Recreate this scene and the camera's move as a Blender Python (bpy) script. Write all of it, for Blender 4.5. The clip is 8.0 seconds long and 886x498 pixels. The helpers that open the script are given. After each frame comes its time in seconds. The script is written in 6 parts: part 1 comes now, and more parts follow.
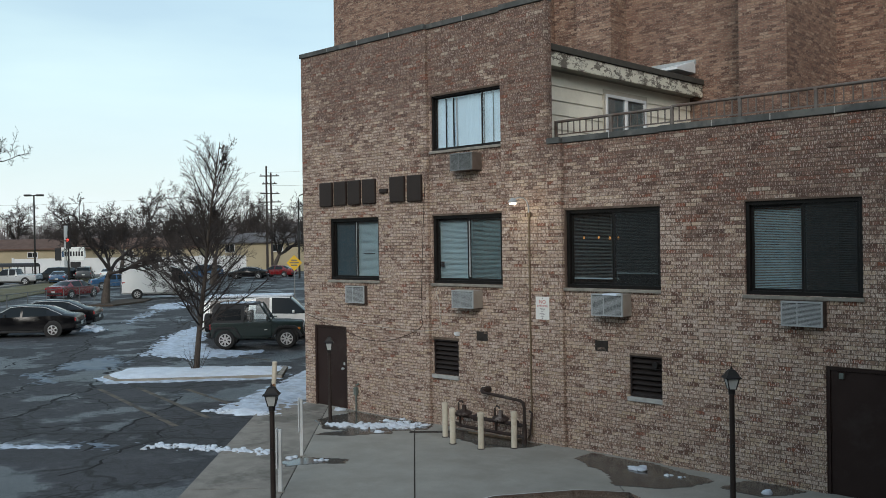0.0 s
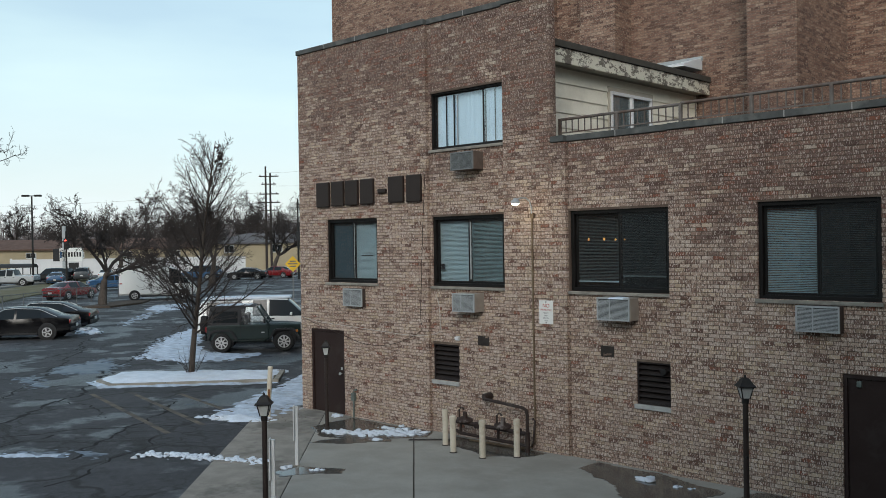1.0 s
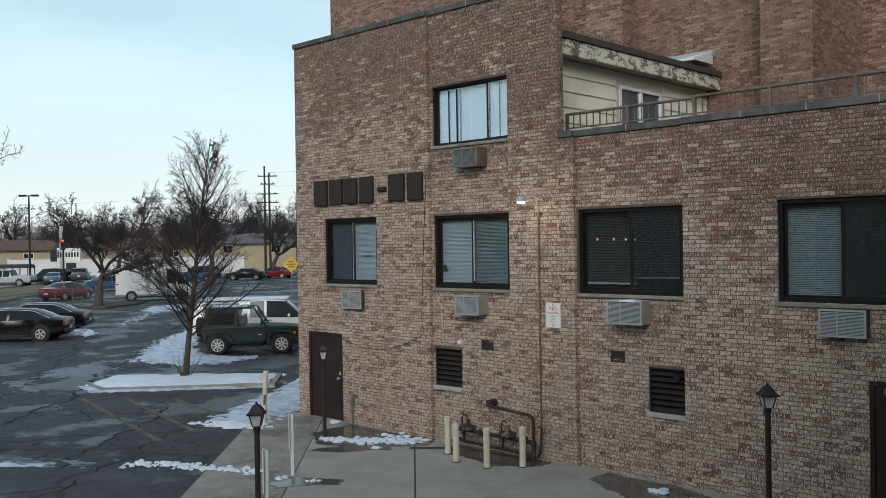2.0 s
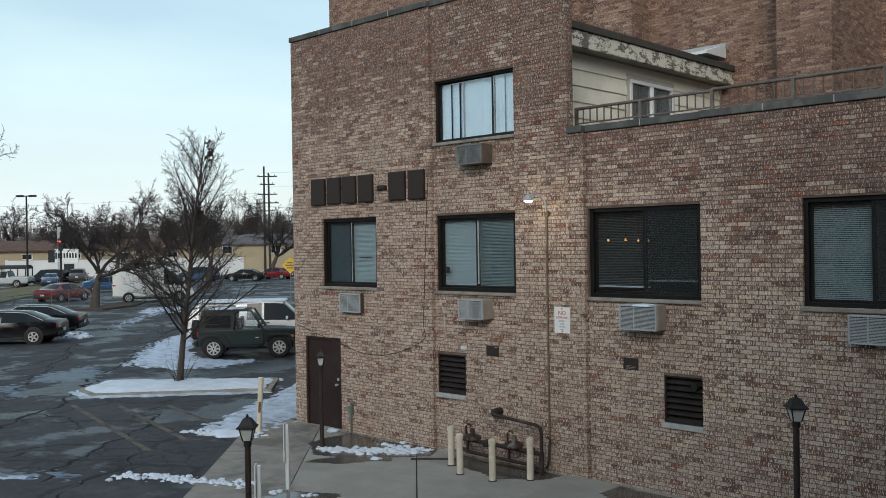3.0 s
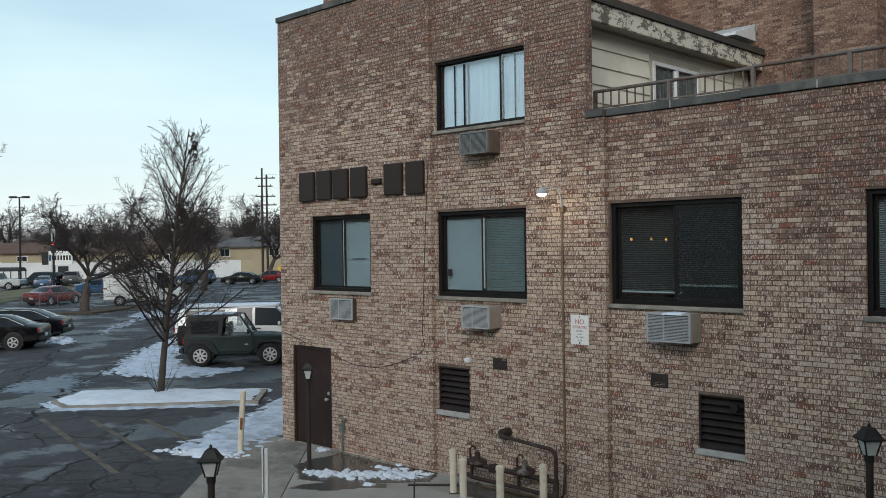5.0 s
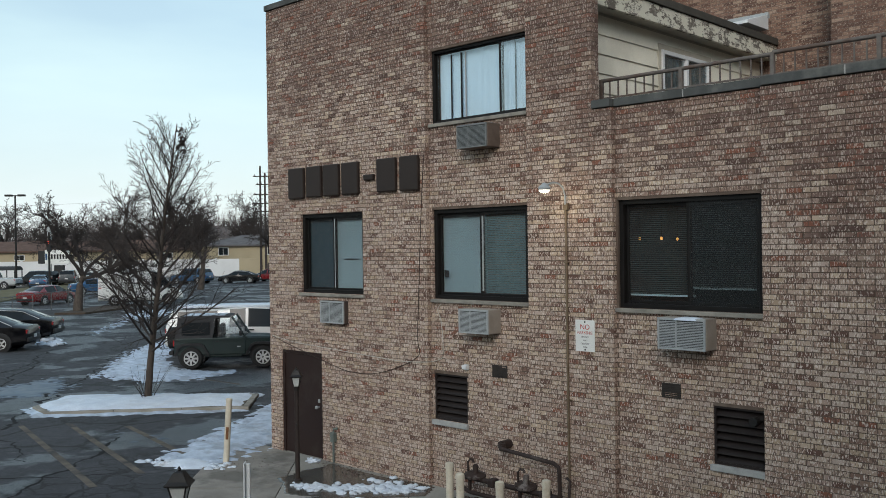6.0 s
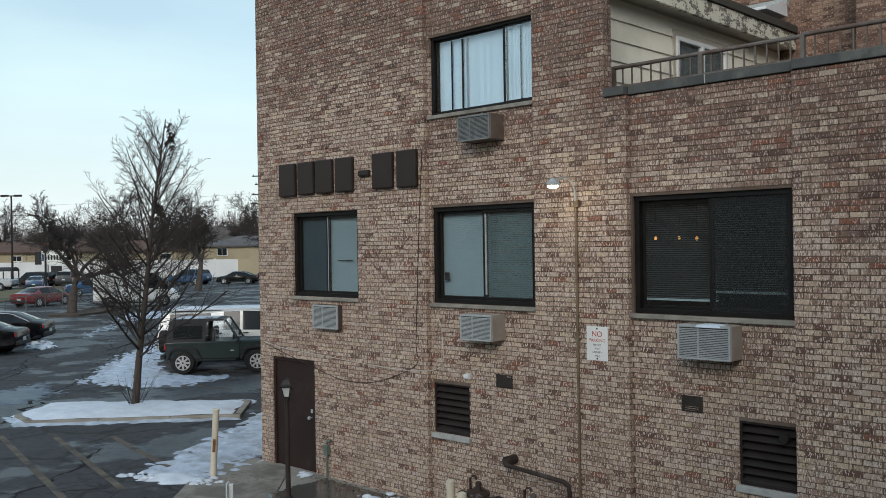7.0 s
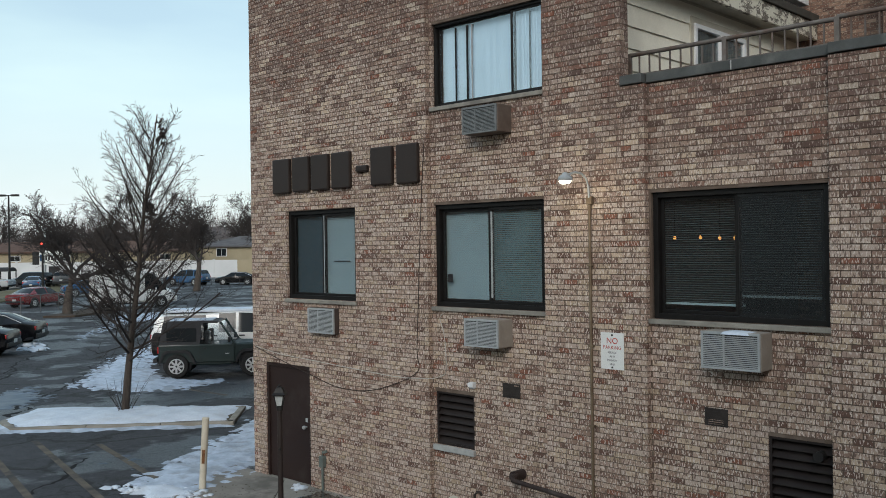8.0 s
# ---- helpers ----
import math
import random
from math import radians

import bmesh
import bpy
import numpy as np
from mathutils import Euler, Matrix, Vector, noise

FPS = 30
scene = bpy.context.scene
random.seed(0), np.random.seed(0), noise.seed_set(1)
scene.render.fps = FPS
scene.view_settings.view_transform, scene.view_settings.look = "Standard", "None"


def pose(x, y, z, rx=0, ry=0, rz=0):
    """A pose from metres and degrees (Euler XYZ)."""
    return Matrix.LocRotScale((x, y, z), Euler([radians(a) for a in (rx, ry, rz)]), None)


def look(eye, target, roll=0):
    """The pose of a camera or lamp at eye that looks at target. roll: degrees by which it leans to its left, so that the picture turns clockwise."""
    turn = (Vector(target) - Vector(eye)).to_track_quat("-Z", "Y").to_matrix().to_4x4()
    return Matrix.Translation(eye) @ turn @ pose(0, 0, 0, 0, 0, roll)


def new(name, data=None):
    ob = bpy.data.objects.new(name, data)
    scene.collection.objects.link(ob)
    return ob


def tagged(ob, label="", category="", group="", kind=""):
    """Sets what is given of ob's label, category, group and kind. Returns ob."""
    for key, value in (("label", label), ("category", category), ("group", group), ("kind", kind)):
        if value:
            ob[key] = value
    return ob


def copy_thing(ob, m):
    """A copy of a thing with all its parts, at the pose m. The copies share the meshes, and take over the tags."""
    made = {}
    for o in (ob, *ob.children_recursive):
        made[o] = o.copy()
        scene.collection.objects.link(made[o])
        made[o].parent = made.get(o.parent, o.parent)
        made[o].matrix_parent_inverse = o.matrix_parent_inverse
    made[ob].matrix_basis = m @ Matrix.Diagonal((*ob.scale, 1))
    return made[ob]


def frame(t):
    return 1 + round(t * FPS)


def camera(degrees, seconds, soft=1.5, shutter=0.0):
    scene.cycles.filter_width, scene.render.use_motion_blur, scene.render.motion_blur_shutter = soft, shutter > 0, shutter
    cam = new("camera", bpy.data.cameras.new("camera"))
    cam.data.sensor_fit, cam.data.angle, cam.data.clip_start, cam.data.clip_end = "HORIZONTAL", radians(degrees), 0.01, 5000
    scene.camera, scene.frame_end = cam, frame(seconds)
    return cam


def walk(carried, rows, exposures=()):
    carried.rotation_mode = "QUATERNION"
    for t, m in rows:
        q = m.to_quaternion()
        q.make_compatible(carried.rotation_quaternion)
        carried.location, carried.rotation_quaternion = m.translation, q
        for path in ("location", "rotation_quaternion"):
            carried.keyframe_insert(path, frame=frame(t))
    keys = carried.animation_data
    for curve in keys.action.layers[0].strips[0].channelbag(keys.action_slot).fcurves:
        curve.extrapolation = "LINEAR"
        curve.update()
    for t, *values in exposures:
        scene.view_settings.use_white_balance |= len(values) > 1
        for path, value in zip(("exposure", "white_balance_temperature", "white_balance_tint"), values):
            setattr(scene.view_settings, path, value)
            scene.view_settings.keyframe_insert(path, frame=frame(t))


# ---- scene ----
cam = camera(51.8, 8.0, soft=0.9)
PATH = [
    (0, (-0.61, 0.003, 4.039), (-1.993, 1.447, 4.025), -0.9),
    (0.5, (-0.804, 0.207, 4.039), (-2.187, 1.651, 4.027), -0.9),
    (1, (-1.024, 0.431, 4.065), (-2.407, 1.875, 4.052), -0.9),
    (1.5, (-1.294, 0.672, 4.06), (-2.677, 2.118, 4.047), -0.9),
    (3, (-2.19, 1.497, 4.069), (-3.573, 2.942, 4.058), -0.9),
    (3.5, (-2.522, 1.803, 4.065), (-3.904, 3.248, 4.055), -0.9),
    (4, (-2.854, 2.132, 4.037), (-4.237, 3.576, 4.03), -0.9),
    (4.5, (-3.195, 2.475, 4.004), (-4.578, 3.92, 4.001), -0.8),
    (6, (-4.104, 3.551, 4.028), (-5.487, 4.996, 4.021), -0.8),
    (6.5, (-4.439, 3.895, 4.061), (-5.822, 5.34, 4.05), -0.9),
    (7, (-4.798, 4.282, 4.034), (-6.181, 5.726, 4.027), -0.9),
    (7.5, (-5.18, 4.661, 4.028), (-6.563, 6.106, 4.023), -0.8),
    (8, (-5.42, 4.877, 4.02), (-6.804, 6.321, 4.015), -0.8),
]
walk(cam, [(t, look(eye, target, roll)) for t, eye, target, roll in PATH])

# ---- light ----
world = bpy.data.worlds.new("sky")
scene.world = world
world.use_nodes = True
wn, wl = world.node_tree.nodes, world.node_tree.links
sky = wn.new("ShaderNodeTexSky")
sky.sky_type, sky.sun_disc = "NISHITA", False
sky.sun_elevation, sky.sun_rotation = radians(27), radians(146)
sky.air_density, sky.dust_density = 1.0, 1.5
dim = wn.new("ShaderNodeVectorMath")
dim.operation = "SCALE"
dim.inputs["Scale"].default_value = 0.13
wl.new(sky.outputs[0], dim.inputs[0])
wc = wn.new("ShaderNodeTexCoord")
wm = wn.new("ShaderNodeMapping")
wm.inputs["Scale"].default_value = (1.2, 1.2, 5.0)
wl.new(wc.outputs["Generated"], wm.inputs[0])
wno = wn.new("ShaderNodeTexNoise")
wno.inputs["Scale"].default_value, wno.inputs["Detail"].default_value = 1.6, 5.0
wl.new(wm.outputs[0], wno.inputs["Vector"])
wr = wn.new("ShaderNodeMapRange")
wr.inputs["From Min"].default_value, wr.inputs["From Max"].default_value = 0.35, 0.7
wr.inputs["To Min"].default_value, wr.inputs["To Max"].default_value = 0.5, 0.95
wl.new(wno.outputs["Fac"], wr.inputs["Value"])
wmix = wn.new("ShaderNodeMix")
wmix.data_type = "RGBA"
wl.new(wr.outputs[0], wmix.inputs[0])
wl.new(dim.outputs[0], wmix.inputs[6])
ws = wn.new("ShaderNodeSeparateXYZ")
wl.new(wc.outputs["Generated"], ws.inputs[0])
wv_ = wn.new("ShaderNodeValToRGB")
for p, c in ((0.02, (0.84, 0.925, 0.955)), (0.16, (0.73, 0.935, 0.965)), (0.30, (0.66, 0.91, 0.965)), (0.55, (0.60, 0.80, 0.93)), (0.9, (0.52, 0.70, 0.87))):
    wv_.color_ramp.elements.new(p).color = (*c, 1)
wv_.color_ramp.elements.remove(wv_.color_ramp.elements[0])
wv_.color_ramp.elements.remove(wv_.color_ramp.elements[len(wv_.color_ramp.elements) - 1])
wl.new(ws.outputs[2], wv_.inputs[0])
wl.new(wv_.outputs[0], wmix.inputs[7])
wl.new(wmix.outputs[2], wn["Background"].inputs[0])
wn["Background"].inputs[1].default_value = 1.08

sun = new("sun", bpy.data.lights.new("sun", "SUN"))
sun.data.energy, sun.data.angle, sun.data.color = 1.5, radians(24), (1.0, 0.95, 0.89)
sun.matrix_world = look((12, -18, 11), (0, 0, 0))


# ---- materials ----
def nodes_of(name):
    m = bpy.data.materials.new(name)
    m.use_nodes = True
    return m, m.node_tree, m.node_tree.nodes["Principled BSDF"]


def val(nt, kind, **inputs):
    n = nt.nodes.new(kind)
    for k, v in inputs.items():
        n.inputs[k.replace("_", " ")].default_value = v
    return n


def position(nt, scale=(1, 1, 1)):
    g = nt.nodes.new("ShaderNodeNewGeometry")
    m = nt.nodes.new("ShaderNodeMapping")
    m.inputs["Scale"].default_value = scale
    nt.links.new(g.outputs["Position"], m.inputs[0])
    return m.outputs[0]


def noise_of(nt, scale, detail=4.0, stretch=(1, 1, 1), rough=0.55):
    n = val(nt, "ShaderNodeTexNoise", Scale=scale, Detail=detail, Roughness=rough)
    nt.links.new(position(nt, stretch), n.inputs["Vector"])
    return n.outputs["Fac"]


def ramp(nt, src, lo, hi, a=0.0, b=1.0):
    r = nt.nodes.new("ShaderNodeMapRange")
    for k, v in (("From Min", lo), ("From Max", hi), ("To Min", a), ("To Max", b)):
        r.inputs[k].default_value = v
    nt.links.new(src, r.inputs["Value"])
    return r.outputs[0]


def blend(nt, fac, a, b, mode="MIX"):
    n = nt.nodes.new("ShaderNodeMix")
    n.data_type, n.blend_type = "RGBA", mode
    for i, v in ((0, fac), (6, a), (7, b)):
        if isinstance(v, (int, float)):
            n.inputs[i].default_value = v
        elif isinstance(v, tuple):
            n.inputs[i].default_value = (*v, 1)
        else:
            nt.links.new(v, n.inputs[i])
    return n.outputs[2]


def sums(nt, op, a, b=0.0):
    n = nt.nodes.new("ShaderNodeMath")
    n.operation = op
    for i, v in enumerate((a, b)):
        if isinstance(v, (int, float)):
            n.inputs[i].default_value = v
        else:
            nt.links.new(v, n.inputs[i])
    return n.outputs[0]


def relief(nt, bsdf, src, strength, dist):
    b = val(nt, "ShaderNodeBump", Strength=strength, Distance=dist)
    nt.links.new(src, b.inputs["Height"])
    nt.links.new(b.outputs[0], bsdf.inputs["Normal"])


def surface(name, c1, c2, scale=6.0, rough=0.7, bump=0.2, metal=0.0, stretch=(1, 1, 1), stain=None, amount=0.5, fine=60.0, spec=0.22):
    """A material with two tones, fine grain, and stains of a third colour."""
    m, nt, b = nodes_of(name)
    n1, n2 = noise_of(nt, scale, 5, stretch), noise_of(nt, fine, 3, stretch)
    col = blend(nt, ramp(nt, n1, 0.35, 0.65), c1, c2)
    col = blend(nt, ramp(nt, n2, 0.3, 0.75, 0.0, 0.35), col, tuple(0.55 * v for v in c1))
    if stain:
        n3 = noise_of(nt, scale * 0.37, 6, stretch, 0.65)
        col = blend(nt, ramp(nt, n3, 0.52, 0.62, 0, amount), col, stain)
    nt.links.new(col, b.inputs["Base Color"])
    nt.links.new(ramp(nt, n1, 0.3, 0.7, rough - 0.08, min(1.0, rough + 0.1)), b.inputs["Roughness"])
    b.inputs["Metallic"].default_value = metal
    b.inputs["Specular IOR Level"].default_value = spec
    if bump:
        relief(nt, b, n2, bump, 0.004)
    return m


def brick_colour(nt, rnd, b):
    """Tumbled brick: mauve-tan to brown, a few dark; redder, darker lots higher up and towards the east; pale scuffs across each brick."""
    g = nt.nodes.new("ShaderNodeNewGeometry")
    s = nt.nodes.new("ShaderNodeSeparateXYZ")
    nt.links.new(g.outputs["Position"], s.inputs[0])

    def tones(rows):
        cr = nt.nodes.new("ShaderNodeValToRGB")
        cr.color_ramp.interpolation = "CONSTANT"
        e = cr.color_ramp.elements
        e[0].position, e[0].color = 0.0, (*rows[0][1], 1)
        e[1].position, e[1].color = 1.0, (*rows[-1][1], 1)
        for p, c in rows[1:-1]:
            e.new(p).color = (*c, 1)
        nt.links.new(rnd, cr.inputs[0])
        return cr.outputs[0]
    low = tones(((0.0, (0.454, 0.344, 0.253)), (0.10, (0.365, 0.265, 0.207)), (0.22, (0.421, 0.327, 0.270)), (0.36, (0.309, 0.211, 0.162)), (0.48, (0.395, 0.296, 0.232)), (0.60, (0.337, 0.242, 0.196)), (0.70, (0.252, 0.167, 0.128)), (0.78, (0.359, 0.268, 0.190)), (0.86, (0.202, 0.127, 0.097)), (0.92, (0.135, 0.077, 0.059)), (0.965, (0.219, 0.096, 0.063)), (0.99, (0.219, 0.096, 0.063))))
    top = tones(((0.0, (0.334, 0.270, 0.216)), (0.05, (0.209, 0.141, 0.110)), (0.22, (0.178, 0.111, 0.087)), (0.40, (0.140, 0.087, 0.071)), (0.56, (0.196, 0.120, 0.090)), (0.70, (0.174, 0.086, 0.063)), (0.80, (0.155, 0.101, 0.083)), (0.92, (0.096, 0.058, 0.047)), (0.97, (0.201, 0.083, 0.054)), (0.99, (0.201, 0.083, 0.054))))
    lot = sums(nt, "ADD", s.outputs[2], ramp(nt, noise_of(nt, 0.7, 3), 0.3, 0.7, -1.0, 1.0))
    lot = sums(nt, "ADD", lot, ramp(nt, rnd, 0, 1, -0.8, 0.8))
    lot = sums(nt, "ADD", lot, ramp(nt, s.outputs[0], -13.0, -6.0, 0.0, 2.2))
    lot = sums(nt, "ADD", lot, ramp(nt, s.outputs[0], -18.0, -12.0, -0.9, 0.0))
    high = ramp(nt, lot, 5.1, 6.6)
    col = blend(nt, high, low, top)

    def flecks(stretch, shift):
        n = val(nt, "ShaderNodeTexNoise", Scale=1.0, Detail=2.0, Roughness=0.5)
        n.noise_dimensions = "4D"
        nt.links.new(position(nt, stretch), n.inputs["Vector"])
        nt.links.new(sums(nt, "ADD", sums(nt, "MULTIPLY", rnd, 60.0), shift), n.inputs["W"])
        return n.outputs["Fac"]
    col = blend(nt, ramp(nt, flecks((46, 46, 16), 0.0), 0.53, 0.585, 0, 0.78), col, (0.110, 0.070, 0.057))
    scuff = sums(nt, "MULTIPLY", ramp(nt, flecks((70, 70, 24), 9.0), 0.545, 0.60, 0, 0.92), ramp(nt, high, 0, 1, 1.0, 0.55))
    col = blend(nt, scuff, col, (0.60, 0.51, 0.44))
    grime = noise_of(nt, 0.8, 6, (1.0, 1.0, 0.35), 0.6)
    col = blend(nt, ramp(nt, grime, 0.5, 0.72, 0, 0.16), col, (0.11, 0.080, 0.066))
    nt.links.new(col, b.inputs["Base Color"])
    b.inputs["Roughness"].default_value = 0.88
    b.inputs["Specular IOR Level"].default_value = 0.2
    relief(nt, b, noise_of(nt, 90, 4), 0.5, 0.004)


def brick_material():
    m, nt, b = nodes_of("tumbled_brick")
    o = nt.nodes.new("ShaderNodeObjectInfo")
    a = nt.nodes.new("ShaderNodeAttribute")
    a.attribute_name = "tone"
    brick_colour(nt, sums(nt, "FRACT", sums(nt, "ADD", a.outputs["Fac"], o.outputs["Random"])), b)
    return m


def far_brick_material():
    """Brick far off: the courses lie in the material, by x + y along the wall and z up."""
    m, nt, b = nodes_of("tower_brick")
    g = nt.nodes.new("ShaderNodeNewGeometry")
    s = nt.nodes.new("ShaderNodeSeparateXYZ")
    nt.links.new(g.outputs["Position"], s.inputs[0])
    c = nt.nodes.new("ShaderNodeCombineXYZ")
    nt.links.new(sums(nt, "ADD", s.outputs[0], s.outputs[1]), c.inputs[0])
    nt.links.new(s.outputs[2], c.inputs[1])
    t = val(nt, "ShaderNodeTexBrick", Scale=1.0, Mortar_Size=0.006, Mortar_Smooth=0.2, Bias=-0.1, Brick_Width=0.203, Row_Height=0.0677)
    t.inputs["Color1"].default_value, t.inputs["Color2"].default_value = (0, 0, 0, 1), (1, 1, 1, 1)
    t.inputs["Mortar"].default_value = (0.5, 0.5, 0.5, 1)
    nt.links.new(c.outputs[0], t.inputs["Vector"])
    cr = nt.nodes.new("ShaderNodeValToRGB")
    e = cr.color_ramp.elements
    e[0].position, e[0].color = 0.0, (0.095, 0.048, 0.035, 1)
    e[1].position, e[1].color = 1.0, (0.46, 0.35, 0.265, 1)
    for p, col in ((0.2, (0.155, 0.080, 0.055)), (0.5, (0.225, 0.124, 0.086)), (0.8, (0.30, 0.185, 0.13))):
        e.new(p).color = (*col, 1)
    nt.links.new(t.outputs["Color"], cr.inputs[0])
    col = blend(nt, ramp(nt, noise_of(nt, 16, 2, (1, 1, 1.6)), 0.5, 0.62, 0, 0.5), cr.outputs[0], (0.11, 0.06, 0.046))
    col = blend(nt, ramp(nt, noise_of(nt, 26, 2, (1, 1, 1.3)), 0.55, 0.62, 0, 0.8), col, (0.40, 0.31, 0.235))
    col = blend(nt, t.outputs["Fac"], col, (0.15, 0.11, 0.085))
    col = blend(nt, ramp(nt, noise_of(nt, 0.5, 5), 0.4, 0.7, 0, 0.35), col, (0.10, 0.058, 0.044))
    nt.links.new(col, b.inputs["Base Color"])
    b.inputs["Roughness"].default_value = 0.9
    relief(nt, b, sums(nt, "SUBTRACT", 1.0, t.outputs["Fac"]), 0.6, 0.006)
    return m


def asphalt_material():
    m, nt, b = nodes_of("worn_asphalt")
    big, mid, grain = noise_of(nt, 0.16, 5, (1, 1, 1), 0.6), noise_of(nt, 1.1, 6, (1, 1, 1), 0.65), noise_of(nt, 140, 2)
    col = blend(nt, ramp(nt, mid, 0.3, 0.7), (0.021, 0.022, 0.026), (0.040, 0.041, 0.046))
    col = blend(nt, ramp(nt, big, 0.49, 0.525, 0, 0.6), col, (0.02, 0.021, 0.024))
    col = blend(nt, ramp(nt, grain, 0.45, 0.75, 0, 0.35), col, (0.095, 0.096, 0.1))
    col = blend(nt, ramp(nt, noise_of(nt, 5.5, 6, (1, 1, 1), 0.7), 0.52, 0.66, 0, 0.5), col, (0.072, 0.072, 0.076))
    col = blend(nt, ramp(nt, noise_of(nt, 2.3, 6, (1, 1, 1), 0.7), 0.54, 0.62, 0, 0.6), col, (0.016, 0.016, 0.018))
    cracks = []
    for scale, width in ((0.30, 0.030), (1.7, 0.055)):
        v = val(nt, "ShaderNodeTexVoronoi", Scale=scale)
        v.feature = "DISTANCE_TO_EDGE"
        warp = nt.nodes.new("ShaderNodeVectorMath")
        warp.operation = "ADD"
        nz = val(nt, "ShaderNodeTexNoise", Scale=1.3, Detail=5.0)
        p = position(nt)
        nt.links.new(p, nz.inputs["Vector"])
        sc = nt.nodes.new("ShaderNodeVectorMath")
        sc.operation = "SCALE"
        sc.inputs["Scale"].default_value = 0.9
        nt.links.new(nz.outputs["Color"], sc.inputs[0])
        nt.links.new(p, warp.inputs[0])
        nt.links.new(sc.outputs[0], warp.inputs[1])
        nt.links.new(warp.outputs[0], v.inputs["Vector"])
        cracks.append(ramp(nt, v.outputs["Distance"], width * 0.3, width, 1, 0))
    where = ramp(nt, noise_of(nt, 0.22, 4), 0.44, 0.52)
    crack = sums(nt, "MAXIMUM", cracks[0], sums(nt, "MULTIPLY", cracks[1], where))
    col = blend(nt, sums(nt, "MULTIPLY", crack, 0.95), col, (0.009, 0.009, 0.009))
    salt = ramp(nt, noise_of(nt, 0.5, 6, (1, 1, 1), 0.7), 0.6, 0.64, 0, 0.08)
    col = blend(nt, salt, col, (0.2, 0.21, 0.225))
    nt.links.new(col, b.inputs["Base Color"])
    wet = noise_of(nt, 0.3, 5, (1, 1, 1), 0.6)
    nt.links.new(ramp(nt, wet, 0.50, 0.55, 0.88, 0.42), b.inputs["Roughness"])
    relief(nt, b, sums(nt, "SUBTRACT", grain, crack), 0.5, 0.01)
    return m


def glass_material():
    m, nt, b = nodes_of("window_glass")
    nt.nodes.remove(b)
    out = nt.nodes["Material Output"]
    t, g = nt.nodes.new("ShaderNodeBsdfTransparent"), nt.nodes.new("ShaderNodeBsdfGlossy")
    t.inputs[0].default_value = (0.94, 0.97, 0.985, 1)
    g.inputs[0].default_value = (1, 1, 1, 1)
    g.inputs["Roughness"].default_value = 0.02
    lw = val(nt, "ShaderNodeLayerWeight", Blend=0.5)
    f = sums(nt, "ADD", sums(nt, "MULTIPLY", sums(nt, "POWER", lw.outputs["Facing"], 3.5), 0.9), 0.10)
    bm_ = val(nt, "ShaderNodeBump", Strength=0.06, Distance=0.02)
    nt.links.new(noise_of(nt, 1.6, 2), bm_.inputs["Height"])
    nt.links.new(bm_.outputs[0], g.inputs["Normal"])
    mx = nt.nodes.new("ShaderNodeMixShader")
    nt.links.new(f, mx.inputs[0])
    nt.links.new(t.outputs[0], mx.inputs[1])
    nt.links.new(g.outputs[0], mx.inputs[2])
    nt.links.new(mx.outputs[0], out.inputs[0])
    return m


def screen_material():
    m, nt, b = nodes_of("insect_screen")
    b.inputs["Base Color"].default_value = (0.012, 0.015, 0.016, 1)
    b.inputs["Roughness"].default_value = 0.9
    b.inputs["Alpha"].default_value = 0.35
    return m


def glow_material(name, colour, strength):
    m, nt, b = nodes_of(name)
    b.inputs["Base Color"].default_value = (*colour, 1)
    b.inputs["Emission Color"].default_value = (*colour, 1)
    b.inputs["Emission Strength"].default_value = strength
    return m


def paint(name, colour, rough=0.15, coat=0.3):
    m, nt, b = nodes_of(name)
    n = noise_of(nt, 3.0, 5)
    nt.links.new(blend(nt, ramp(nt, n, 0.45, 0.75, 0, 0.35), colour, tuple(0.75 * c + 0.006 for c in colour)), b.inputs["Base Color"])
    nt.links.new(ramp(nt, n, 0.3, 0.7, rough, rough + 0.2), b.inputs["Roughness"])
    b.inputs["Coat Weight"].default_value = coat
    b.inputs["Specular IOR Level"].default_value = 0.3
    return m


BRICK = brick_material()
TOWER = far_brick_material()
ASPHALT = asphalt_material()
GLASS = glass_material()
SCREEN = screen_material()
MORTAR = surface("mortar", (0.135, 0.098, 0.076), (0.10, 0.072, 0.056), 5, 0.9, 0.4, stain=(0.22, 0.175, 0.14), amount=0.4)
CONCRETE = surface("concrete", (0.33, 0.312, 0.275), (0.27, 0.256, 0.225), 1.3, 0.88, 0.3, stain=(0.215, 0.2, 0.175), amount=0.6, fine=45)
WALKWAY = surface("old_concrete", (0.285, 0.262, 0.228), (0.215, 0.197, 0.172), 2.2, 0.9, 0.4, stain=(0.115, 0.105, 0.092), amount=0.75, fine=38)
KERBSTONE = surface("kerb_concrete", (0.33, 0.31, 0.27), (0.24, 0.22, 0.18), 2, 0.9, 0.4, stain=(0.16, 0.14, 0.11))
WET = surface("wet_concrete", (0.085, 0.08, 0.07), (0.07, 0.066, 0.058), 1.2, 0.16, 0.0, spec=0.5)
SNOW = surface("snow", (0.67, 0.73, 0.80), (0.55, 0.61, 0.69), 3, 0.7, 0.6, stain=(0.5, 0.5, 0.5), amount=0.35, fine=25)
SLUSH = surface("old_snow", (0.53, 0.60, 0.70), (0.34, 0.40, 0.48), 4, 0.55, 0.6, stain=(0.25, 0.26, 0.28), amount=0.6, fine=20)
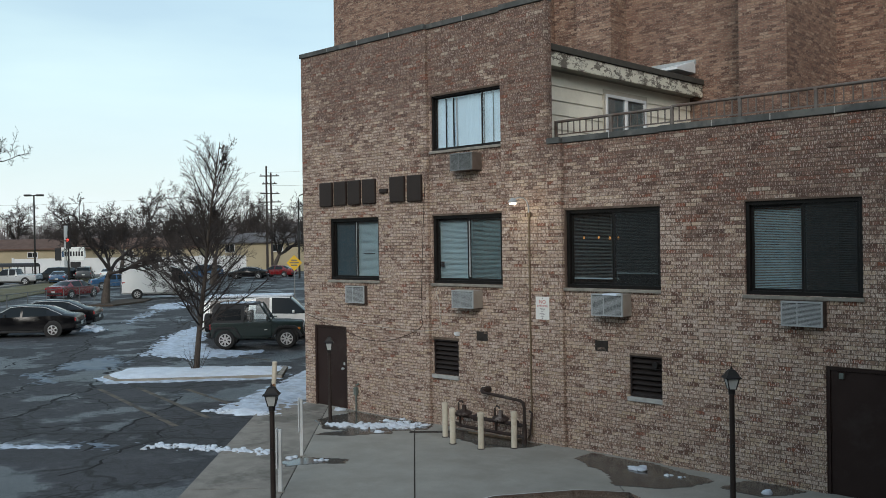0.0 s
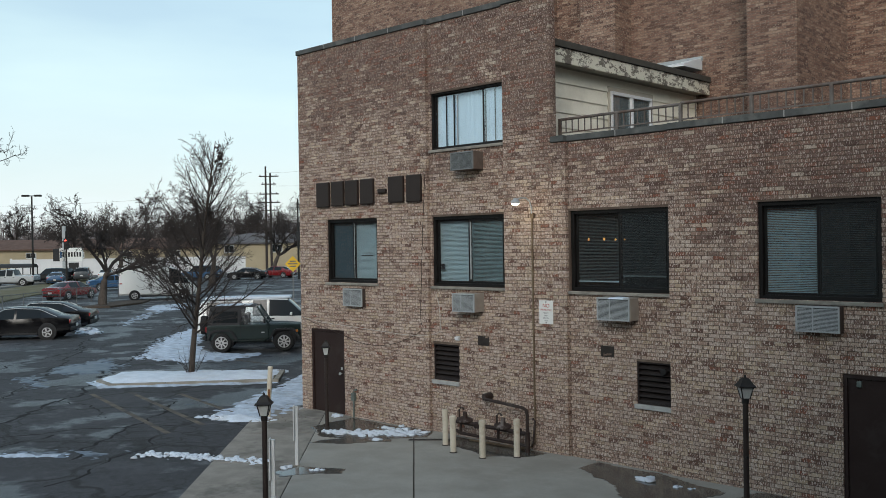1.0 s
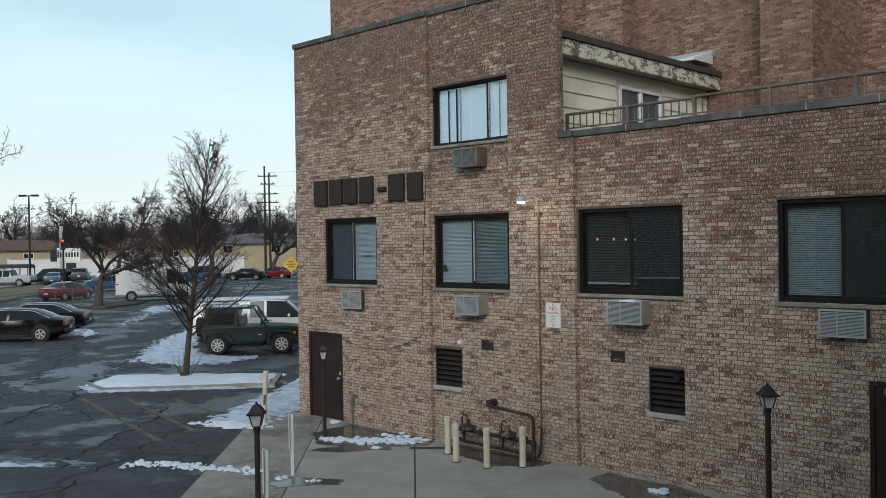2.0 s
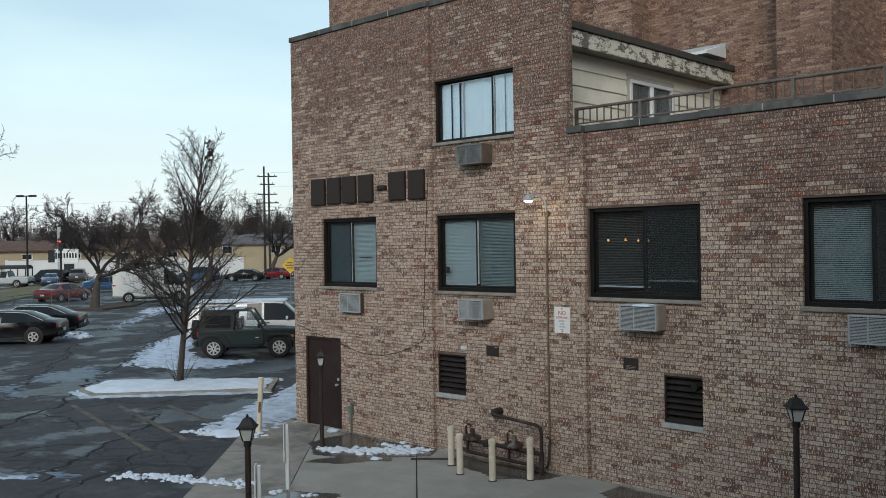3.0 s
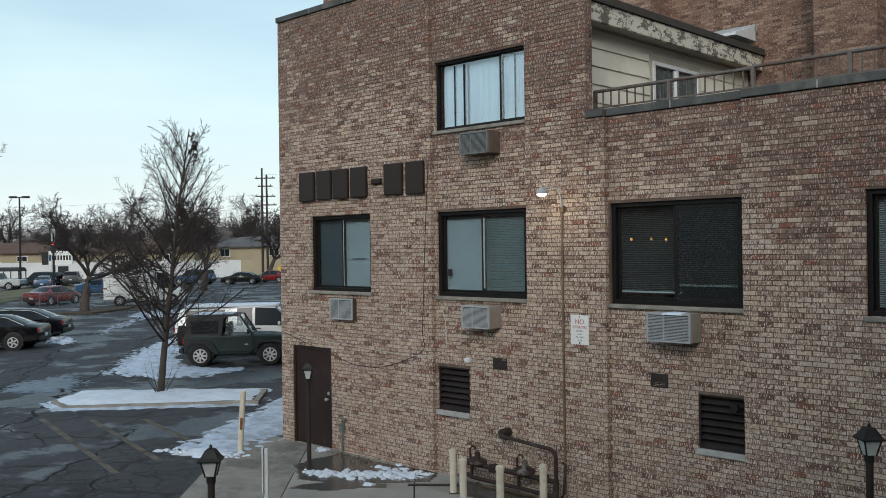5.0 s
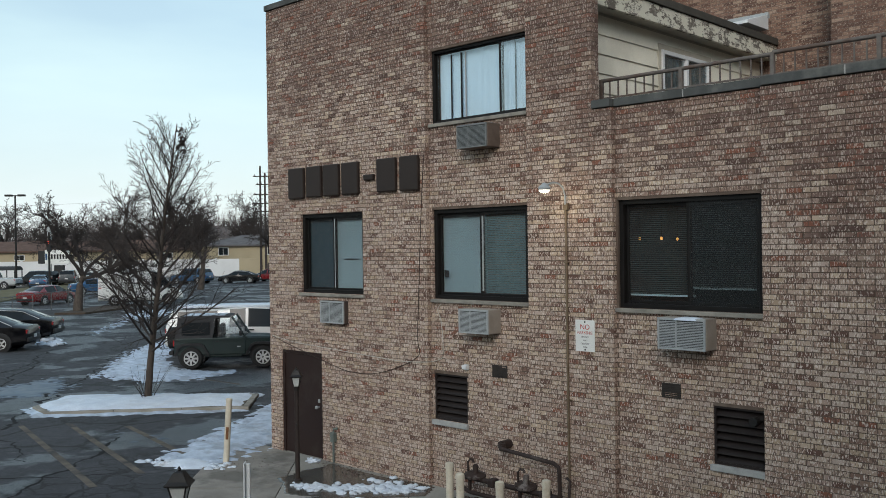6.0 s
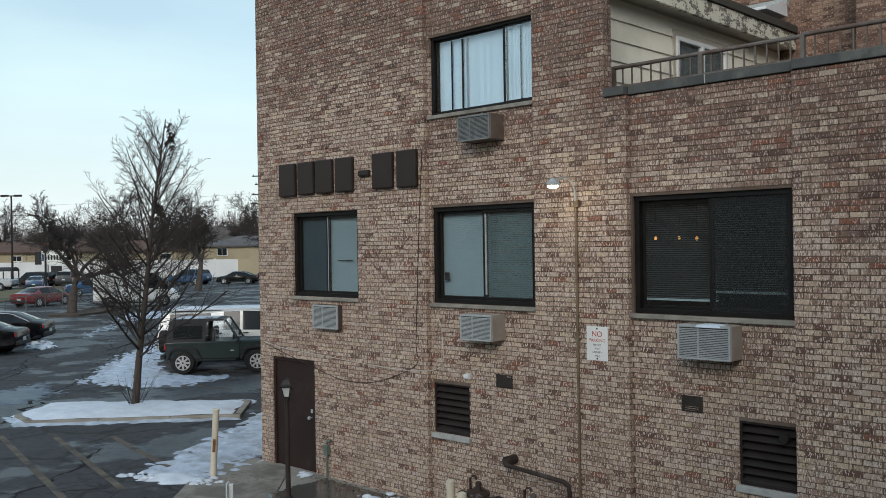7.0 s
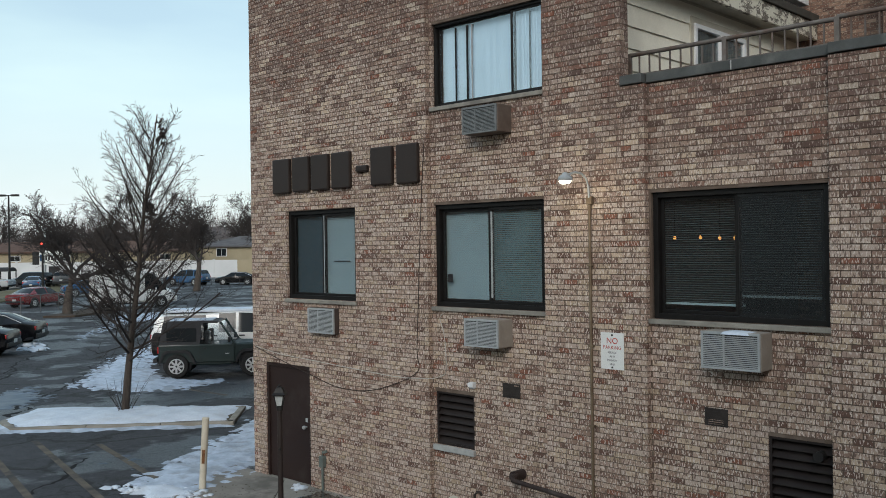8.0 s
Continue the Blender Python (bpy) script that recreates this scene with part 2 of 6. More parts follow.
# thin ice whose blue stands in for sky reflected on wet asphalt
ICE_SHEEN = surface("thin_ice_sky_sheen", (0.045, 0.062, 0.09), (0.085, 0.115, 0.16), 2.5, 0.38, 0.15, stain=(0.11, 0.15, 0.22), amount=0.5, spec=0.25)
COPING = surface("weathered_stone_coping", (0.098, 0.102, 0.098), (0.064, 0.067, 0.065), 3, 0.85, 0.4, stain=(0.2, 0.2, 0.18), amount=0.4)
CAULK = surface("joint_filler", (0.42, 0.42, 0.4), (0.32, 0.32, 0.31), 8, 0.8)
SILL = surface("limestone_sill", (0.3, 0.28, 0.24), (0.21, 0.195, 0.17), 5, 0.85, 0.4, stain=(0.12, 0.11, 0.1))
BRONZE = surface("dark_bronze_aluminium", (0.010, 0.009, 0.0085), (0.014, 0.0125, 0.0115), 7, 0.5, 0.05, metal=0.1)
DOORPAINT = surface("brown_door_paint", (0.026, 0.015, 0.013), (0.033, 0.02, 0.017), 3, 0.5, 0.1, stain=(0.055, 0.045, 0.04), amount=0.35)
BLACKMETAL = surface("black_painted_metal", (0.015, 0.014, 0.014), (0.024, 0.022, 0.02), 9, 0.5, 0.15)
TRIMDARK = surface("matt_black_plastic", (0.02, 0.02, 0.022), (0.03, 0.03, 0.032), 6, 0.7, 0.0)
BROWNPOST = surface("dark_brown_post", (0.028, 0.02, 0.018), (0.04, 0.03, 0.026), 6, 0.55, 0.15)
FROST = surface("frosted_lamp_glass", (0.5, 0.52, 0.5), (0.38, 0.4, 0.4), 6, 0.25, 0.0)
CREAM = surface("cream_post_paint", (0.63, 0.575, 0.465), (0.53, 0.475, 0.38), 5, 0.65, 0.3, stain=(0.3, 0.2, 0.12), amount=0.5)
WHITEPOST = surface("white_sign_post", (0.66, 0.68, 0.68), (0.55, 0.57, 0.57), 4, 0.55, 0.1)
PIPE = surface("brown_gas_pipe", (0.03, 0.02, 0.018), (0.048, 0.033, 0.028), 7, 0.6, 0.35, stain=(0.12, 0.1, 0.09), amount=0.4)
RUSTPIPE = surface("flaking_brown_paint", (0.035, 0.023, 0.02), (0.05, 0.034, 0.028), 9, 0.6, 0.35, stain=(0.3, 0.27, 0.25), amount=0.5)
CONDUIT = surface("rusty_conduit", (0.22, 0.165, 0.11), (0.15, 0.105, 0.068), 6, 0.6, 0.15, metal=0.3)
RAIL = surface("taupe_railing_paint", (0.17, 0.15, 0.135), (0.12, 0.105, 0.095), 6, 0.6, 0.2, stain=(0.1, 0.05, 0.03))
SIDING = surface("cream_siding", (0.82, 0.78, 0.66), (0.76, 0.72, 0.61), 1.2, 0.65, 0.15, stain=(0.48, 0.45, 0.37), amount=0.4)
TRIM = surface("tan_trim", (0.5, 0.46, 0.38), (0.42, 0.385, 0.31), 3, 0.7, 0.2)
VINYL = surface("white_vinyl", (0.74, 0.75, 0.75), (0.66, 0.67, 0.68), 3, 0.45, 0.0)
ROOFEDGE = surface("dark_roof_edge", (0.06, 0.055, 0.048), (0.085, 0.078, 0.066), 5, 0.8, 0.3)
ROOFING = surface("roofing_felt", (0.1, 0.1, 0.1), (0.14, 0.14, 0.135), 1, 0.9, 0.3)
# gloom of the unseen rooms, put into a dark wall colour
INTERIOR = surface("room_gloom", (0.085, 0.095, 0.10), (0.07, 0.078, 0.082), 1, 0.9, 0.0)
# teal and blue of sky reflected in the panes, tinted into blinds and curtain
BLIND = surface("pale_blind", (0.40, 0.515, 0.54), (0.36, 0.47, 0.495), 2, 0.5, 0.0)
# darker copy of the pale blind, for one pane of window 2
DEEPBLIND = surface("darker_teal_blind", (0.20, 0.275, 0.285), (0.165, 0.235, 0.245), 2, 0.5, 0.0)
DARKBLIND = surface("grey_blind", (0.15, 0.185, 0.19), (0.12, 0.15, 0.155), 2, 0.5, 0.0)
CURTAIN = surface("pale_curtain", (0.52, 0.66, 0.76), (0.47, 0.61, 0.71), 2, 0.8, 0.0)
SHADE = surface("grey_roller_shade", (0.045, 0.078, 0.095), (0.04, 0.07, 0.085), 2, 0.7, 0.0)
ACGRILLE = surface("grey_ac_grille", (0.40, 0.42, 0.42), (0.32, 0.34, 0.345), 8, 0.5, 0.0)
DARKGRILLE = surface("weathered_ac_grille", (0.2, 0.21, 0.21), (0.13, 0.14, 0.14), 8, 0.5, 0.0)
ACBODY = surface("beige_ac_casing", (0.33, 0.29, 0.25), (0.26, 0.225, 0.19), 4, 0.55, 0.1)
ACDARK = surface("dark_ac_inside", (0.04, 0.042, 0.043), (0.06, 0.062, 0.063), 8, 0.7, 0.0)
STAINEDAC = surface("stained_ac_casing", (0.15, 0.115, 0.095), (0.1, 0.075, 0.062), 4, 0.6, 0.1, stain=(0.05, 0.04, 0.035), amount=0.6)
BROWNAC = surface("brown_ac_casing", (0.06, 0.045, 0.04), (0.08, 0.06, 0.052), 4, 0.5, 0.1)
LOUVRE = surface("brown_louvre_paint", (0.024, 0.019, 0.018), (0.032, 0.026, 0.024), 5, 0.45, 0.1)
VENT = surface("sooty_vent", (0.035, 0.03, 0.027), (0.055, 0.047, 0.042), 12, 0.8, 0.4)
DIGIT = surface("brown_letter_face", (0.028, 0.02, 0.017), (0.036, 0.027, 0.023), 5, 0.5, 0.05)
SIGNWHITE = surface("white_sign_face", (0.78, 0.78, 0.75), (0.72, 0.72, 0.69), 3, 0.45, 0.0)
SIGNRED = surface("red_sign_ink", (0.5, 0.06, 0.04), (0.4, 0.05, 0.04), 6, 0.5, 0.0)
SIGNBLACK = surface("grey_sign_ink", (0.16, 0.15, 0.15), (0.1, 0.1, 0.1), 6, 0.5, 0.0)
BOXGREEN = surface("grey_green_box", (0.16, 0.19, 0.17), (0.12, 0.14, 0.13), 6, 0.6, 0.1)
CABLE = surface("dark_cable", (0.05, 0.035, 0.03), (0.07, 0.05, 0.04), 6, 0.7, 0.0)
WHITECABLE = surface("white_cable", (0.55, 0.52, 0.46), (0.45, 0.42, 0.37), 6, 0.6, 0.0)
YELLOWLINE = surface("faded_yellow_paint", (0.165, 0.138, 0.105), (0.09, 0.081, 0.07), 3, 0.9, 0.3, stain=(0.05, 0.049, 0.049), amount=0.95)
LAMPON = glow_material("lit_lamp", (1.0, 0.93, 0.8), 3.0)
BARK = surface("grey_bark", (0.06, 0.048, 0.04), (0.095, 0.078, 0.066), 9, 0.9, 0.8, stretch=(1, 1, 0.3))
TWIG = surface("brown_twigs", (0.042, 0.035, 0.032), (0.06, 0.05, 0.046), 3, 0.9, 0.0)


# ---- building blocks ----
def link(name, bm, material, parent=None, label="", smooth=None):
    me = bpy.data.meshes.new(name)
    bmesh.ops.recalc_face_normals(bm, faces=bm.faces)
    bm.to_mesh(me)
    bm.free()
    for m in (material if isinstance(material, (list, tuple)) else (material,)):
        me.materials.append(m)
    if smooth is not None:
        me.shade_smooth()
        me.set_sharp_from_angle(angle=radians(smooth))
    ob = new(name, me)
    if parent:
        ob.parent = parent
    if label:
        ob["label"] = label
    return ob


def part(name, bm, material, parent, label="", smooth=None):
    return link(name, bm, material, parent, label, smooth)


def empty(name, m=Matrix(), label="", category="", group="", kind=""):
    ob = new(name)
    ob.empty_display_size = 0.2
    ob.matrix_world = m
    return tagged(ob, label, category, group, kind)


def box(bm, x0, x1, y0, y1, z0, z1, bevel=0.0):
    r = bmesh.ops.create_cube(bm, size=1.0)
    bmesh.ops.transform(bm, matrix=Matrix.LocRotScale(((x0 + x1) / 2, (y0 + y1) / 2, (z0 + z1) / 2), None, (abs(x1 - x0), abs(y1 - y0), abs(z1 - z0))), verts=r["verts"])
    if bevel:
        es = {e for v in r["verts"] for e in v.link_edges}
        bmesh.ops.bevel(bm, geom=list(es), offset=bevel, segments=2, affect="EDGES", profile=0.5)
    return bm


def boxes(*rows, bevel=0.0):
    bm = bmesh.new()
    for r in rows:
        box(bm, *r, bevel=bevel)
    return bm


def ring_tube(bm, pts, radii, sides=8, cap=True):
    """A tube through points, with a radius at each."""
    pts = [Vector(p) for p in pts]
    rings = []
    for i, p in enumerate(pts):
        d = (pts[min(i + 1, len(pts) - 1)] - pts[max(i - 1, 0)]).normalized()
        a = d.cross(Vector((0, 0, 1)) if abs(d.z) < 0.95 else Vector((1, 0, 0))).normalized()
        b = d.cross(a)
        r = radii[i] if isinstance(radii, (list, tuple)) else radii
        rings.append([bm.verts.new(p + r * (math.cos(2 * math.pi * k / sides) * a + math.sin(2 * math.pi * k / sides) * b)) for k in range(sides)])
    for r0, r1 in zip(rings, rings[1:]):
        for k in range(sides):
            bm.faces.new((r0[k], r0[(k + 1) % sides], r1[(k + 1) % sides], r1[k]))
    if cap:
        bm.faces.new(rings[0][::-1])
        bm.faces.new(rings[-1])
    return bm


def tube(pts, radii, sides=8):
    return ring_tube(bmesh.new(), pts, radii, sides)


def lathe(profile, sides=20, centre=(0, 0, 0)):
    """A turned form from (radius, height) rows."""
    bm = bmesh.new()
    rings = [[bm.verts.new((centre[0] + r * math.cos(2 * math.pi * k / sides), centre[1] + r * math.sin(2 * math.pi * k / sides), centre[2] + z)) for k in range(sides)] for r, z in profile]
    for r0, r1 in zip(rings, rings[1:]):
        for k in range(sides):
            bm.faces.new((r0[k], r0[(k + 1) % sides], r1[(k + 1) % sides], r1[k]))
    bm.faces.new(rings[0][::-1])
    bm.faces.new(rings[-1])
    return bm


def prism(poly, z0, z1):
    bm = bmesh.new()
    lo, hi = [bm.verts.new((x, y, z0)) for x, y in poly], [bm.verts.new((x, y, z1)) for x, y in poly]
    bm.faces.new(lo[::-1])
    bm.faces.new(hi)
    n = len(poly)
    for i in range(n):
        bm.faces.new((lo[i], lo[(i + 1) % n], hi[(i + 1) % n], hi[i]))
    return bm


def clip(poly, nx, ny, d):
    """The part of a plan polygon where nx * x + ny * y <= d."""
    out = []
    for (ax, ay), (bx, by) in zip(poly, poly[1:] + poly[:1]):
        fa, fb = nx * ax + ny * ay - d, nx * bx + ny * by - d
        if fa <= 0:
            out.append((ax, ay))
        if fa * fb < 0:
            t = fa / (fa - fb)
            out.append((ax + t * (bx - ax), ay + t * (by - ay)))
    return out


# ---- the brick building: plan ----
PROUD, BAY = 14.36, 14.44            # outer faces of the piers and of the window bays
XL, XB0, XB1, XU, XP, XR, XE = -19.28, -14.83, -12.68, -11.50, -11.18, -9.02, 1.2
TOP, LOW = 8.76, 5.93                # tops of the brickwork
# openings: x0, x1, z0, z1
WIN = dict(w1=(-18.24, -16.43, 3.17, 4.66), w2=(-14.77, -12.74, 3.15, 4.63), w3=(-11.15, -9.06, 3.13, 4.63), w4=(-7.45, -5.57, 3.10, 4.64), w5=(-14.77, -12.74, 6.06, 7.27))
VENTS = dict(v1=(-14.77, -14.02, 1.14, 1.91), v2=(-9.74, -9.04, 1.17, 1.92))
DOORS = dict(d1=(-18.90, -17.65, 0.0, 2.03), d2=(-6.15, -3.90, 0.0, 2.02))
HOLES = [*WIN.values(), *VENTS.values(), *DOORS.values()]
STRETCHES = [(XL, XB0, PROUD, TOP), (XB0, XB1, BAY, TOP), (XB1, XU, PROUD, TOP), (XU, XP, PROUD, LOW), (XP, XR, BAY, LOW), (XR, XE, PROUD, LOW)]


def wall_with_holes(x0, x1, y0, y1, z0, z1, holes):
    """A thick wall along x, with openings cut right through."""
    hs = [h for h in holes if h[0] < x1 - 0.01 and h[1] > x0 + 0.01]
    xs = sorted({x0, x1, *(min(max(v, x0), x1) for h in hs for v in h[:2])})
    zs = sorted({z0, z1, *(min(max(v, z0), z1) for h in hs for v in h[2:])})
    full = lambda i, k: 0 <= i < len(xs) - 1 and 0 <= k < len(zs) - 1 and not any(h[0] - 0.001 <= xs[i] and xs[i + 1] <= h[1] + 0.001 and h[2] - 0.001 <= zs[k] and zs[k + 1] <= h[3] + 0.001 for h in hs)
    bm = bmesh.new()
    cache = {}
    def v(i, j, k):
        if (i, j, k) not in cache:
            cache[i, j, k] = bm.verts.new((xs[i], (y0, y1)[j], zs[k]))
        return cache[i, j, k]
    for i in range(len(xs) - 1):
        for k in range(len(zs) - 1):
            if not full(i, k):
                continue
            bm.faces.new((v(i, 0, k), v(i + 1, 0, k), v(i + 1, 0, k + 1), v(i, 0, k + 1)))
            bm.faces.new((v(i, 1, k), v(i, 1, k + 1), v(i + 1, 1, k + 1), v(i + 1, 1, k)))
            if not full(i - 1, k):
                bm.faces.new((v(i, 0, k), v(i, 0, k + 1), v(i, 1, k + 1), v(i, 1, k)))
            if not full(i + 1, k):
                bm.faces.new((v(i + 1, 0, k), v(i + 1, 1, k), v(i + 1, 1, k + 1), v(i + 1, 0, k + 1)))
            if not full(i, k - 1):
                bm.faces.new((v(i, 0, k), v(i, 1, k), v(i + 1, 1, k), v(i + 1, 0, k)))
            if not full(i, k + 1):
                bm.faces.new((v(i, 0, k + 1), v(i + 1, 0, k + 1), v(i + 1, 1, k + 1), v(i, 1, k + 1)))
    return bm


wall_south = empty("wall_south", label="variegated tan and red brick wall in running bond with recessed window bays", category="wall", kind="structure")
for x0, x1, face, top in STRETCHES:
    back = 14.54 if x1 == XU else 14.75
    part("mortar_wall", wall_with_holes(x0, x1, face + 0.006, back, -0.2, top, HOLES), MORTAR, wall_south)

# the other walls, floors and roofs that close the building
ob = link("wall_west", boxes((XL, XL + 0.3, 14.75, 21.0, -0.2, TOP)), TOWER)
tagged(ob, "plain brick end wall of the low building", "wall", kind="structure")
ob = link("wall_east", boxes((XE - 0.3, XE, 14.75, 23.5, -0.2, LOW)), TOWER)
tagged(ob, "plain brick end wall of the terrace wing", "wall", kind="structure")
# unseen inner surfaces, added to keep the rooms dark
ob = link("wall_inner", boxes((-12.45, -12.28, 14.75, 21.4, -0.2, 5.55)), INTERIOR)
tagged(ob, "unseen dark inner wall between the two wings", "wall", kind="structure")
ob = link("roof_upper", boxes((XL + 0.3, -12.3, 14.75, 21.0, 8.05, 8.2)), ROOFING)
tagged(ob, "flat felt roof behind the brick parapet", "roof", kind="structure")
ob = link("terrace_floor", boxes((-12.28, XE - 0.3, 14.75, 23.4, 5.42, 5.58)), ROOFING)
tagged(ob, "flat terrace floor behind the low parapet", "terrace", kind="structure")
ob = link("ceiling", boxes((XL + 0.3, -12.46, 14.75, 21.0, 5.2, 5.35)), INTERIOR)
tagged(ob, "unseen dark ceiling between the storeys", "ceiling", kind="structure")
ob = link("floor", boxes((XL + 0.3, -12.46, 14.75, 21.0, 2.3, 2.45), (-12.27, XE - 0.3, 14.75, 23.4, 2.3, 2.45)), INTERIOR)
tagged(ob, "unseen dark floor that closes the rooms behind the windows", "floor", kind="structure")

# the tall brick building behind
tower_plan = [(-26.25, 21.25), (-25.85, 21.25), (-25.85, 21.1), (-16.75, 21.1), (-16.75, 21.75), (-15.2, 21.75), (-15.2, 20.65), (-14.1, 20.65), (-14.1, 21.42), (-10.46, 21.42),
              (-10.46, 20.5), (-9.3, 20.5), (-9.3, 23.5), (3.5, 23.5), (3.5, 36), (-26.25, 36)]
ob = link("tower_wall", prism(tower_plan, -0.2, 24.0), TOWER)
tagged(ob, "tall windowless red-brown brick building with stepped piers", "building", kind="structure")
# added out of view: blocks sun and sky so the wall darkens eastwards
ob = link("wing_wall", boxes((1.22, 9.0, -14.0, 23.4, -0.2, 11.0)), TOWER)
tagged(ob, "unseen brick wing added to shade the east end of the yard", "building", kind="structure")
# added out of view: gives the lower panes something dark to reflect
ob = link("opposite_wall", boxes((-90.0, 20.0, -34.0, -26.0, -0.2, 9.6)), TOWER)
tagged(ob, "unseen brick building added opposite to darken the window reflections", "building", kind="structure")


# ---- parapets, roof edge, siding ----
def coping_run(x0, x1, face, z, parent):
    """Stone copings about a metre long, with pale joints."""
    n = max(1, round((x1 - x0) / 1.05))
    step = (x1 - x0) / n
    for i in range(n):
        part("coping_stone", boxes((x0 + i * step + 0.008, x0 + (i + 1) * step - 0.008, face - 0.035, 14.58 if x1 == XU else 14.80, z + random.uniform(0, 0.006), z + 0.115), bevel=0.008), COPING, parent)
        if i:
            part("joint", boxes((x0 + i * step - 0.008, x0 + i * step + 0.008, face - 0.03, 14.57 if x1 == XU else 14.79, z + 0.005, z + 0.111)), CAULK, parent, "pale joint filler")


coping = empty("trim_coping", label="dark weathered stone coping with pale joints", category="coping", kind="structure")
for x0, x1, face, top in STRETCHES:
    coping_run(x0 - (0.03 if x0 == XL else 0), min(x1, 2.9), face, top + 0.004, coping)

# end of the brick screen wall and the clad third storey
ob = link("wall_siding", boxes((-12.34, -12.22, 14.55, 21.38, 5.58, 8.04)), TRIM)
tagged(ob, "cream lap-sided third-storey wall above the terrace", "wall", kind="structure")
for k in range(8):
    z = 7.62 - 0.305 * k
    if z < 5.7:
        break
    for y0, y1 in ((14.56, 17.38), (19.24, 21.36)) if z < 7.5 else ((14.56, 21.36),):
        bm = bmesh.new()
        vs = [bm.verts.new(p) for p in ((-12.216, y0, z), (-12.19, y0, z - 0.305), (-12.216, y0, z - 0.305), (-12.216, y1, z), (-12.19, y1, z - 0.305), (-12.216, y1, z - 0.305))]
        for f in ((0, 1, 2), (3, 5, 4), (0, 3, 4, 1), (1, 4, 5, 2), (0, 2, 5, 3)):
            bm.faces.new([vs[i] for i in f])
        part("siding_board", bm, SIDING, ob)

PEEL, pn, pb = nodes_of("peeling_cream_paint")
pc = blend(pn, ramp(pn, noise_of(pn, 3.2, 7, (1, 1, 1.8), 0.75), 0.50, 0.53), (0.62, 0.59, 0.49), (0.13, 0.11, 0.09))
pc = blend(pn, ramp(pn, noise_of(pn, 14, 3), 0.5, 0.7, 0, 0.3), pc, (0.45, 0.42, 0.35))
pn.links.new(pc, pb.inputs["Base Color"])
pb.inputs["Roughness"].default_value = 0.8
relief(pn, pb, noise_of(pn, 2.2, 6, (1, 1, 1.5), 0.7), 0.4, 0.02)
eave = empty("trim_eave", label="flat roof edge with dark flashing over peeling cream fascia", category="eave", kind="structure")
part("fascia_board", boxes((-11.93, -11.87, 14.56, 21.40, 7.63, 7.93), bevel=0.006), PEEL, eave, "peeling cream-painted fascia board")
part("flashing", boxes((-12.3, -11.83, 14.56, 21.40, 7.934, 8.07), bevel=0.01), ROOFEDGE, eave, "dark metal flashing")
part("soffit", boxes((-12.215, -11.932, 14.56, 21.40, 7.66, 7.70)), TRIM, eave)

hood = empty("roof_hood", label="pale galvanised metal roof hood beside the tower", category="roof vent")
bm = bmesh.new()
vs = [bm.verts.new(p) for p in ((-13.1, 20.2, 8.21), (-11.9, 20.2, 8.21), (-11.9, 21.1, 8.21), (-13.1, 21.1, 8.21), (-13.1, 20.2, 8.23), (-11.9, 20.2, 8.26), (-11.9, 21.1, 8.52), (-13.1, 21.1, 8.42))]
for f in ((0, 1, 2, 3), (4, 5, 6, 7), (0, 1, 5, 4), (1, 2, 6, 5), (2, 3, 7, 6), (3, 0, 4, 7)):
    bm.faces.new([vs[i] for i in f])
part("casing", bm, VINYL, hood)
part("rim", boxes((-13.12, -11.88, 21.04, 21.11, 8.44, 8.55)), ACGRILLE, hood)
mast = empty("vent_pipe", pose(-12.4, 14.9, 8.22), "thin pale vent pipe on the roof corner", "vent pipe")
part("pipe", tube([(0, 0, -0.03), (0, 0, 0.42), (0.06, 0, 0.47)], 0.02), VINYL, mast)


# ---- windows, doors, vents ----
def blind(x0, x1, z0, z1, y, material, parent, pitch=0.027, tilt=0.010, rise=0.021):
    bm = bmesh.new()
    z = z1
    while z - pitch > z0:
        vs = [bm.verts.new(p) for p in ((x0, y - tilt, z - rise), (x1, y - tilt, z - rise), (x1, y + tilt, z), (x0, y + tilt, z))]
        bm.faces.new(vs)
        z -= pitch
    part("blind", bm, material, parent, "closed horizontal slat blind")
    part("blind_rail", boxes((x0, x1, y - 0.012, y + 0.012, z0 - 0.012, z0 + 0.014)), BLIND, parent, "pale bottom rail of the blind")


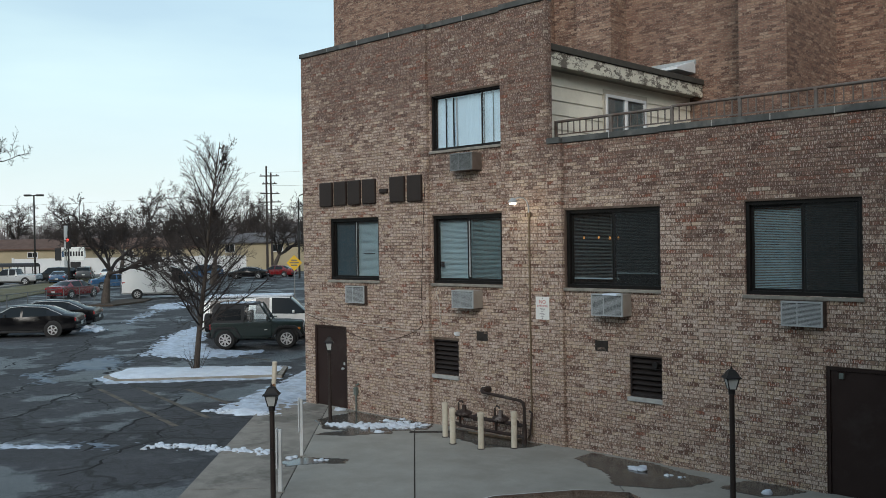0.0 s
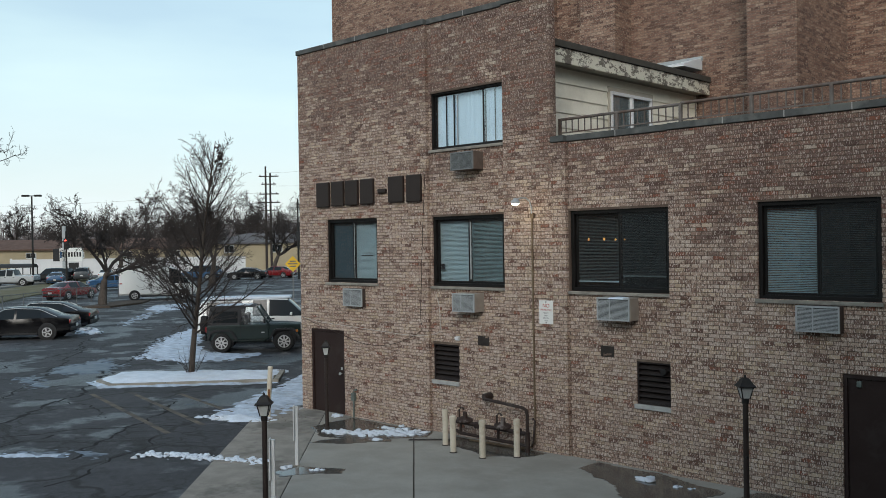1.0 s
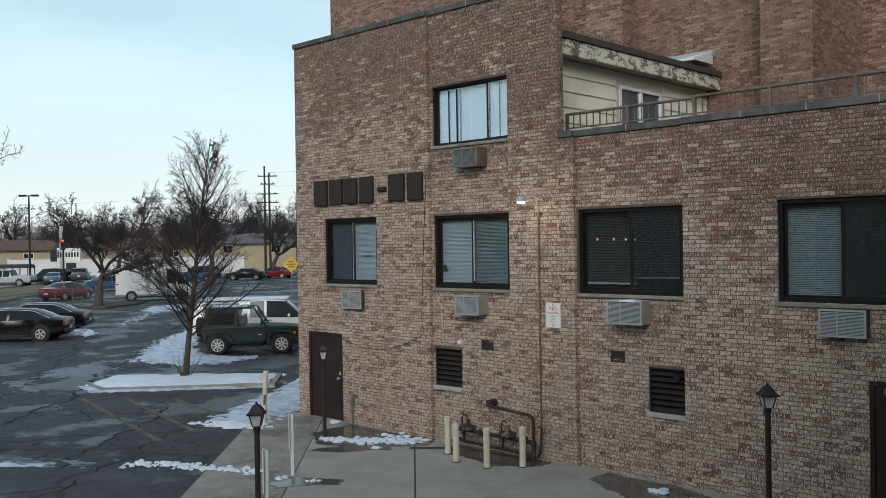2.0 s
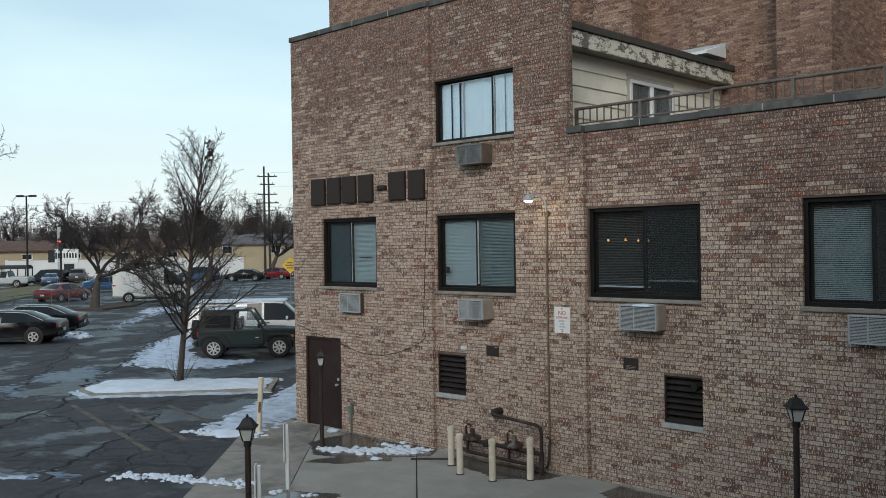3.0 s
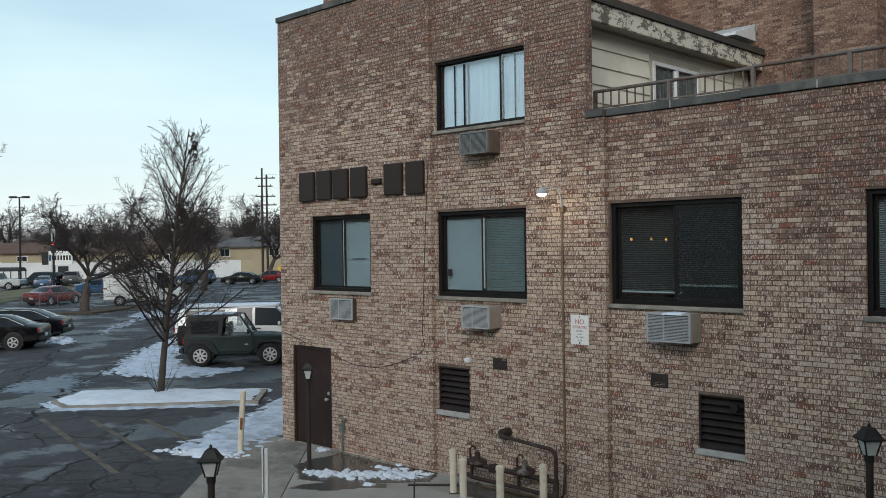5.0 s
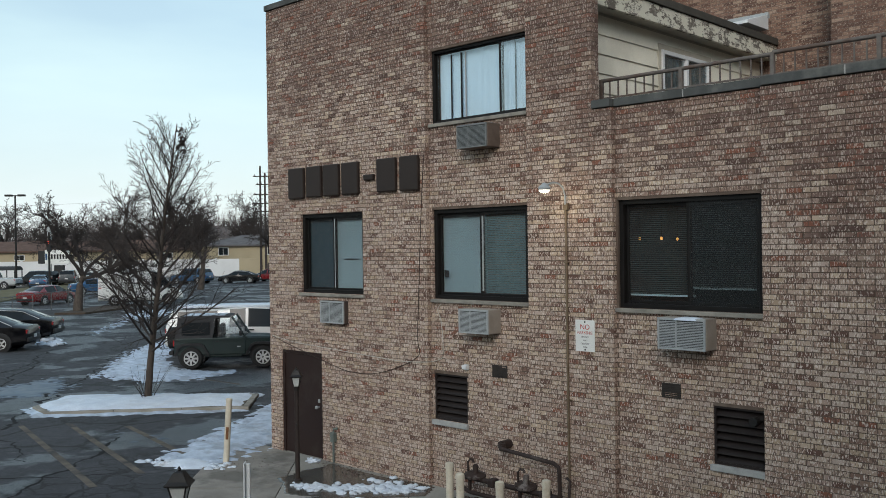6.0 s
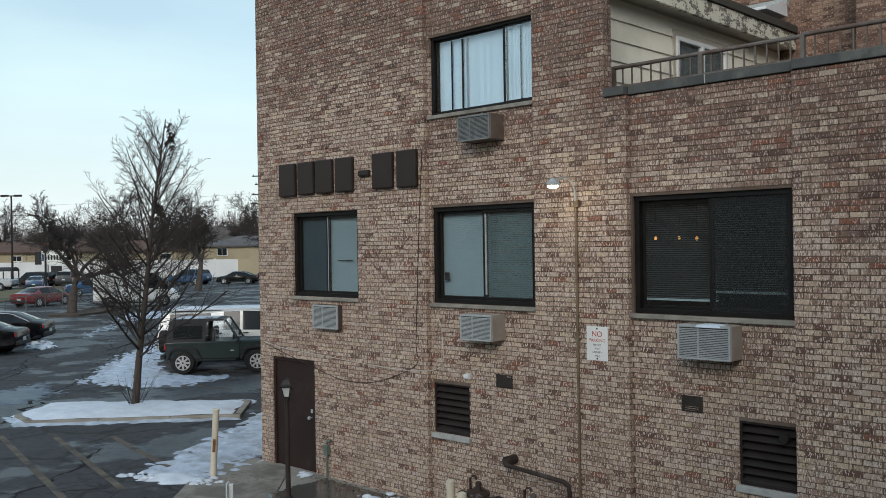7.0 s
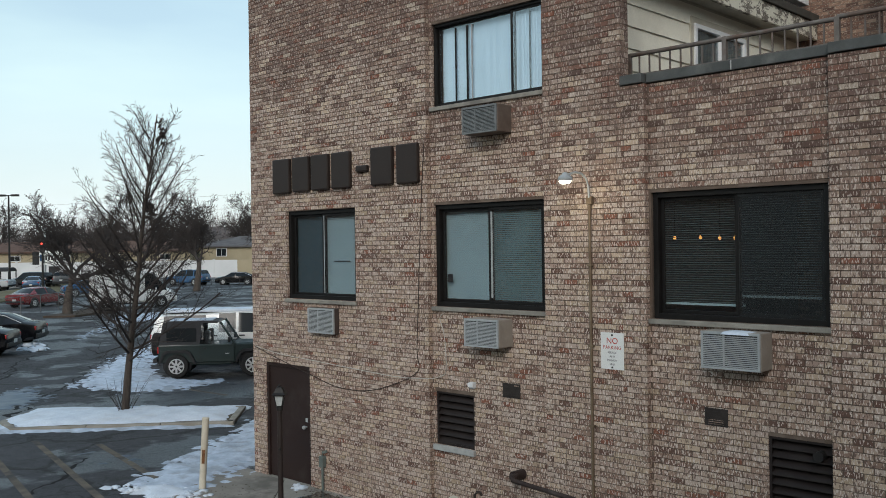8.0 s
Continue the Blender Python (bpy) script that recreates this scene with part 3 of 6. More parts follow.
def slider(name, hole, face, label, left, right, screen="right", lift=(0, 0), split=0.5, rise=(0.021, 0.021), t=0.065, s=0.042):
    """A dark bronze sliding window: outer frame, two sashes, panes, screen, blinds, stone sill."""
    x0, x1, z0, z1 = hole
    w = empty(name, label=label, category="window", kind="structure")
    y = face + 0.05
    part("window_frame", boxes((x0, x0 + t, y, y + 0.12, z0, z1), (x1 - t, x1, y, y + 0.12, z0, z1), (x0 + t, x1 - t, y, y + 0.12, z1 - t, z1), (x0 + t, x1 - t, y, y + 0.12, z0, z0 + t), bevel=0.005), BRONZE, w)
    xm = x0 + split * (x1 - x0)
    for a, b, yy, inside, up, turn in ((x0 + t + 0.004, xm + 0.025, y + 0.065, left, lift[0], rise[0]), (xm - 0.025, x1 - t - 0.004, y + 0.03, right, lift[1], rise[1])):
        sash = part("sash", boxes((a, a + s, yy, yy + 0.03, z0 + t, z1 - t), (b - s, b, yy, yy + 0.03, z0 + t, z1 - t), (a + s, b - s, yy, yy + 0.03, z1 - t - s, z1 - t), (a + s, b - s, yy, yy + 0.03, z0 + t, z0 + t + s), bevel=0.004), BRONZE, w)
        pane = part("pane", boxes((a + s, b - s, yy + 0.012, yy + 0.018, z0 + t + s, z1 - t - s)), GLASS, sash)
        pane.visible_shadow = False
        lo, hi = z0 + t + s - 0.02 + up, z1 - t - 0.01
        if inside == "curtain":
            bm = bmesh.new()
            n = 60
            rows = [[bm.verts.new((a + (b - a) * i / n, yy + 0.09 + 0.006 * math.sin(i * 0.9 + 1.5 * math.sin(i * 0.31)), z)) for i in range(n + 1)] for z in (lo, hi)]
            for i in range(n):
                bm.faces.new((rows[0][i], rows[0][i + 1], rows[1][i + 1], rows[1][i]))
            part("curtain", bm, CURTAIN, w, "pale drawn curtain", smooth=60)
        elif inside == "shade":
            part("shade", boxes((a, b, yy + 0.075, yy + 0.079, lo, hi)), SHADE, w, "drawn grey roller shade")
        elif inside:
            blind(a, b, lo, hi, yy + 0.09, inside, w, rise=turn)
    if screen:
        a, b = (x0 + t, xm - 0.02) if screen == "left" else (xm + 0.03, x1 - t)
        scr = part("insect_screen", boxes((a, b, y + 0.014, y + 0.017, z0 + t, z1 - t)), SCREEN, w, "dark insect screen")
        scr.visible_shadow = False
    part("window_sill", boxes((x0 - 0.03, x1 + 0.03, face - 0.045, y + 0.03, z0 - 0.062, z0 - 0.003), bevel=0.008), SILL, w, "weathered grey stone sill")
    return w


w1 = slider("window_1", WIN["w1"], PROUD, "dark bronze sliding window with a grey shade and pale blind", "shade", BLIND, None, rise=(0.021, 0.027))
part("bar", boxes((-17.12, -16.72, PROUD + 0.135, PROUD + 0.139, 3.80, 3.815)), TRIMDARK, w1, "thin dark stick lying against the blind")
part("weather_strip", boxes((-17.315, -17.300, PROUD + 0.074, PROUD + 0.079, 3.28, 4.56)), ACGRILLE, w1, "pale edge of the sliding sash")
w2 = slider("window_2", WIN["w2"], BAY, "dark bronze sliding window with closed pale blinds", BLIND, DEEPBLIND, None, rise=(0.026, 0.021))
part("latch", boxes((-13.73, -13.712, BAY + 0.07, BAY + 0.09, 3.3, 4.5)), ACGRILLE, w2, "pale sliding track")
slider("window_3", WIN["w3"], BAY, "dark bronze sliding window with dark half-lowered blinds", DARKBLIND, DARKBLIND, "right", (0.09, 0.2), rise=(0.008, 0.008))
slider("window_4", WIN["w4"], PROUD, "dark bronze sliding window with one pale and one dark blind", BLIND, DARKBLIND, "right", rise=(0.014, 0.010))
w5 = slider("window_5", WIN["w5"], BAY, "upper dark bronze sliding window with pale drawn curtains", "curtain", "curtain", None, split=0.72, t=0.04, s=0.026)
for f_, m_ in ((0.19, 0.007), (0.30, 0.011), (0.345, 0.007), (0.86, 0.008)):
    x = WIN["w5"][0] + f_ * (WIN["w5"][1] - WIN["w5"][0])
    part("mullion", boxes((x - m_, x + m_, BAY + 0.105, BAY + 0.125, 6.12, 7.18)), BRONZE if f_ != 0.345 else ACGRILLE, w5)
part("note", boxes((-14.62, -14.52, BAY + 0.128, BAY + 0.131, 3.5, 3.62)), TRIMDARK, w2, "small dark card behind the glass")


def terrace_window():
    w = empty("window_6", label="white vinyl sliding terrace window with pale vertical blinds", category="window", kind="structure")
    y0, y1, z0, z1, x = 17.46, 19.16, 5.62, 7.34, -12.2
    part("window_frame", boxes((x, x + 0.05, y0, y0 + 0.07, z0, z1), (x, x + 0.05, y1 - 0.07, y1, z0, z1), (x, x + 0.05, y0 + 0.07, y1 - 0.07, z1 - 0.07, z1), (x, x + 0.06, 18.26, 18.34, z0, z1 - 0.07), bevel=0.006), VINYL, w)
    part("casing", boxes((x - 0.01, x + 0.02, y0 - 0.08, y0, z0, z1 + 0.1), (x - 0.01, x + 0.02, y1, y1 + 0.08, z0, z1 + 0.1), (x - 0.01, x + 0.02, y0, y1, z1, z1 + 0.1)), TRIM, w)
    for a, b in ((y0 + 0.07, 18.26), (18.34, y1 - 0.07)):
        pane = part("pane", boxes((x + 0.012, x + 0.018, a, b, z0, z1 - 0.07)), GLASS, w)
        pane.visible_shadow = False
    bm = bmesh.new()
    for i in range(19):
        y = y0 + 0.1 + i * 0.082
        box(bm, x - 0.012, x - 0.006, y, y + 0.066, z0, z1 - 0.09)
    part("vertical_blind", bm, DARKBLIND, w, "grey vertical blinds")


terrace_window()


def handle(parent, x, y, z, m):
    part("door_handle", lathe([(0.012, 0), (0.012, 0.03), (0.03, 0.045), (0.034, 0.07), (0.02, 0.09)], 12), m, parent, "worn metal door knob").matrix_local = pose(x, y, z, 90, 0, 0)


def door(name, hole, label, leaves, kind_knob=True):
    x0, x1, z0, z1 = hole
    d = empty(name, label=label, category="door", kind="structure")
    y = PROUD + 0.02
    part("door_frame", boxes((x0, x0 + 0.06, y, y + 0.14, z0, z1), (x1 - 0.06, x1, y, y + 0.14, z0, z1), (x0 + 0.06, x1 - 0.06, y, y + 0.14, z1 - 0.06, z1), bevel=0.005), DOORPAINT, d)
    step = (x1 - x0 - 0.12) / leaves
    for i in range(leaves):
        a = x0 + 0.06 + i * step
        leaf = part("door_leaf", boxes((a + 0.004, a + step - 0.004, y + 0.025, y + 0.07, z0 + 0.03, z1 - 0.065), bevel=0.004), DOORPAINT, d)
        kx = a + step - 0.09
        handle(leaf, kx, y + 0.025, 1.0, ACGRILLE)
        part("lock", boxes((kx - 0.03, kx + 0.03, y + 0.018, y + 0.026, 1.08, 1.15), bevel=0.003), ACGRILLE, leaf, "small steel lock plate")
        for hz in (0.25, 1.0, 1.75):
            part("hinge", boxes((a - 0.006, a + 0.018, y + 0.016, y + 0.03, hz, hz + 0.1), bevel=0.003), DOORPAINT, leaf)
    part("threshold", boxes((x0, x1, y - 0.05, y + 0.12, z0, z0 + 0.025), bevel=0.004), SILL, d)
    return d


door("door_1", DOORS["d1"], "dark brown steel service door, closed", 1)
d2 = door("door_2", DOORS["d2"], "dark brown double steel door, closed", 2)
part("contact_box", boxes((-5.95, -5.88, PROUD + 0.0, PROUD + 0.045, 1.84, 1.93), bevel=0.006), BOXGREEN, d2, "small pale grey box on the door")


def louvre(name, hole, face, label):
    x0, x1, z0, z1 = hole
    v = empty(name, label=label, category="vent", kind="structure")
    y = face + 0.02
    part("vent_frame", boxes((x0, x0 + 0.03, y, y + 0.1, z0, z1), (x1 - 0.03, x1, y, y + 0.1, z0, z1), (x0 + 0.03, x1 - 0.03, y, y + 0.1, z1 - 0.03, z1), (x0 + 0.03, x1 - 0.03, y, y + 0.1, z0, z0 + 0.03)), LOUVRE, v)
    part("backing", boxes((x0, x1, y + 0.14, y + 0.16, z0, z1)), VENT, v)
    n = 7
    step = (z1 - z0 - 0.06) / n
    for i in range(n):
        z = z0 + 0.03 + i * step
        bm = bmesh.new()
        vs = [bm.verts.new(p) for x in (x0 + 0.03, x1 - 0.03) for p in ((x, y + 0.005, z + 0.012), (x, y + 0.005, z), (x, y + 0.1, z + step * 0.85), (x, y + 0.1, z + step * 0.85 + 0.012))]
        for f in ((0, 1, 2, 3), (4, 7, 6, 5), (0, 4, 5, 1), (1, 5, 6, 2), (2, 6, 7, 3), (3, 7, 4, 0)):
            bm.faces.new([vs[j] for j in f])
        part("slat", bm, LOUVRE, v)
    part("vent_sill", boxes((x0 - 0.03, x1 + 0.02, face - 0.05, y + 0.05, z0 - 0.085, z0 - 0.003), bevel=0.01), CAULK, v, "pale weathered stone sill")
    return v


louvre("vent_1", VENTS["v1"], BAY, "dark brown slatted air vent with a stone sill")
v2 = louvre("vent_2", VENTS["v2"], BAY, "dark brown slatted air vent with a stub pipe through it")
part("stub_pipe", tube([(-9.18, BAY + 0.08, 1.78), (-9.18, BAY - 0.06, 1.78)], 0.055, 14), BLACKMETAL, v2)
for x0, x1, z0, z1 in ((-13.48, -13.18, 1.955, 2.15), (-10.48, -10.20, 1.95, 2.15)):
    g = empty("wall_grille", label="small square sooty vent grille in the brickwork", category="grille", group="small wall grilles")
    part("grille_frame", boxes((x0, x0 + 0.018, BAY - 0.012, BAY + 0.02, z0, z1), (x1 - 0.018, x1, BAY - 0.012, BAY + 0.02, z0, z1), (x0 + 0.018, x1 - 0.018, BAY - 0.012, BAY + 0.02, z1 - 0.018, z1), (x0 + 0.018, x1 - 0.018, BAY - 0.012, BAY + 0.02, z0, z0 + 0.018)), VENT, g)
    part("backing", boxes((x0 + 0.018, x1 - 0.018, BAY - 0.002, BAY + 0.004, z0 + 0.018, z1 - 0.018)), VENT, g)
    for i in range(6):
        z = z0 + 0.025 + i * (z1 - z0 - 0.05) / 6
        part("slat", boxes((x0 + 0.018, x1 - 0.018, BAY - 0.011, BAY - 0.003, z, z + 0.014)), VENT, g)


def air_conditioner(x0, x1, z0, z1, face, deep, casing, label, grille=ACGRILLE):
    a = empty("air_conditioner", label=label, category="air conditioner", group="wall air conditioners")
    y = face - deep
    part("casing", boxes((x0, x1, y + 0.03, face + 0.2, z0, z1), bevel=0.012), casing, a)
    part("inner_panel", boxes((x0 + 0.025, x1 - 0.025, y + 0.014, y + 0.029, z0 + 0.025, z1 - 0.025)), ACDARK, a)
    part("grille_frame", boxes((x0 + 0.005, x0 + 0.03, y, y + 0.029, z0, z1), (x1 - 0.03, x1 - 0.005, y, y + 0.029, z0, z1), (x0 + 0.03, x1 - 0.03, y, y + 0.029, z1 - 0.03, z1), (x0 + 0.03, x1 - 0.03, y, y + 0.029, z0, z0 + 0.025), (x0 + 0.38 * (x1 - x0), x0 + 0.41 * (x1 - x0), y + 0.004, y + 0.02, z0 + 0.025, z1 - 0.03), bevel=0.003), grille, a)
    n = 17
    for i in range(n):
        z = z0 + 0.03 + i * (z1 - z0 - 0.065) / n
        part("grille_slat", boxes((x0 + 0.03, x1 - 0.03, y + 0.002, y + 0.013, z, z + 0.011)), grille, a)
    return a


air_conditioner(-17.54, -16.86, 2.63, 3.04, PROUD, 0.12, BROWNAC, "grey grille wall air conditioner with a brown casing")
air_conditioner(-13.92, -13.30, 2.65, 3.03, BAY, 0.31, ACBODY, "grey grille wall air conditioner with a beige casing")
ac3 = air_conditioner(-10.37, -9.68, 2.64, 3.05, BAY, 0.30, ACBODY, "grey grille wall air conditioner with snow on its beige casing")
air_conditioner(-6.79, -6.12, 2.63, 3.03, PROUD, 0.16, BROWNAC, "grey grille wall air conditioner with a dark brown casing")
air_conditioner(-13.90, -13.27, 5.55, 5.92, BAY, 0.32, STAINEDAC, "stained grey wall air conditioner under the upper window", DARKGRILLE)

# address characters, as plain raised bars
for x0, x1, z0, z1 in ((-18.53, -18.06, 4.97, 5.56), (-17.97, -17.53, 4.98, 5.56), (-17.46, -17.02, 4.98, 5.56), (-16.93, -16.48, 4.98, 5.56), (-16.33, -16.07, 5.21, 5.31), (-15.98, -15.50, 4.98, 5.56), (-15.40, -14.95, 4.97, 5.56)):
    ob = link("address_bar", boxes((x0, x1, PROUD - 0.075, PROUD - 0.002, z0, z1), bevel=0.02), DIGIT)
    tagged(ob, "dark brown raised bar mounted on the brick wall", "sign", "address bars")


# ---- ground ----
ob = link("ground", prism([(-900, -600), (600, -600), (600, 900), (-900, 900)], -0.3, 0.0), ASPHALT)
tagged(ob, "worn cracked grey asphalt parking lot", "ground", kind="structure")
D, E_ = Vector((-0.714, 0.70)), Vector((0.70, 0.714))     # along and across the slabs
pavement = empty("pavement", label="poured concrete apron of large slabs along the building", category="pavement", kind="structure")


def slab_piece(s0, s1, d0, d1, material, top):
    g = 0.012
    poly = [tuple(E_ * s + D * d) for s, d in ((s0 + g, d0 + g), (s1 - g, d0 + g), (s1 - g, d1 - g), (s0 + g, d1 - g))]
    poly = clip(poly, 0, 1, PROUD + 0.05)
    if len(poly) > 2:
        part("slab", prism(poly, -0.05, top), material, pavement)


for i in range(-3, 10):
    slab_piece(-4.28, -2.62, i * 2.6, i * 2.6 + 2.6, WALKWAY, 0.022)
slab_piece(-4.28, -2.62, 26.0, 27.4, WALKWAY, 0.022)
for s0, s1 in ((-2.62, -0.48), (-0.48, 2.86), (2.86, 6.2), (6.2, 9.6), (9.6, 13.0)):
    for i in range(-1, 4):
        slab_piece(s0, s1, -4.0 + 8.6 * i, 4.6 + 8.6 * i, CONCRETE, 0.03)
ob = link("joint_dirt", prism(clip([tuple(E_ * s + D * d) for s, d in ((-4.2, -11), (13, -11), (13, 30), (-4.2, 26))], 0, 1, PROUD), -0.04, 0.012), surface("joint_dirt", (0.04, 0.036, 0.03), (0.06, 0.055, 0.045), 6, 0.95, 0.3), pavement)


# ---- snow, puddles, kerb island, markings ----
def patch(name, poly, height, material, label, seed=0, cell=0.11, ragged=0.5, rough=1.0, base=0.0, bite=0.0, category="snow", lumps=0.0):
    """A low mound with a ragged rim: heights on a grid, by the distance from the outline and by noise."""
    xs, ys = [p[0] for p in poly], [p[1] for p in poly]
    edges = list(zip(poly, poly[1:] + poly[:1]))

    def inside(x, y):
        hit, best = False, 1e9
        for (ax, ay), (bx, by) in edges:
            if (ay > y) != (by > y) and x < (bx - ax) * (y - ay) / (by - ay) + ax:
                hit = not hit
            t = max(0, min(1, ((x - ax) * (bx - ax) + (y - ay) * (by - ay)) / ((bx - ax) ** 2 + (by - ay) ** 2 + 1e-9)))
            best = min(best, math.hypot(x - ax - t * (bx - ax), y - ay - t * (by - ay)))
        return best if hit else -best

    def level(x, y):
        d = inside(x, y)
        if d < -ragged:
            return -0.02
        n = noise.fractal((x * 1.1 + seed, y * 1.1, seed * 0.7), 0.9, 2.1, 5)
        m = noise.fractal((x * 4.5 + seed, y * 4.5, 3.0), 0.8, 2.2, 4)
        d += ragged * n - bite * max(0.0, 0.35 + m + 0.5 * n)
        if lumps and d > 0:
            q = noise.voronoi((x / lumps + 0.25 * n, y / lumps, seed))[0][0]
            hh = height * (0.45 + abs(n)) * max(0.0, 1 - (q / 0.72) ** 3) ** 0.6
            return hh * min(1, d / 0.06) * (1 + 0.3 * noise.noise((x * 18, y * 18, 1.0))) if hh > 0.012 else -0.02
        return -0.02 if d < 0 else height * (1 - math.exp(-d / (0.16 + height))) * max(0.25, 1 + rough * (0.55 * m + 0.25 * n)) + 0.006
    x0, y0 = min(xs) - ragged, min(ys) - ragged
    nx, ny = int((max(xs) + ragged - x0) / cell) + 2, int((max(ys) + ragged - y0) / cell) + 2
    h = [[level(x0 + i * cell, y0 + j * cell) for j in range(ny)] for i in range(nx)]
    bm = bmesh.new()
    vs = {}
    def v(i, j):
        if (i, j) not in vs:
            vs[i, j] = bm.verts.new((x0 + i * cell, y0 + j * cell, base + h[i][j]))
        return vs[i, j]
    for i in range(nx - 1):
        for j in range(ny - 1):
            if max(h[i][j], h[i + 1][j], h[i][j + 1], h[i + 1][j + 1]) > 0:
                bm.faces.new((v(i, j), v(i + 1, j), v(i + 1, j + 1), v(i, j + 1)))
    return tagged(link(name, bm, material, smooth=70), label, category, kind="stuff")


# kerbed tree island
KP = [(-27.75, 13.05), (-26.6, 12.87), (-23.40, 16.62), (-24.95, 18.0), (-28.6, 14.25)]
island = empty("kerb_island", label="kerbed planting island with snow on it", category="kerb", kind="structure")
for (ax, ay), (bx, by) in zip(KP, KP[1:] + KP[:1]):
    n = max(1, round(math.hypot(bx - ax, by - ay) / 1.8))
    for i in range(n):
        p, q = Vector((ax + (bx - ax) * i / n, ay + (by - ay) * i / n)), Vector((ax + (bx - ax) * (i + 1) / n, ay + (by - ay) * (i + 1) / n))
        t = (q - p).normalized()
        k = part("kerb_stone", boxes((0.006, (q - p).length - 0.006, 0, 0.16, -0.1, 0.085), bevel=0.02), KERBSTONE, island)
        k.matrix_local = pose(p.x, p.y, 0, 0, 0, math.degrees(math.atan2(t.y, t.x)))
part("soil", prism([(x * 0.97 + 0.03 * -26.7, y * 0.97 + 0.03 * 14.5) for x, y in KP], -0.05, 0.05), surface("frozen_soil", (0.1, 0.085, 0.06), (0.07, 0.06, 0.045), 3, 0.95, 0.5), island)
patch("snow_island", [(-27.9, 13.1), (-26.7, 13.15), (-23.75, 16.62), (-25.15, 18.15), (-29.0, 14.4)], 0.125, SNOW, "fresh snow lying on the kerbed island", 1, 0.1, 0.14, 0.4, 0.025)
patch("snow_kerb_foot", [(-28.0, 12.9), (-26.6, 12.55), (-23.6, 15.9), (-23.3, 16.5), (-23.6, 16.4)], 0.05, SLUSH, "old snow along the foot of the kerb", 2, 0.1, 0.25, 1.0, 0, 0.15)
patch("snow_corner", [(-24.2, 18.3), (-23.2, 16.5), (-21.6, 14.4), (-20.3, 12.2), (-18.5, 12.5), (-18.9, 13.6), (-19.7, 15.0), (-20.4, 17.5)], 0.05, SLUSH, "thin trodden snow at the corner of the building", 3, 0.09, 0.45, 1.0, 0.012, 0.75)
patch("snow_corner_rim", [(-20.3, 12.05), (-19.7, 12.1), (-18.4, 12.7), (-18.5, 13.15), (-19.6, 12.9)], 0.11, SNOW, "lumpy snow around the leaning post", 4, 0.08, 0.25, 1.0, 0.015, 0.2)
patch("snow_by_jeep", [(-32.3, 16.6), (-35.2, 18.7), (-38.9, 21.6), (-42.1, 24.6), (-41.0, 25.0), (-34.4, 20.8), (-32.0, 19.8), (-30.6, 20.1), (-29.9, 20.8), (-29.3, 20.4), (-29.0, 18.7), (-29.6, 17.0)], 0.06, SLUSH, "melting snow patch on the asphalt by the off-roader", 5, 0.1, 0.5, 0.6, 0, 1.05)
patch("slush_sheet", [(-47.2, 23.2), (-53.7, 28.3), (-57.8, 32.3), (-55.0, 31.5), (-48.9, 25.9), (-45.9, 23.2)], 0.015, SLUSH, "thin icy slush across the parking lot", 6, 0.16, 0.9, 0.6, 0, 2.4)
patch("snow_stalls", [(-57.2, 30.2), (-59.8, 33.1), (-59.8, 35.2), (-53.8, 31.6), (-55.2, 29.9)], 0.08, SLUSH, "slushy snow along the far kerb of the lot", 8, 0.2, 0.6, 0.6, 0, 0.5)
patch("snow_ridge_far", [(-20.0, 6.9), (-18.6, 8.1), (-18.7, 8.4), (-20.3, 7.3)], 0.07, SLUSH, "broken ridge of ploughed snow on the asphalt", 10, 0.08, 0.25, 1.0, 0, 0.25)
def snow_clumps(path, n, spread, size, label, seed, base):
    """Crumbled snow: uneven clods strewn along a line."""
    q = random.Random(seed)
    bm = bmesh.new()
    P = [Vector(p) for p in path]
    for k in range(n):
        t = q.random() * (len(P) - 1)
        i = min(int(t), len(P) - 2)
        p = P[i].lerp(P[i + 1], t - i) if len(P) > 1 else P[0]
        r = size * q.uniform(0.3, 1.0) ** 1.3
        x, y = p.x + q.gauss(0, spread), p.y + q.gauss(0, spread)
        vs = bmesh.ops.create_icosphere(bm, subdivisions=2, radius=r)["verts"]
        for v in vs:
            v.co *= 1 + 0.75 * noise.noise(v.co / r * 1.6 + Vector((k * 3.1, 0, 0)))
            v.co = Vector((v.co.x * 1.45 + x, v.co.y * 1.25 + y, max(v.co.z * 0.62 + 0.25 * r, -0.005) + base))
    return tagged(link("snow_clods", bm, SNOW, smooth=80), label, "snow", kind="stuff")


snow_clumps([(-16.45, 12.9), (-15.9, 13.15), (-15.4, 13.5), (-14.8, 14.05)], 240, 0.12, 0.056, "lumpy heap of shovelled snow by the wall", 1, 0.03)
snow_clumps([(-15.9, 13.85), (-15.3, 14.1)], 12, 0.1, 0.06, "scattered clods of snow at the wall foot", 2, 0.03)
snow_clumps([(-17.75, 9.15), (-17.0, 9.65), (-16.3, 9.95), (-15.3, 10.45)], 260, 0.10, 0.048, "broken ridge of ploughed snow at the edge of the walk", 3, 0.01)
snow_clumps([(-20.2, 12.2), (-19.4, 12.5), (-18.5, 12.95)], 70, 0.12, 0.06, "lumpy snow around the leaning post", 4, 0.01)
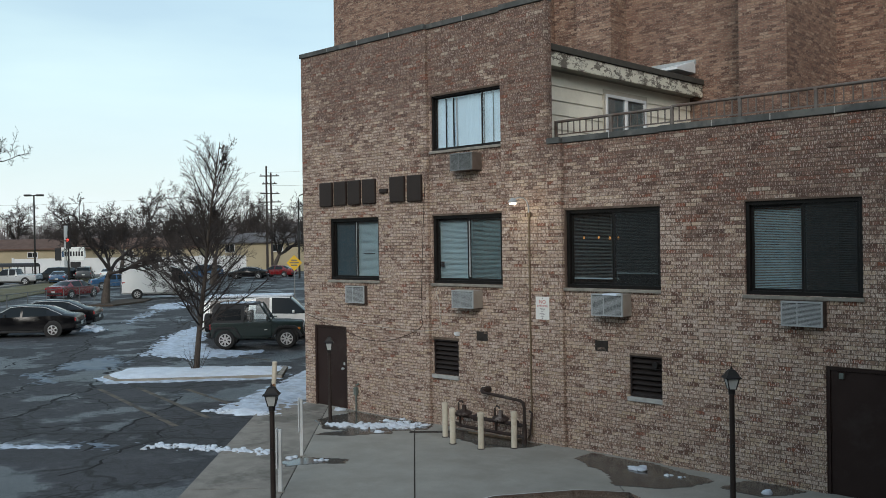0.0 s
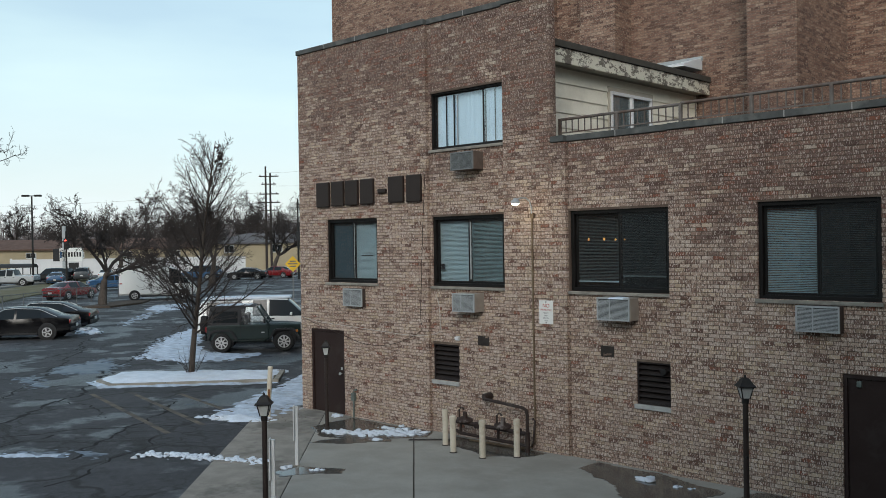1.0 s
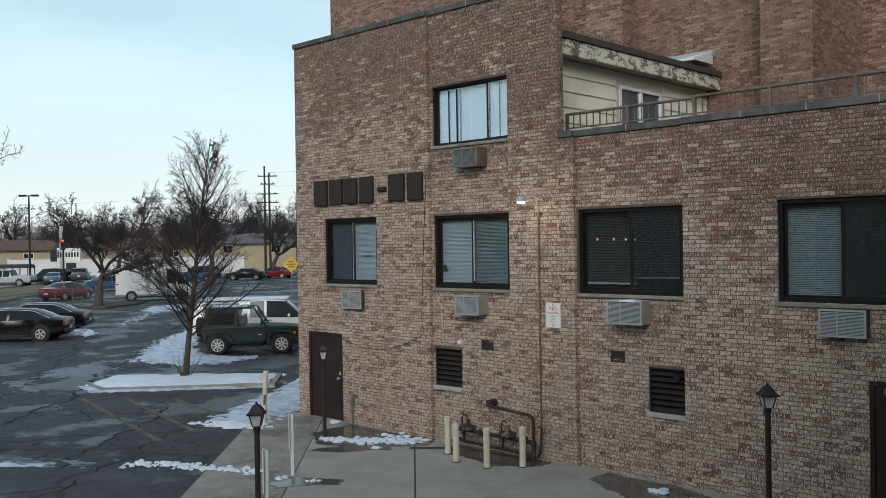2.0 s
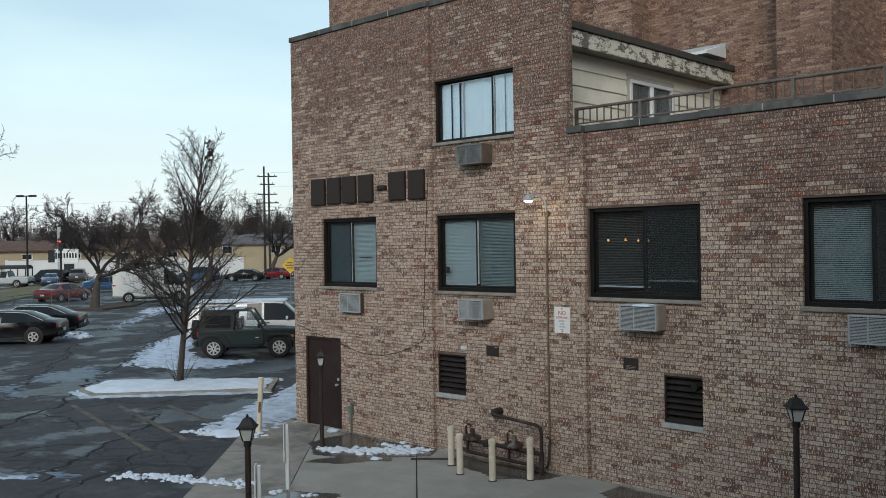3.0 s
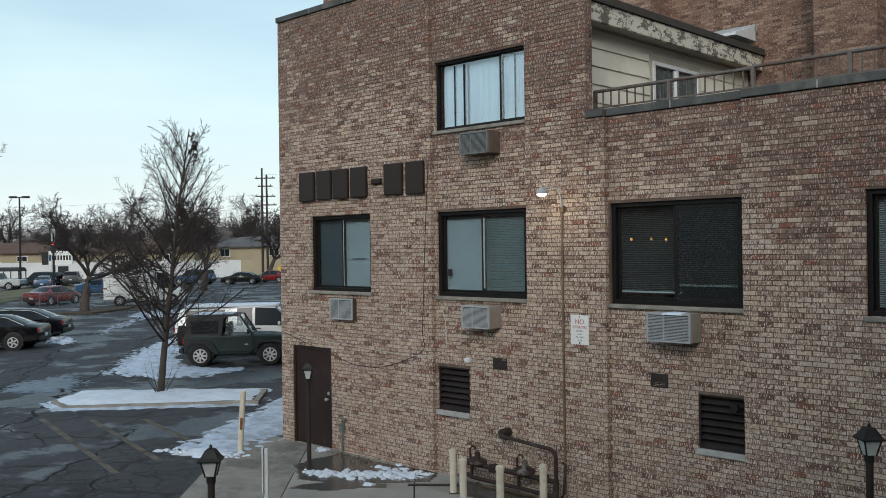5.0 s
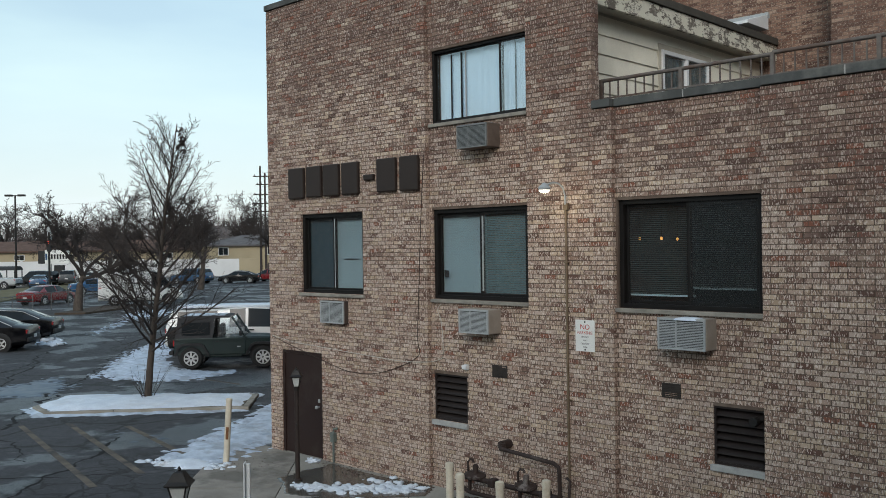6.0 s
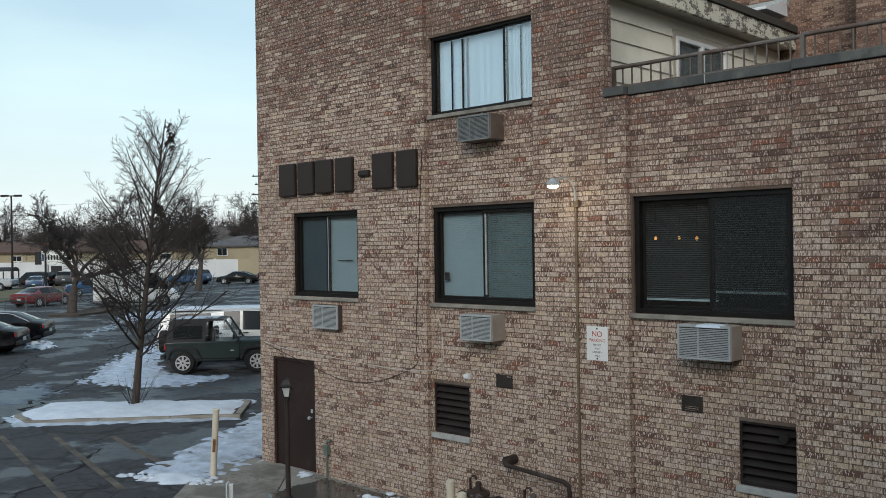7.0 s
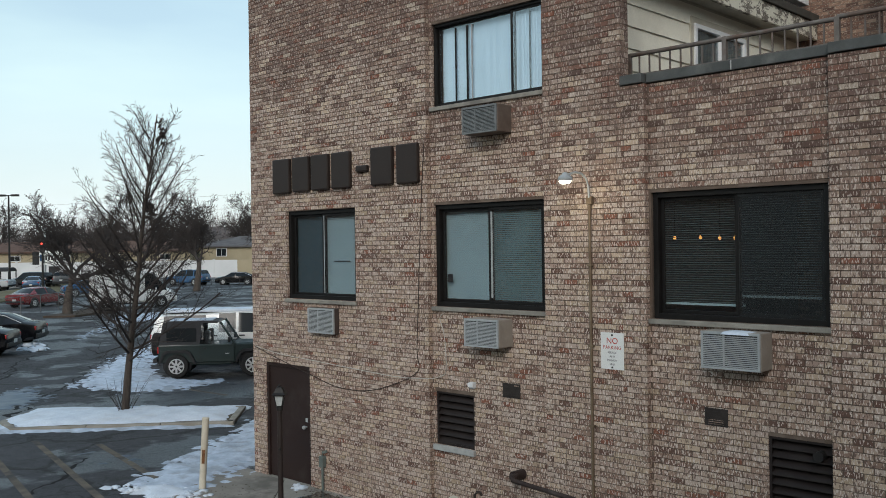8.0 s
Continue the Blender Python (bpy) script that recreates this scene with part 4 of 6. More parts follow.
for k, (x, y, n, r) in enumerate(((-15.05, 12.95, 9, 0.05), (-9.2, 13.75, 22, 0.065), (-8.55, 13.7, 4, 0.05), (-8.3, 13.8, 3, 0.04), (-13.95, 10.6, 6, 0.045), (-6.9, 13.7, 6, 0.06), (-14.55, 10.35, 5, 0.06), (-17.7, 14.1, 12, 0.06))):
    snow_clumps([(x - r, y), (x + r, y + r)], n, r * 0.8, r, "small leftover clods of snow on the pavement", 10 + k, 0.03)
snow_clumps([(-46.3, 20.6), (-45.2, 20.9)], 26, 0.25, 0.2, "clods of ploughed snow behind the parked sedans", 30, 0.0)
snow_clumps([(-44.0, 20.0), (-43.3, 20.3)], 14, 0.2, 0.2, "clods of ploughed snow behind the parked sedans", 31, 0.0)
# icy streaks that carry the painted blue sky sheen
MARKS = [("ice_sheen_streak", [(-22.4, 13.4), (-21.2, 13.0), (-21.0, 13.25), (-22.2, 13.8)]), ("ice_sheen_streak", [(-24.2, 12.6), (-22.0, 12.9), (-22.1, 13.2), (-24.5, 13.0)]), ("ice_sheen_streak", [(-31, 11.5), (-27.9, 11.2), (-28.0, 12.0), (-31, 12.8)]), ("ice_sheen_streak", [(-31.2, 12.4), (-32.6, 13.9), (-33.5, 16.4), (-30.5, 15.6), (-29.2, 13.8)]), ("ice_sheen_streak", [(-17.9, 8.5), (-20.5, 6.4), (-21.5, 6.6), (-18.3, 9.3)])]
for i, (nm, poly) in enumerate(MARKS):
    patch(nm, poly, 0.010, ICE_SHEEN, "thin icy streak on the asphalt with blue sky sheen in its colour", 30 + i, 0.1, 0.5, 0.5, 0, 0.75)


def puddle(poly, seed, base=0.031):
    patch("puddle", poly, 0.0015, WET, "shallow meltwater puddle on the concrete", seed, 0.05, 0.12, 0.0, base - 0.006, 0.0, "puddle")


puddle([(-14.6, 9.95), (-14.1, 9.8), (-13.4, 10.75), (-13.65, 11.15), (-14.45, 10.7)], 41)
puddle([(-17.2, 13.0), (-16.3, 12.35), (-15.4, 12.75), (-14.4, 13.85), (-14.7, 14.3), (-17.3, 14.3)], 42)
puddle([(-15.95, 11.9), (-15.2, 12.4), (-14.7, 13.1), (-14.95, 13.3), (-15.7, 12.75)], 43)
puddle([(-10.6, 13.7), (-9.6, 13.3), (-8.9, 12.6), (-8.1, 13.0), (-7.8, 13.9), (-9.0, 14.3), (-10.5, 14.33)], 44)
puddle([(-7.6, 13.6), (-6.9, 13.5), (-6.4, 14.3), (-7.5, 14.33)], 45)
puddle([(-15.9, 12.2), (-15.6, 12.1), (-15.0, 12.7), (-15.3, 12.8)], 47)
puddle([(-13.7, 13.6), (-12.4, 13.35), (-11.7, 13.8), (-11.6, 14.3), (-14.2, 14.33)], 46)

# faded stall lines
for a, b in (((-23.8, 13.6), (-19.7, 12.85)), ((-25.2, 12.85), (-19.4, 11.62)), ((-25.8, 12.0), (-19.2, 10.62)), ((-32.0, 18.6), (-27.2, 18.9)), ((-34.5, 23.2), (-31.5, 23.6))):
    p, q = Vector(a), Vector(b)
    n = Vector((-(q - p).y, (q - p).x)).normalized() * 0.065
    ob = link("parking_line", prism([tuple(p + n), tuple(q + n), tuple(q - n), tuple(p - n)][::-1], -0.01, 0.004), YELLOWLINE)
    tagged(ob, "worn yellow parking line on the asphalt", "marking", kind="structure")

# long open cracks and tarred seams in the asphalt
CRACK = surface("open_crack", (0.008, 0.008, 0.008), (0.014, 0.013, 0.013), 9, 0.9, 0.3)


def seam(pts, width, seed):
    P = [Vector((*p, 0)) for p in pts]
    rows = []
    for a, b in zip(P, P[1:]):
        n = max(2, int((b - a).length / 0.12))
        side = Vector((-(b - a).y, (b - a).x, 0)).normalized()
        for k in range(n):
            p = a.lerp(b, k / n)
            c = p + side * 0.32 * noise.fractal((p.x * 0.9, p.y * 0.9, seed), 0.8, 2.1, 5)
            w = width * max(0.12, 0.6 + 0.9 * noise.noise((p.x * 2.3, p.y * 2.3, seed + 5)))
            rows.append((c + side * w, c - side * w))
    bm = bmesh.new()
    vs = [[bm.verts.new((q.x, q.y, 0.0025)) for q in r] for r in rows]
    for r0, r1 in zip(vs, vs[1:]):
        bm.faces.new((r0[0], r0[1], r1[1], r1[0]))
    tagged(link("asphalt_crack", bm, CRACK), "dark open crack across the worn asphalt", "crack", kind="structure")


for k, (pts, w) in enumerate((([(-23.0, 8.3), (-24.7, 10.2), (-26.0, 11.7), (-29.9, 14.6)], 0.09), ([(-18.3, 8.1), (-20.0, 9.5), (-21.6, 11.8), (-22.8, 13.0)], 0.05), ([(-20.2, 7.2), (-20.8, 8.1), (-21.1, 9.0)], 0.05), ([(-29.5, 14.1), (-33.1, 17.2), (-39.7, 21.8)], 0.07), ([(-22.5, 6.5), (-21.0, 9.6), (-19.6, 11.6)], 0.04), ([(-25.5, 7.5), (-27.5, 10.6), (-31.5, 13.2), (-38, 17.5)], 0.06), ([(-16.8, 6.9), (-18.2, 9.2), (-19.0, 10.4)], 0.04), ([(-22.0, 10.6), (-24.4, 10.9), (-27.4, 10.2)], 0.035), ([(-33, 11.5), (-36, 15.8), (-43, 20.5)], 0.06))):
    seam(pts, w, 3.7 * k)

gr = empty("drain_grate", label="narrow dark drain grate at the wall", category="drain")
part("channel", boxes((-0.5, 0.5, -0.06, 0.06, 0, 0.008)), VENT, gr)
for k in range(12):
    part("bar", boxes((-0.48 + k * 0.083, -0.45 + k * 0.083, -0.055, 0.055, 0.008, 0.014)), BLACKMETAL, gr)
gr.matrix_world = pose(-14.15, 13.75, 0.03, 0, 0, 40)


# ---- lamps, posts, gas set, sign, cables ----
def post_lamp(x, y, tall=1.95, head=0.85, label="dark brown lamp post with a black lantern"):
    p = empty("post_lamp", label=label, category="lamp post", group="lamp posts")
    part("pole", lathe([(0.07, 0), (0.07, 0.03), (0.043, 0.05), (0.038, 0.9), (0.038, tall - 0.36), (0.046, tall - 0.355), (0.046, tall - 0.32), (0.036, tall - 0.3)], 16), BROWNPOST, p, smooth=40)
    part("holder", lathe([(0.038, tall - 0.36), (0.05, tall - 0.34), (0.05, tall - 0.29), (0.062, tall - 0.275)], 16), BLACKMETAL, p)
    bm = bmesh.new()
    a, b, z0, z1 = 0.058 * head, 0.1 * head, tall - 0.275, tall - 0.115
    lo = [bm.verts.new((a * sx, a * sy, z0)) for sx, sy in ((-1, -1), (1, -1), (1, 1), (-1, 1))]
    hi = [bm.verts.new((b * sx, b * sy, z1)) for sx, sy in ((-1, -1), (1, -1), (1, 1), (-1, 1))]
    bm.faces.new(lo[::-1])
    bm.faces.new(hi)
    for i in range(4):
        bm.faces.new((lo[i], lo[(i + 1) % 4], hi[(i + 1) % 4], hi[i]))
    lantern = part("lantern_glass", bm, FROST, p, "frosted lantern panes")
    for sx, sy in ((-1, -1), (1, -1), (1, 1), (-1, 1)):
        part("lantern_bar", tube([(a * sx, a * sy, z0 - 0.005), (b * 1.02 * sx, b * 1.02 * sy, z1)], 0.009, 6), BLACKMETAL, lantern)
    bm = bmesh.new()
    rings = []
    for w, z in ((0.135, tall - 0.12), (0.14, tall - 0.105), (0.105, tall - 0.075), (0.07, tall - 0.02), (0.055, tall), (0.03, tall + 0.012)):
        rings.append([bm.verts.new((w * head * sx, w * head * sy, z)) for sx, sy in ((-1, -1), (1, -1), (1, 1), (-1, 1))])
    for r0, r1 in zip(rings, rings[1:]):
        for i in range(4):
            bm.faces.new((r0[i], r0[(i + 1) % 4], r1[(i + 1) % 4], r1[i]))
    bm.faces.new(rings[0][::-1])
    bm.faces.new(rings[-1])
    part("lantern_roof", bm, BLACKMETAL, p, "flared black lantern roof")
    part("finial", lathe([(0.012, tall + 0.01), (0.02, tall + 0.025), (0.012, tall + 0.045), (0.004, tall + 0.055)], 10), BLACKMETAL, p)
    part("sensor", lathe([(0.02, 0), (0.02, 0.025), (0.012, 0.03)], 8), BLACKMETAL, p).matrix_local = pose(0, -0.03, 0.98, 90, 0, 0)
    p.matrix_world = pose(x, y, 0.02, 0, 0, 44)
    return p


post_lamp(-11.90, 8.04, 1.90)
post_lamp(-6.83, 12.58, 2.08)
post_lamp(-16.77, 13.10, 1.91, 0.72, "dark brown lamp post with a lantern before the service door")


def sign_post(x, y, tall):
    p = empty("sign_post", label="white square post with a narrow blank plate on it", category="post", group="white posts")
    part("post", boxes((-0.03, 0.03, -0.03, 0.03, 0, tall), bevel=0.006), WHITEPOST, p)
    part("plate", boxes((-0.05, -0.031, -0.09, 0.06, tall - 0.62, tall + 0.02), bevel=0.004), WHITEPOST, p)
    part("footing", boxes((-0.07, 0.07, -0.06, 0.06, 0, 0.015), bevel=0.004), SILL, p)
    p.matrix_world = pose(x, y, 0.025, 0, 0, 46)


sign_post(-14.57, 10.61, 1.09)
sign_post(-12.80, 8.82, 1.02)

yp = empty("bollard_leaning", label="leaning cream-painted pipe bollard with rust marks", category="bollard")
part("pipe", lathe([(0.057, 0), (0.057, 1.17), (0.063, 1.172), (0.063, 1.2), (0.05, 1.215)], 18), CREAM, yp, smooth=40)
part("rust_mark", boxes((-0.02, 0.03, -0.06, -0.05, 0.45, 0.68), bevel=0.004), surface("rust", (0.2, 0.09, 0.04), (0.12, 0.06, 0.03), 12, 0.9), yp)
yp.matrix_world = pose(-18.95, 13.08, 0.0, -1.5, 3.2, 44)

bol = empty("bollard", label="cream-painted pipe bollard guarding the gas meters", category="bollard", group="gas meter bollards")
part("pipe", lathe([(0.062, 0), (0.058, 0.02), (0.058, 0.63), (0.066, 0.632), (0.066, 0.68), (0.06, 0.705), (0.03, 0.72)], 20), CREAM, bol, smooth=40)
part("ring", lathe([(0.075, 0), (0.07, 0.012), (0.058, 0.016)], 18), PIPE, bol, "rusty ring at the foot")
bol.matrix_world = pose(-13.62, 13.57, 0.03)
for x, y, r in ((-13.06, 13.2, 0.8), (-12.33, 13.22, 0.9), (-11.88, 13.68, -0.6)):
    copy_thing(bol, pose(x, y, 0.03, r, 0, 40 * r))

gas = empty("gas_meter_set", label="brown-painted gas meter pipework with two regulators", category="gas meter")
WY = BAY
part("wall_sleeve", tube([(-13.02, WY + 0.03, 0.92), (-13.02, WY - 0.2, 0.92)], 0.07, 18), PIPE, gas)
part("header_pipe", tube([(-13.02, WY - 0.24, 0.93), (-12.9, WY - 0.33, 0.91), (-11.9, WY - 0.36, 0.85), (-11.82, WY - 0.36, 0.81), (-11.80, WY - 0.36, 0.72), (-11.80, WY - 0.36, 0.36)], 0.031, 12), PIPE, gas, smooth=50)
part("header_elbow", lathe([(0.048, 0), (0.056, 0.02), (0.056, 0.09), (0.048, 0.11)], 14), PIPE, gas).matrix_local = pose(-12.98, WY - 0.22, 0.86)
part("upper_pipe", tube([(-13.75, WY - 0.35, 0.38), (-11.80, WY - 0.36, 0.36)], 0.04, 12), PIPE, gas, smooth=50)
part("lower_pipe", tube([(-13.65, WY - 0.38, 0.2), (-13.5, WY - 0.38, 0.16), (-11.78, WY - 0.38, 0.14)], 0.033, 12), PIPE, gas, smooth=50)
part("end_riser", tube([(-11.70, WY - 0.36, 0.14), (-11.66, WY - 0.36, 0.2), (-11.66, WY - 0.3, 0.62), (-11.72, WY - 0.3, 0.66)], 0.02, 8), PIPE, gas, smooth=50)
for x in (-13.75, -11.80):
    part("leg", tube([(x, WY - 0.36, 0.0), (x, WY - 0.36, 0.4)], 0.045, 12), PIPE, gas, smooth=50)
for x in (-13.42, -12.42):
    reg = part("regulator", lathe([(0.06, 0), (0.15, 0.02), (0.17, 0.04), (0.17, 0.055), (0.15, 0.07), (0.06, 0.09), (0.045, 0.11), (0.045, 0.2), (0.035, 0.215)], 22), RUSTPIPE, gas, "round brown gas regulator with flaking paint", smooth=40)
    reg.matrix_local = pose(x, WY - 0.36, 0.39, 8, 6, 20)
    part("vent_hook", tube([(-0.12, 0, 0.09), (-0.13, 0, 0.24), (-0.1, 0, 0.29), (-0.05, 0, 0.29), (-0.03, 0, 0.25)], 0.02, 8), PIPE, reg, smooth=50)
    for q in range(8):
        part("bolt", lathe([(0.014, 0.05), (0.014, 0.09)], 6, (0.158 * math.cos(q * 0.785), 0.158 * math.sin(q * 0.785), -0.02)), PIPE, reg)
    part("valve", boxes((x + 0.3, x + 0.44, WY - 0.44, WY - 0.28, 0.31, 0.44), bevel=0.03), PIPE, gas)
    part("drop_pipe", tube([(x - 0.1, WY - 0.37, 0.38), (x - 0.1, WY - 0.38, 0.16)], 0.028, 8), PIPE, gas)
gas.location = (-0.14, 0, 0.03)

# conduit down the pier, with the wall lamp on its arm
cd = empty("wall_conduit", label="rusty conduit running down the brick pier", category="conduit")
part("pipe", tube([(-11.95, PROUD - 0.03, 4.55), (-11.95, PROUD - 0.03, 0.2), (-11.98, PROUD - 0.08, 0.1), (-12.2, PROUD - 0.15, 0.06), (-13.5, PROUD - 0.2, 0.05)], 0.02, 10), CONDUIT, cd, smooth=50)
for z in (0.8, 1.75, 2.75, 3.75):
    part("strap", boxes((-11.99, -11.91, PROUD - 0.055, PROUD, z, z + 0.025), bevel=0.003), CONDUIT, cd)
lamp = empty("wall_lamp", label="lit grey dome lamp on a curved wall arm", category="lamp")
part("junction_box", boxes((-11.98, -11.90, PROUD - 0.06, PROUD, 4.52, 4.62), bevel=0.008), CONDUIT, lamp)
part("arm", tube([(-11.94, PROUD - 0.05, 4.60), (-11.94, PROUD - 0.06, 4.74), (-11.94, PROUD - 0.11, 4.84), (-11.945, PROUD - 0.2, 4.895), (-11.95, PROUD - 0.32, 4.905), (-11.95, PROUD - 0.43, 4.88), (-11.95, PROUD - 0.5, 4.86)], 0.015, 10), ACGRILLE, lamp, smooth=60)
part("head", lathe([(0.08, 0.0), (0.09, 0.014), (0.086, 0.034), (0.069, 0.058), (0.042, 0.072), (0.034, 0.092), (0.016, 0.1)], 22, (-11.95, PROUD - 0.53, 4.795)), ACGRILLE, lamp, "ribbed grey lamp head", smooth=50)
part("lens", lathe([(0.036, -0.038), (0.064, -0.028), (0.078, 0.0)], 20, (-11.95, PROUD - 0.53, 4.793)), LAMPON, lamp, "glowing lamp lens", smooth=60)
glow = new("wall_lamp_light", bpy.data.lights.new("wall_lamp_light", "POINT"))
glow.data.energy, glow.data.shadow_soft_size, glow.data.color = 6.5, 0.1, (1.0, 0.86, 0.62)
glow.location = (-11.95, PROUD - 0.53, 4.66)
cl = empty("security_camera", label="small white fixture on the brick wall above the vent", category="fixture")
part("base", boxes((-14.06, -13.97, BAY - 0.06, BAY, 2.02, 2.11), bevel=0.012), VINYL, cl)
part("hood", boxes((-14.065, -13.965, BAY - 0.09, BAY - 0.061, 2.04, 2.105), bevel=0.01), VINYL, cl)


def letters(text, size, x, z, y, material, parent):
    cu = bpy.data.curves.new("text", "FONT")
    cu.body, cu.size, cu.align_x, cu.extrude = text, size, "CENTER", 0.0008
    tmp = bpy.data.objects.new("text", cu)
    me = bpy.data.meshes.new_from_object(tmp)
    me.name = "lettering"
    me.materials.clear()
    me.materials.append(material)
    ob = new("lettering", me)
    ob.parent = parent
    ob.matrix_local = pose(x, y, z, 90, 0, 0)
    bpy.data.objects.remove(tmp)
    return ob


sg = empty("parking_sign", label="white metal no parking sign with red and grey lettering", category="sign")
part("plate", boxes((-0.165, 0.165, -0.004, 0.0, -0.225, 0.225), bevel=0.0015), SIGNWHITE, sg)
letters("NO", 0.105, 0.0, 0.09, -0.0062, SIGNRED, sg)
letters("PARKING", 0.062, 0.0, 0.022, -0.0062, SIGNRED, sg)
for k, word in enumerate(("SERVICE", "AND", "DELIVERY", "AREA")):
    letters(word, 0.034, 0.0, -0.03 - 0.048 * k, -0.0062, SIGNBLACK, sg)
for z in (0.195, -0.2):
    part("bolt", lathe([(0.012, 0), (0.012, 0.004), (0.006, 0.008)], 10), BLACKMETAL, sg).matrix_local = pose(0, -0.005, z, 90, 0, 0)
sg.matrix_world = pose(-11.655, PROUD - 0.008, 2.715)

jb = empty("junction_box", label="small grey-green electrical box on a stub conduit", category="junction box")
part("box", boxes((-17.33, -17.23, PROUD - 0.09, PROUD - 0.01, 0.42, 0.6), bevel=0.008), BOXGREEN, jb)
part("stub", tube([(-17.28, PROUD - 0.05, 0.02), (-17.28, PROUD - 0.05, 0.43)], 0.02, 8), BOXGREEN, jb)
part("elbow", tube([(-17.28, PROUD - 0.05, 0.6), (-17.27, PROUD - 0.05, 0.66), (-17.2, PROUD - 0.02, 0.68)], 0.025, 8), BOXGREEN, jb)


def cable(name, pts, r, m, label):
    """A cable hung through points, rounded by a spline."""
    P = [Vector(p) for p in pts]
    out = []
    for i in range(len(P) - 1):
        a, b, c, d = P[max(i - 1, 0)], P[i], P[i + 1], P[min(i + 2, len(P) - 1)]
        for k in range(6):
            t = k / 6
            out.append(0.5 * (2 * b + (c - a) * t + (2 * a - 5 * b + 4 * c - d) * t * t + (3 * b - a - 3 * c + d) * t ** 3))
    out.append(P[-1])
    return tagged(link(name, tube(out, r, 6), m, smooth=60), label, "cable")


cy = PROUD - 0.012
cable("cable", [(-19.2, cy, 2.28), (-18.6, cy, 2.13), (-17.7, cy, 1.93), (-17.0, cy, 1.78), (-16.4, cy, 1.76), (-15.9, cy, 1.84), (-15.4, cy, 2.0), (-15.1, cy, 2.14), (-15.02, cy, 2.25), (-15.06, cy, 2.5), (-15.02, cy, 3.2), (-14.95, cy, 4.4), (-14.88, cy, 5.3), (-14.86, cy, 5.55)], 0.0065, CABLE, "dark slack cable hung along the brick wall")
cable("cable_white", [(-19.2, cy, 2.29), (-18.5, cy, 2.2), (-17.5, cy, 2.15), (-16.5, cy, 2.1), (-15.5, cy, 2.06), (-14.85, cy, 2.09), (-14.7, BAY - 0.02, 2.12), (-14.55, BAY - 0.02, 2.2), (-14.54, BAY - 0.02, 2.5), (-14.58, BAY - 0.02, 2.8), (-14.65, BAY - 0.02, 2.98), (-14.55, BAY - 0.02, 3.07)], 0.006, WHITECABLE, "thin pale cable stapled along the brick wall")
patch("ac_snow", [(-10.1, 14.15), (-9.8, 14.13), (-9.77, 14.34), (-10.11, 14.36)], 0.035, SNOW, "small cap of snow on the air conditioner", 60, 0.02, 0.03, 0.3, 3.046)

# leaf litter and grit at the foot of the wall and by the leaning post
rl_ = random.Random(19)
bm = bmesh.new()
for k in range(420):
    if k % 3:
        x, y, z = rl_.uniform(-17.5, -14.7), 14.36 - abs(rl_.gauss(0, 0.22)) - 0.02, 0.034
    elif k % 2:
        x, y, z = rl_.uniform(-13.8, -11.4), 14.36 - abs(rl_.gauss(0, 0.2)), 0.034
    else:
        x, y, z = rl_.gauss(-18.6, 0.5), rl_.gauss(13.2, 0.35), 0.026
    s, a = rl_.uniform(0.012, 0.035), rl_.uniform(0, 6.28)
    p = [Vector((x + s * math.cos(a + q), y + s * math.sin(a + q) * 0.7, z + rl_.uniform(0, 0.012))) for q in (0, 2.1, 4.2)]
    bm.faces.new([bm.verts.new(v) for v in p])
tagged(link("leaf_litter", bm, surface("dead_leaves", (0.05, 0.038, 0.026), (0.09, 0.065, 0.04), 8, 0.9, 0.0)), "dead leaves and grit along the wall foot", "litter", kind="stuff")

# row of small orange dots in window 3, built as glowing bulbs on cords
WARM = glow_material("warm_bulb", (1.0, 0.42, 0.1), 1.6)
for x, y, z in ((-11.38, 15.4, 4.09), (-11.02, 15.4, 4.09), (-10.76, 15.4, 4.08), (-10.56, 15.4, 4.08)):
    pl = empty("pendant_lamp", pose(x, y, z), "tiny warm glowing dot behind the dark window", "lamp", "pendant lamps")
    part("bulb", lathe([(0.008, -0.026), (0.018, -0.01), (0.018, 0.01), (0.009, 0.026)], 10), WARM, pl)
    part("cord", tube([(0, 0, 0.03), (0, 0, 5.42 - z)], 0.004, 5), BLACKMETAL, pl)

# terrace railing
rl = empty("terrace_railing", label="taupe painted metal railing along the terrace parapet", category="railing")
RY, P0, PS, PN = 15.2, -11.89, 1.33, 10
for i in range(PN):
    x = P0 + PS * i
    part("post", boxes((x - 0.028, x + 0.028, RY - 0.028, RY + 0.028, 5.58, 6.5), bevel=0.004), RAIL, rl)
    if i < PN - 1:
        dz = 0.0 if i < 2 else 0.02
        part("top_rail", tube([(x, RY, 6.48 + dz), (x + PS, RY, 6.48 + dz)], 0.028, 10), RAIL, rl, smooth=50)
        part("bottom_rail", boxes((x + 0.028, x + PS - 0.028, RY - 0.012, RY + 0.012, 6.2, 6.225)), RAIL, rl)
        for k in range(1, 9):
            xx = x + PS * k / 9
            part("baluster", boxes((xx - 0.009, xx + 0.009, RY - 0.009, RY + 0.009, 6.225, 6.46 + dz)), RAIL, rl)


EYE0, RIGHT, AHEAD = Vector((-0.61, 0.0)), Vector((0.722, 0.692)), Vector((-0.692, 0.722))
FARTURN = math.degrees(math.atan2(RIGHT.y, RIGHT.x))


def far(l, d):
    p = EYE0 + RIGHT * l + AHEAD * d
    return p.x, p.y


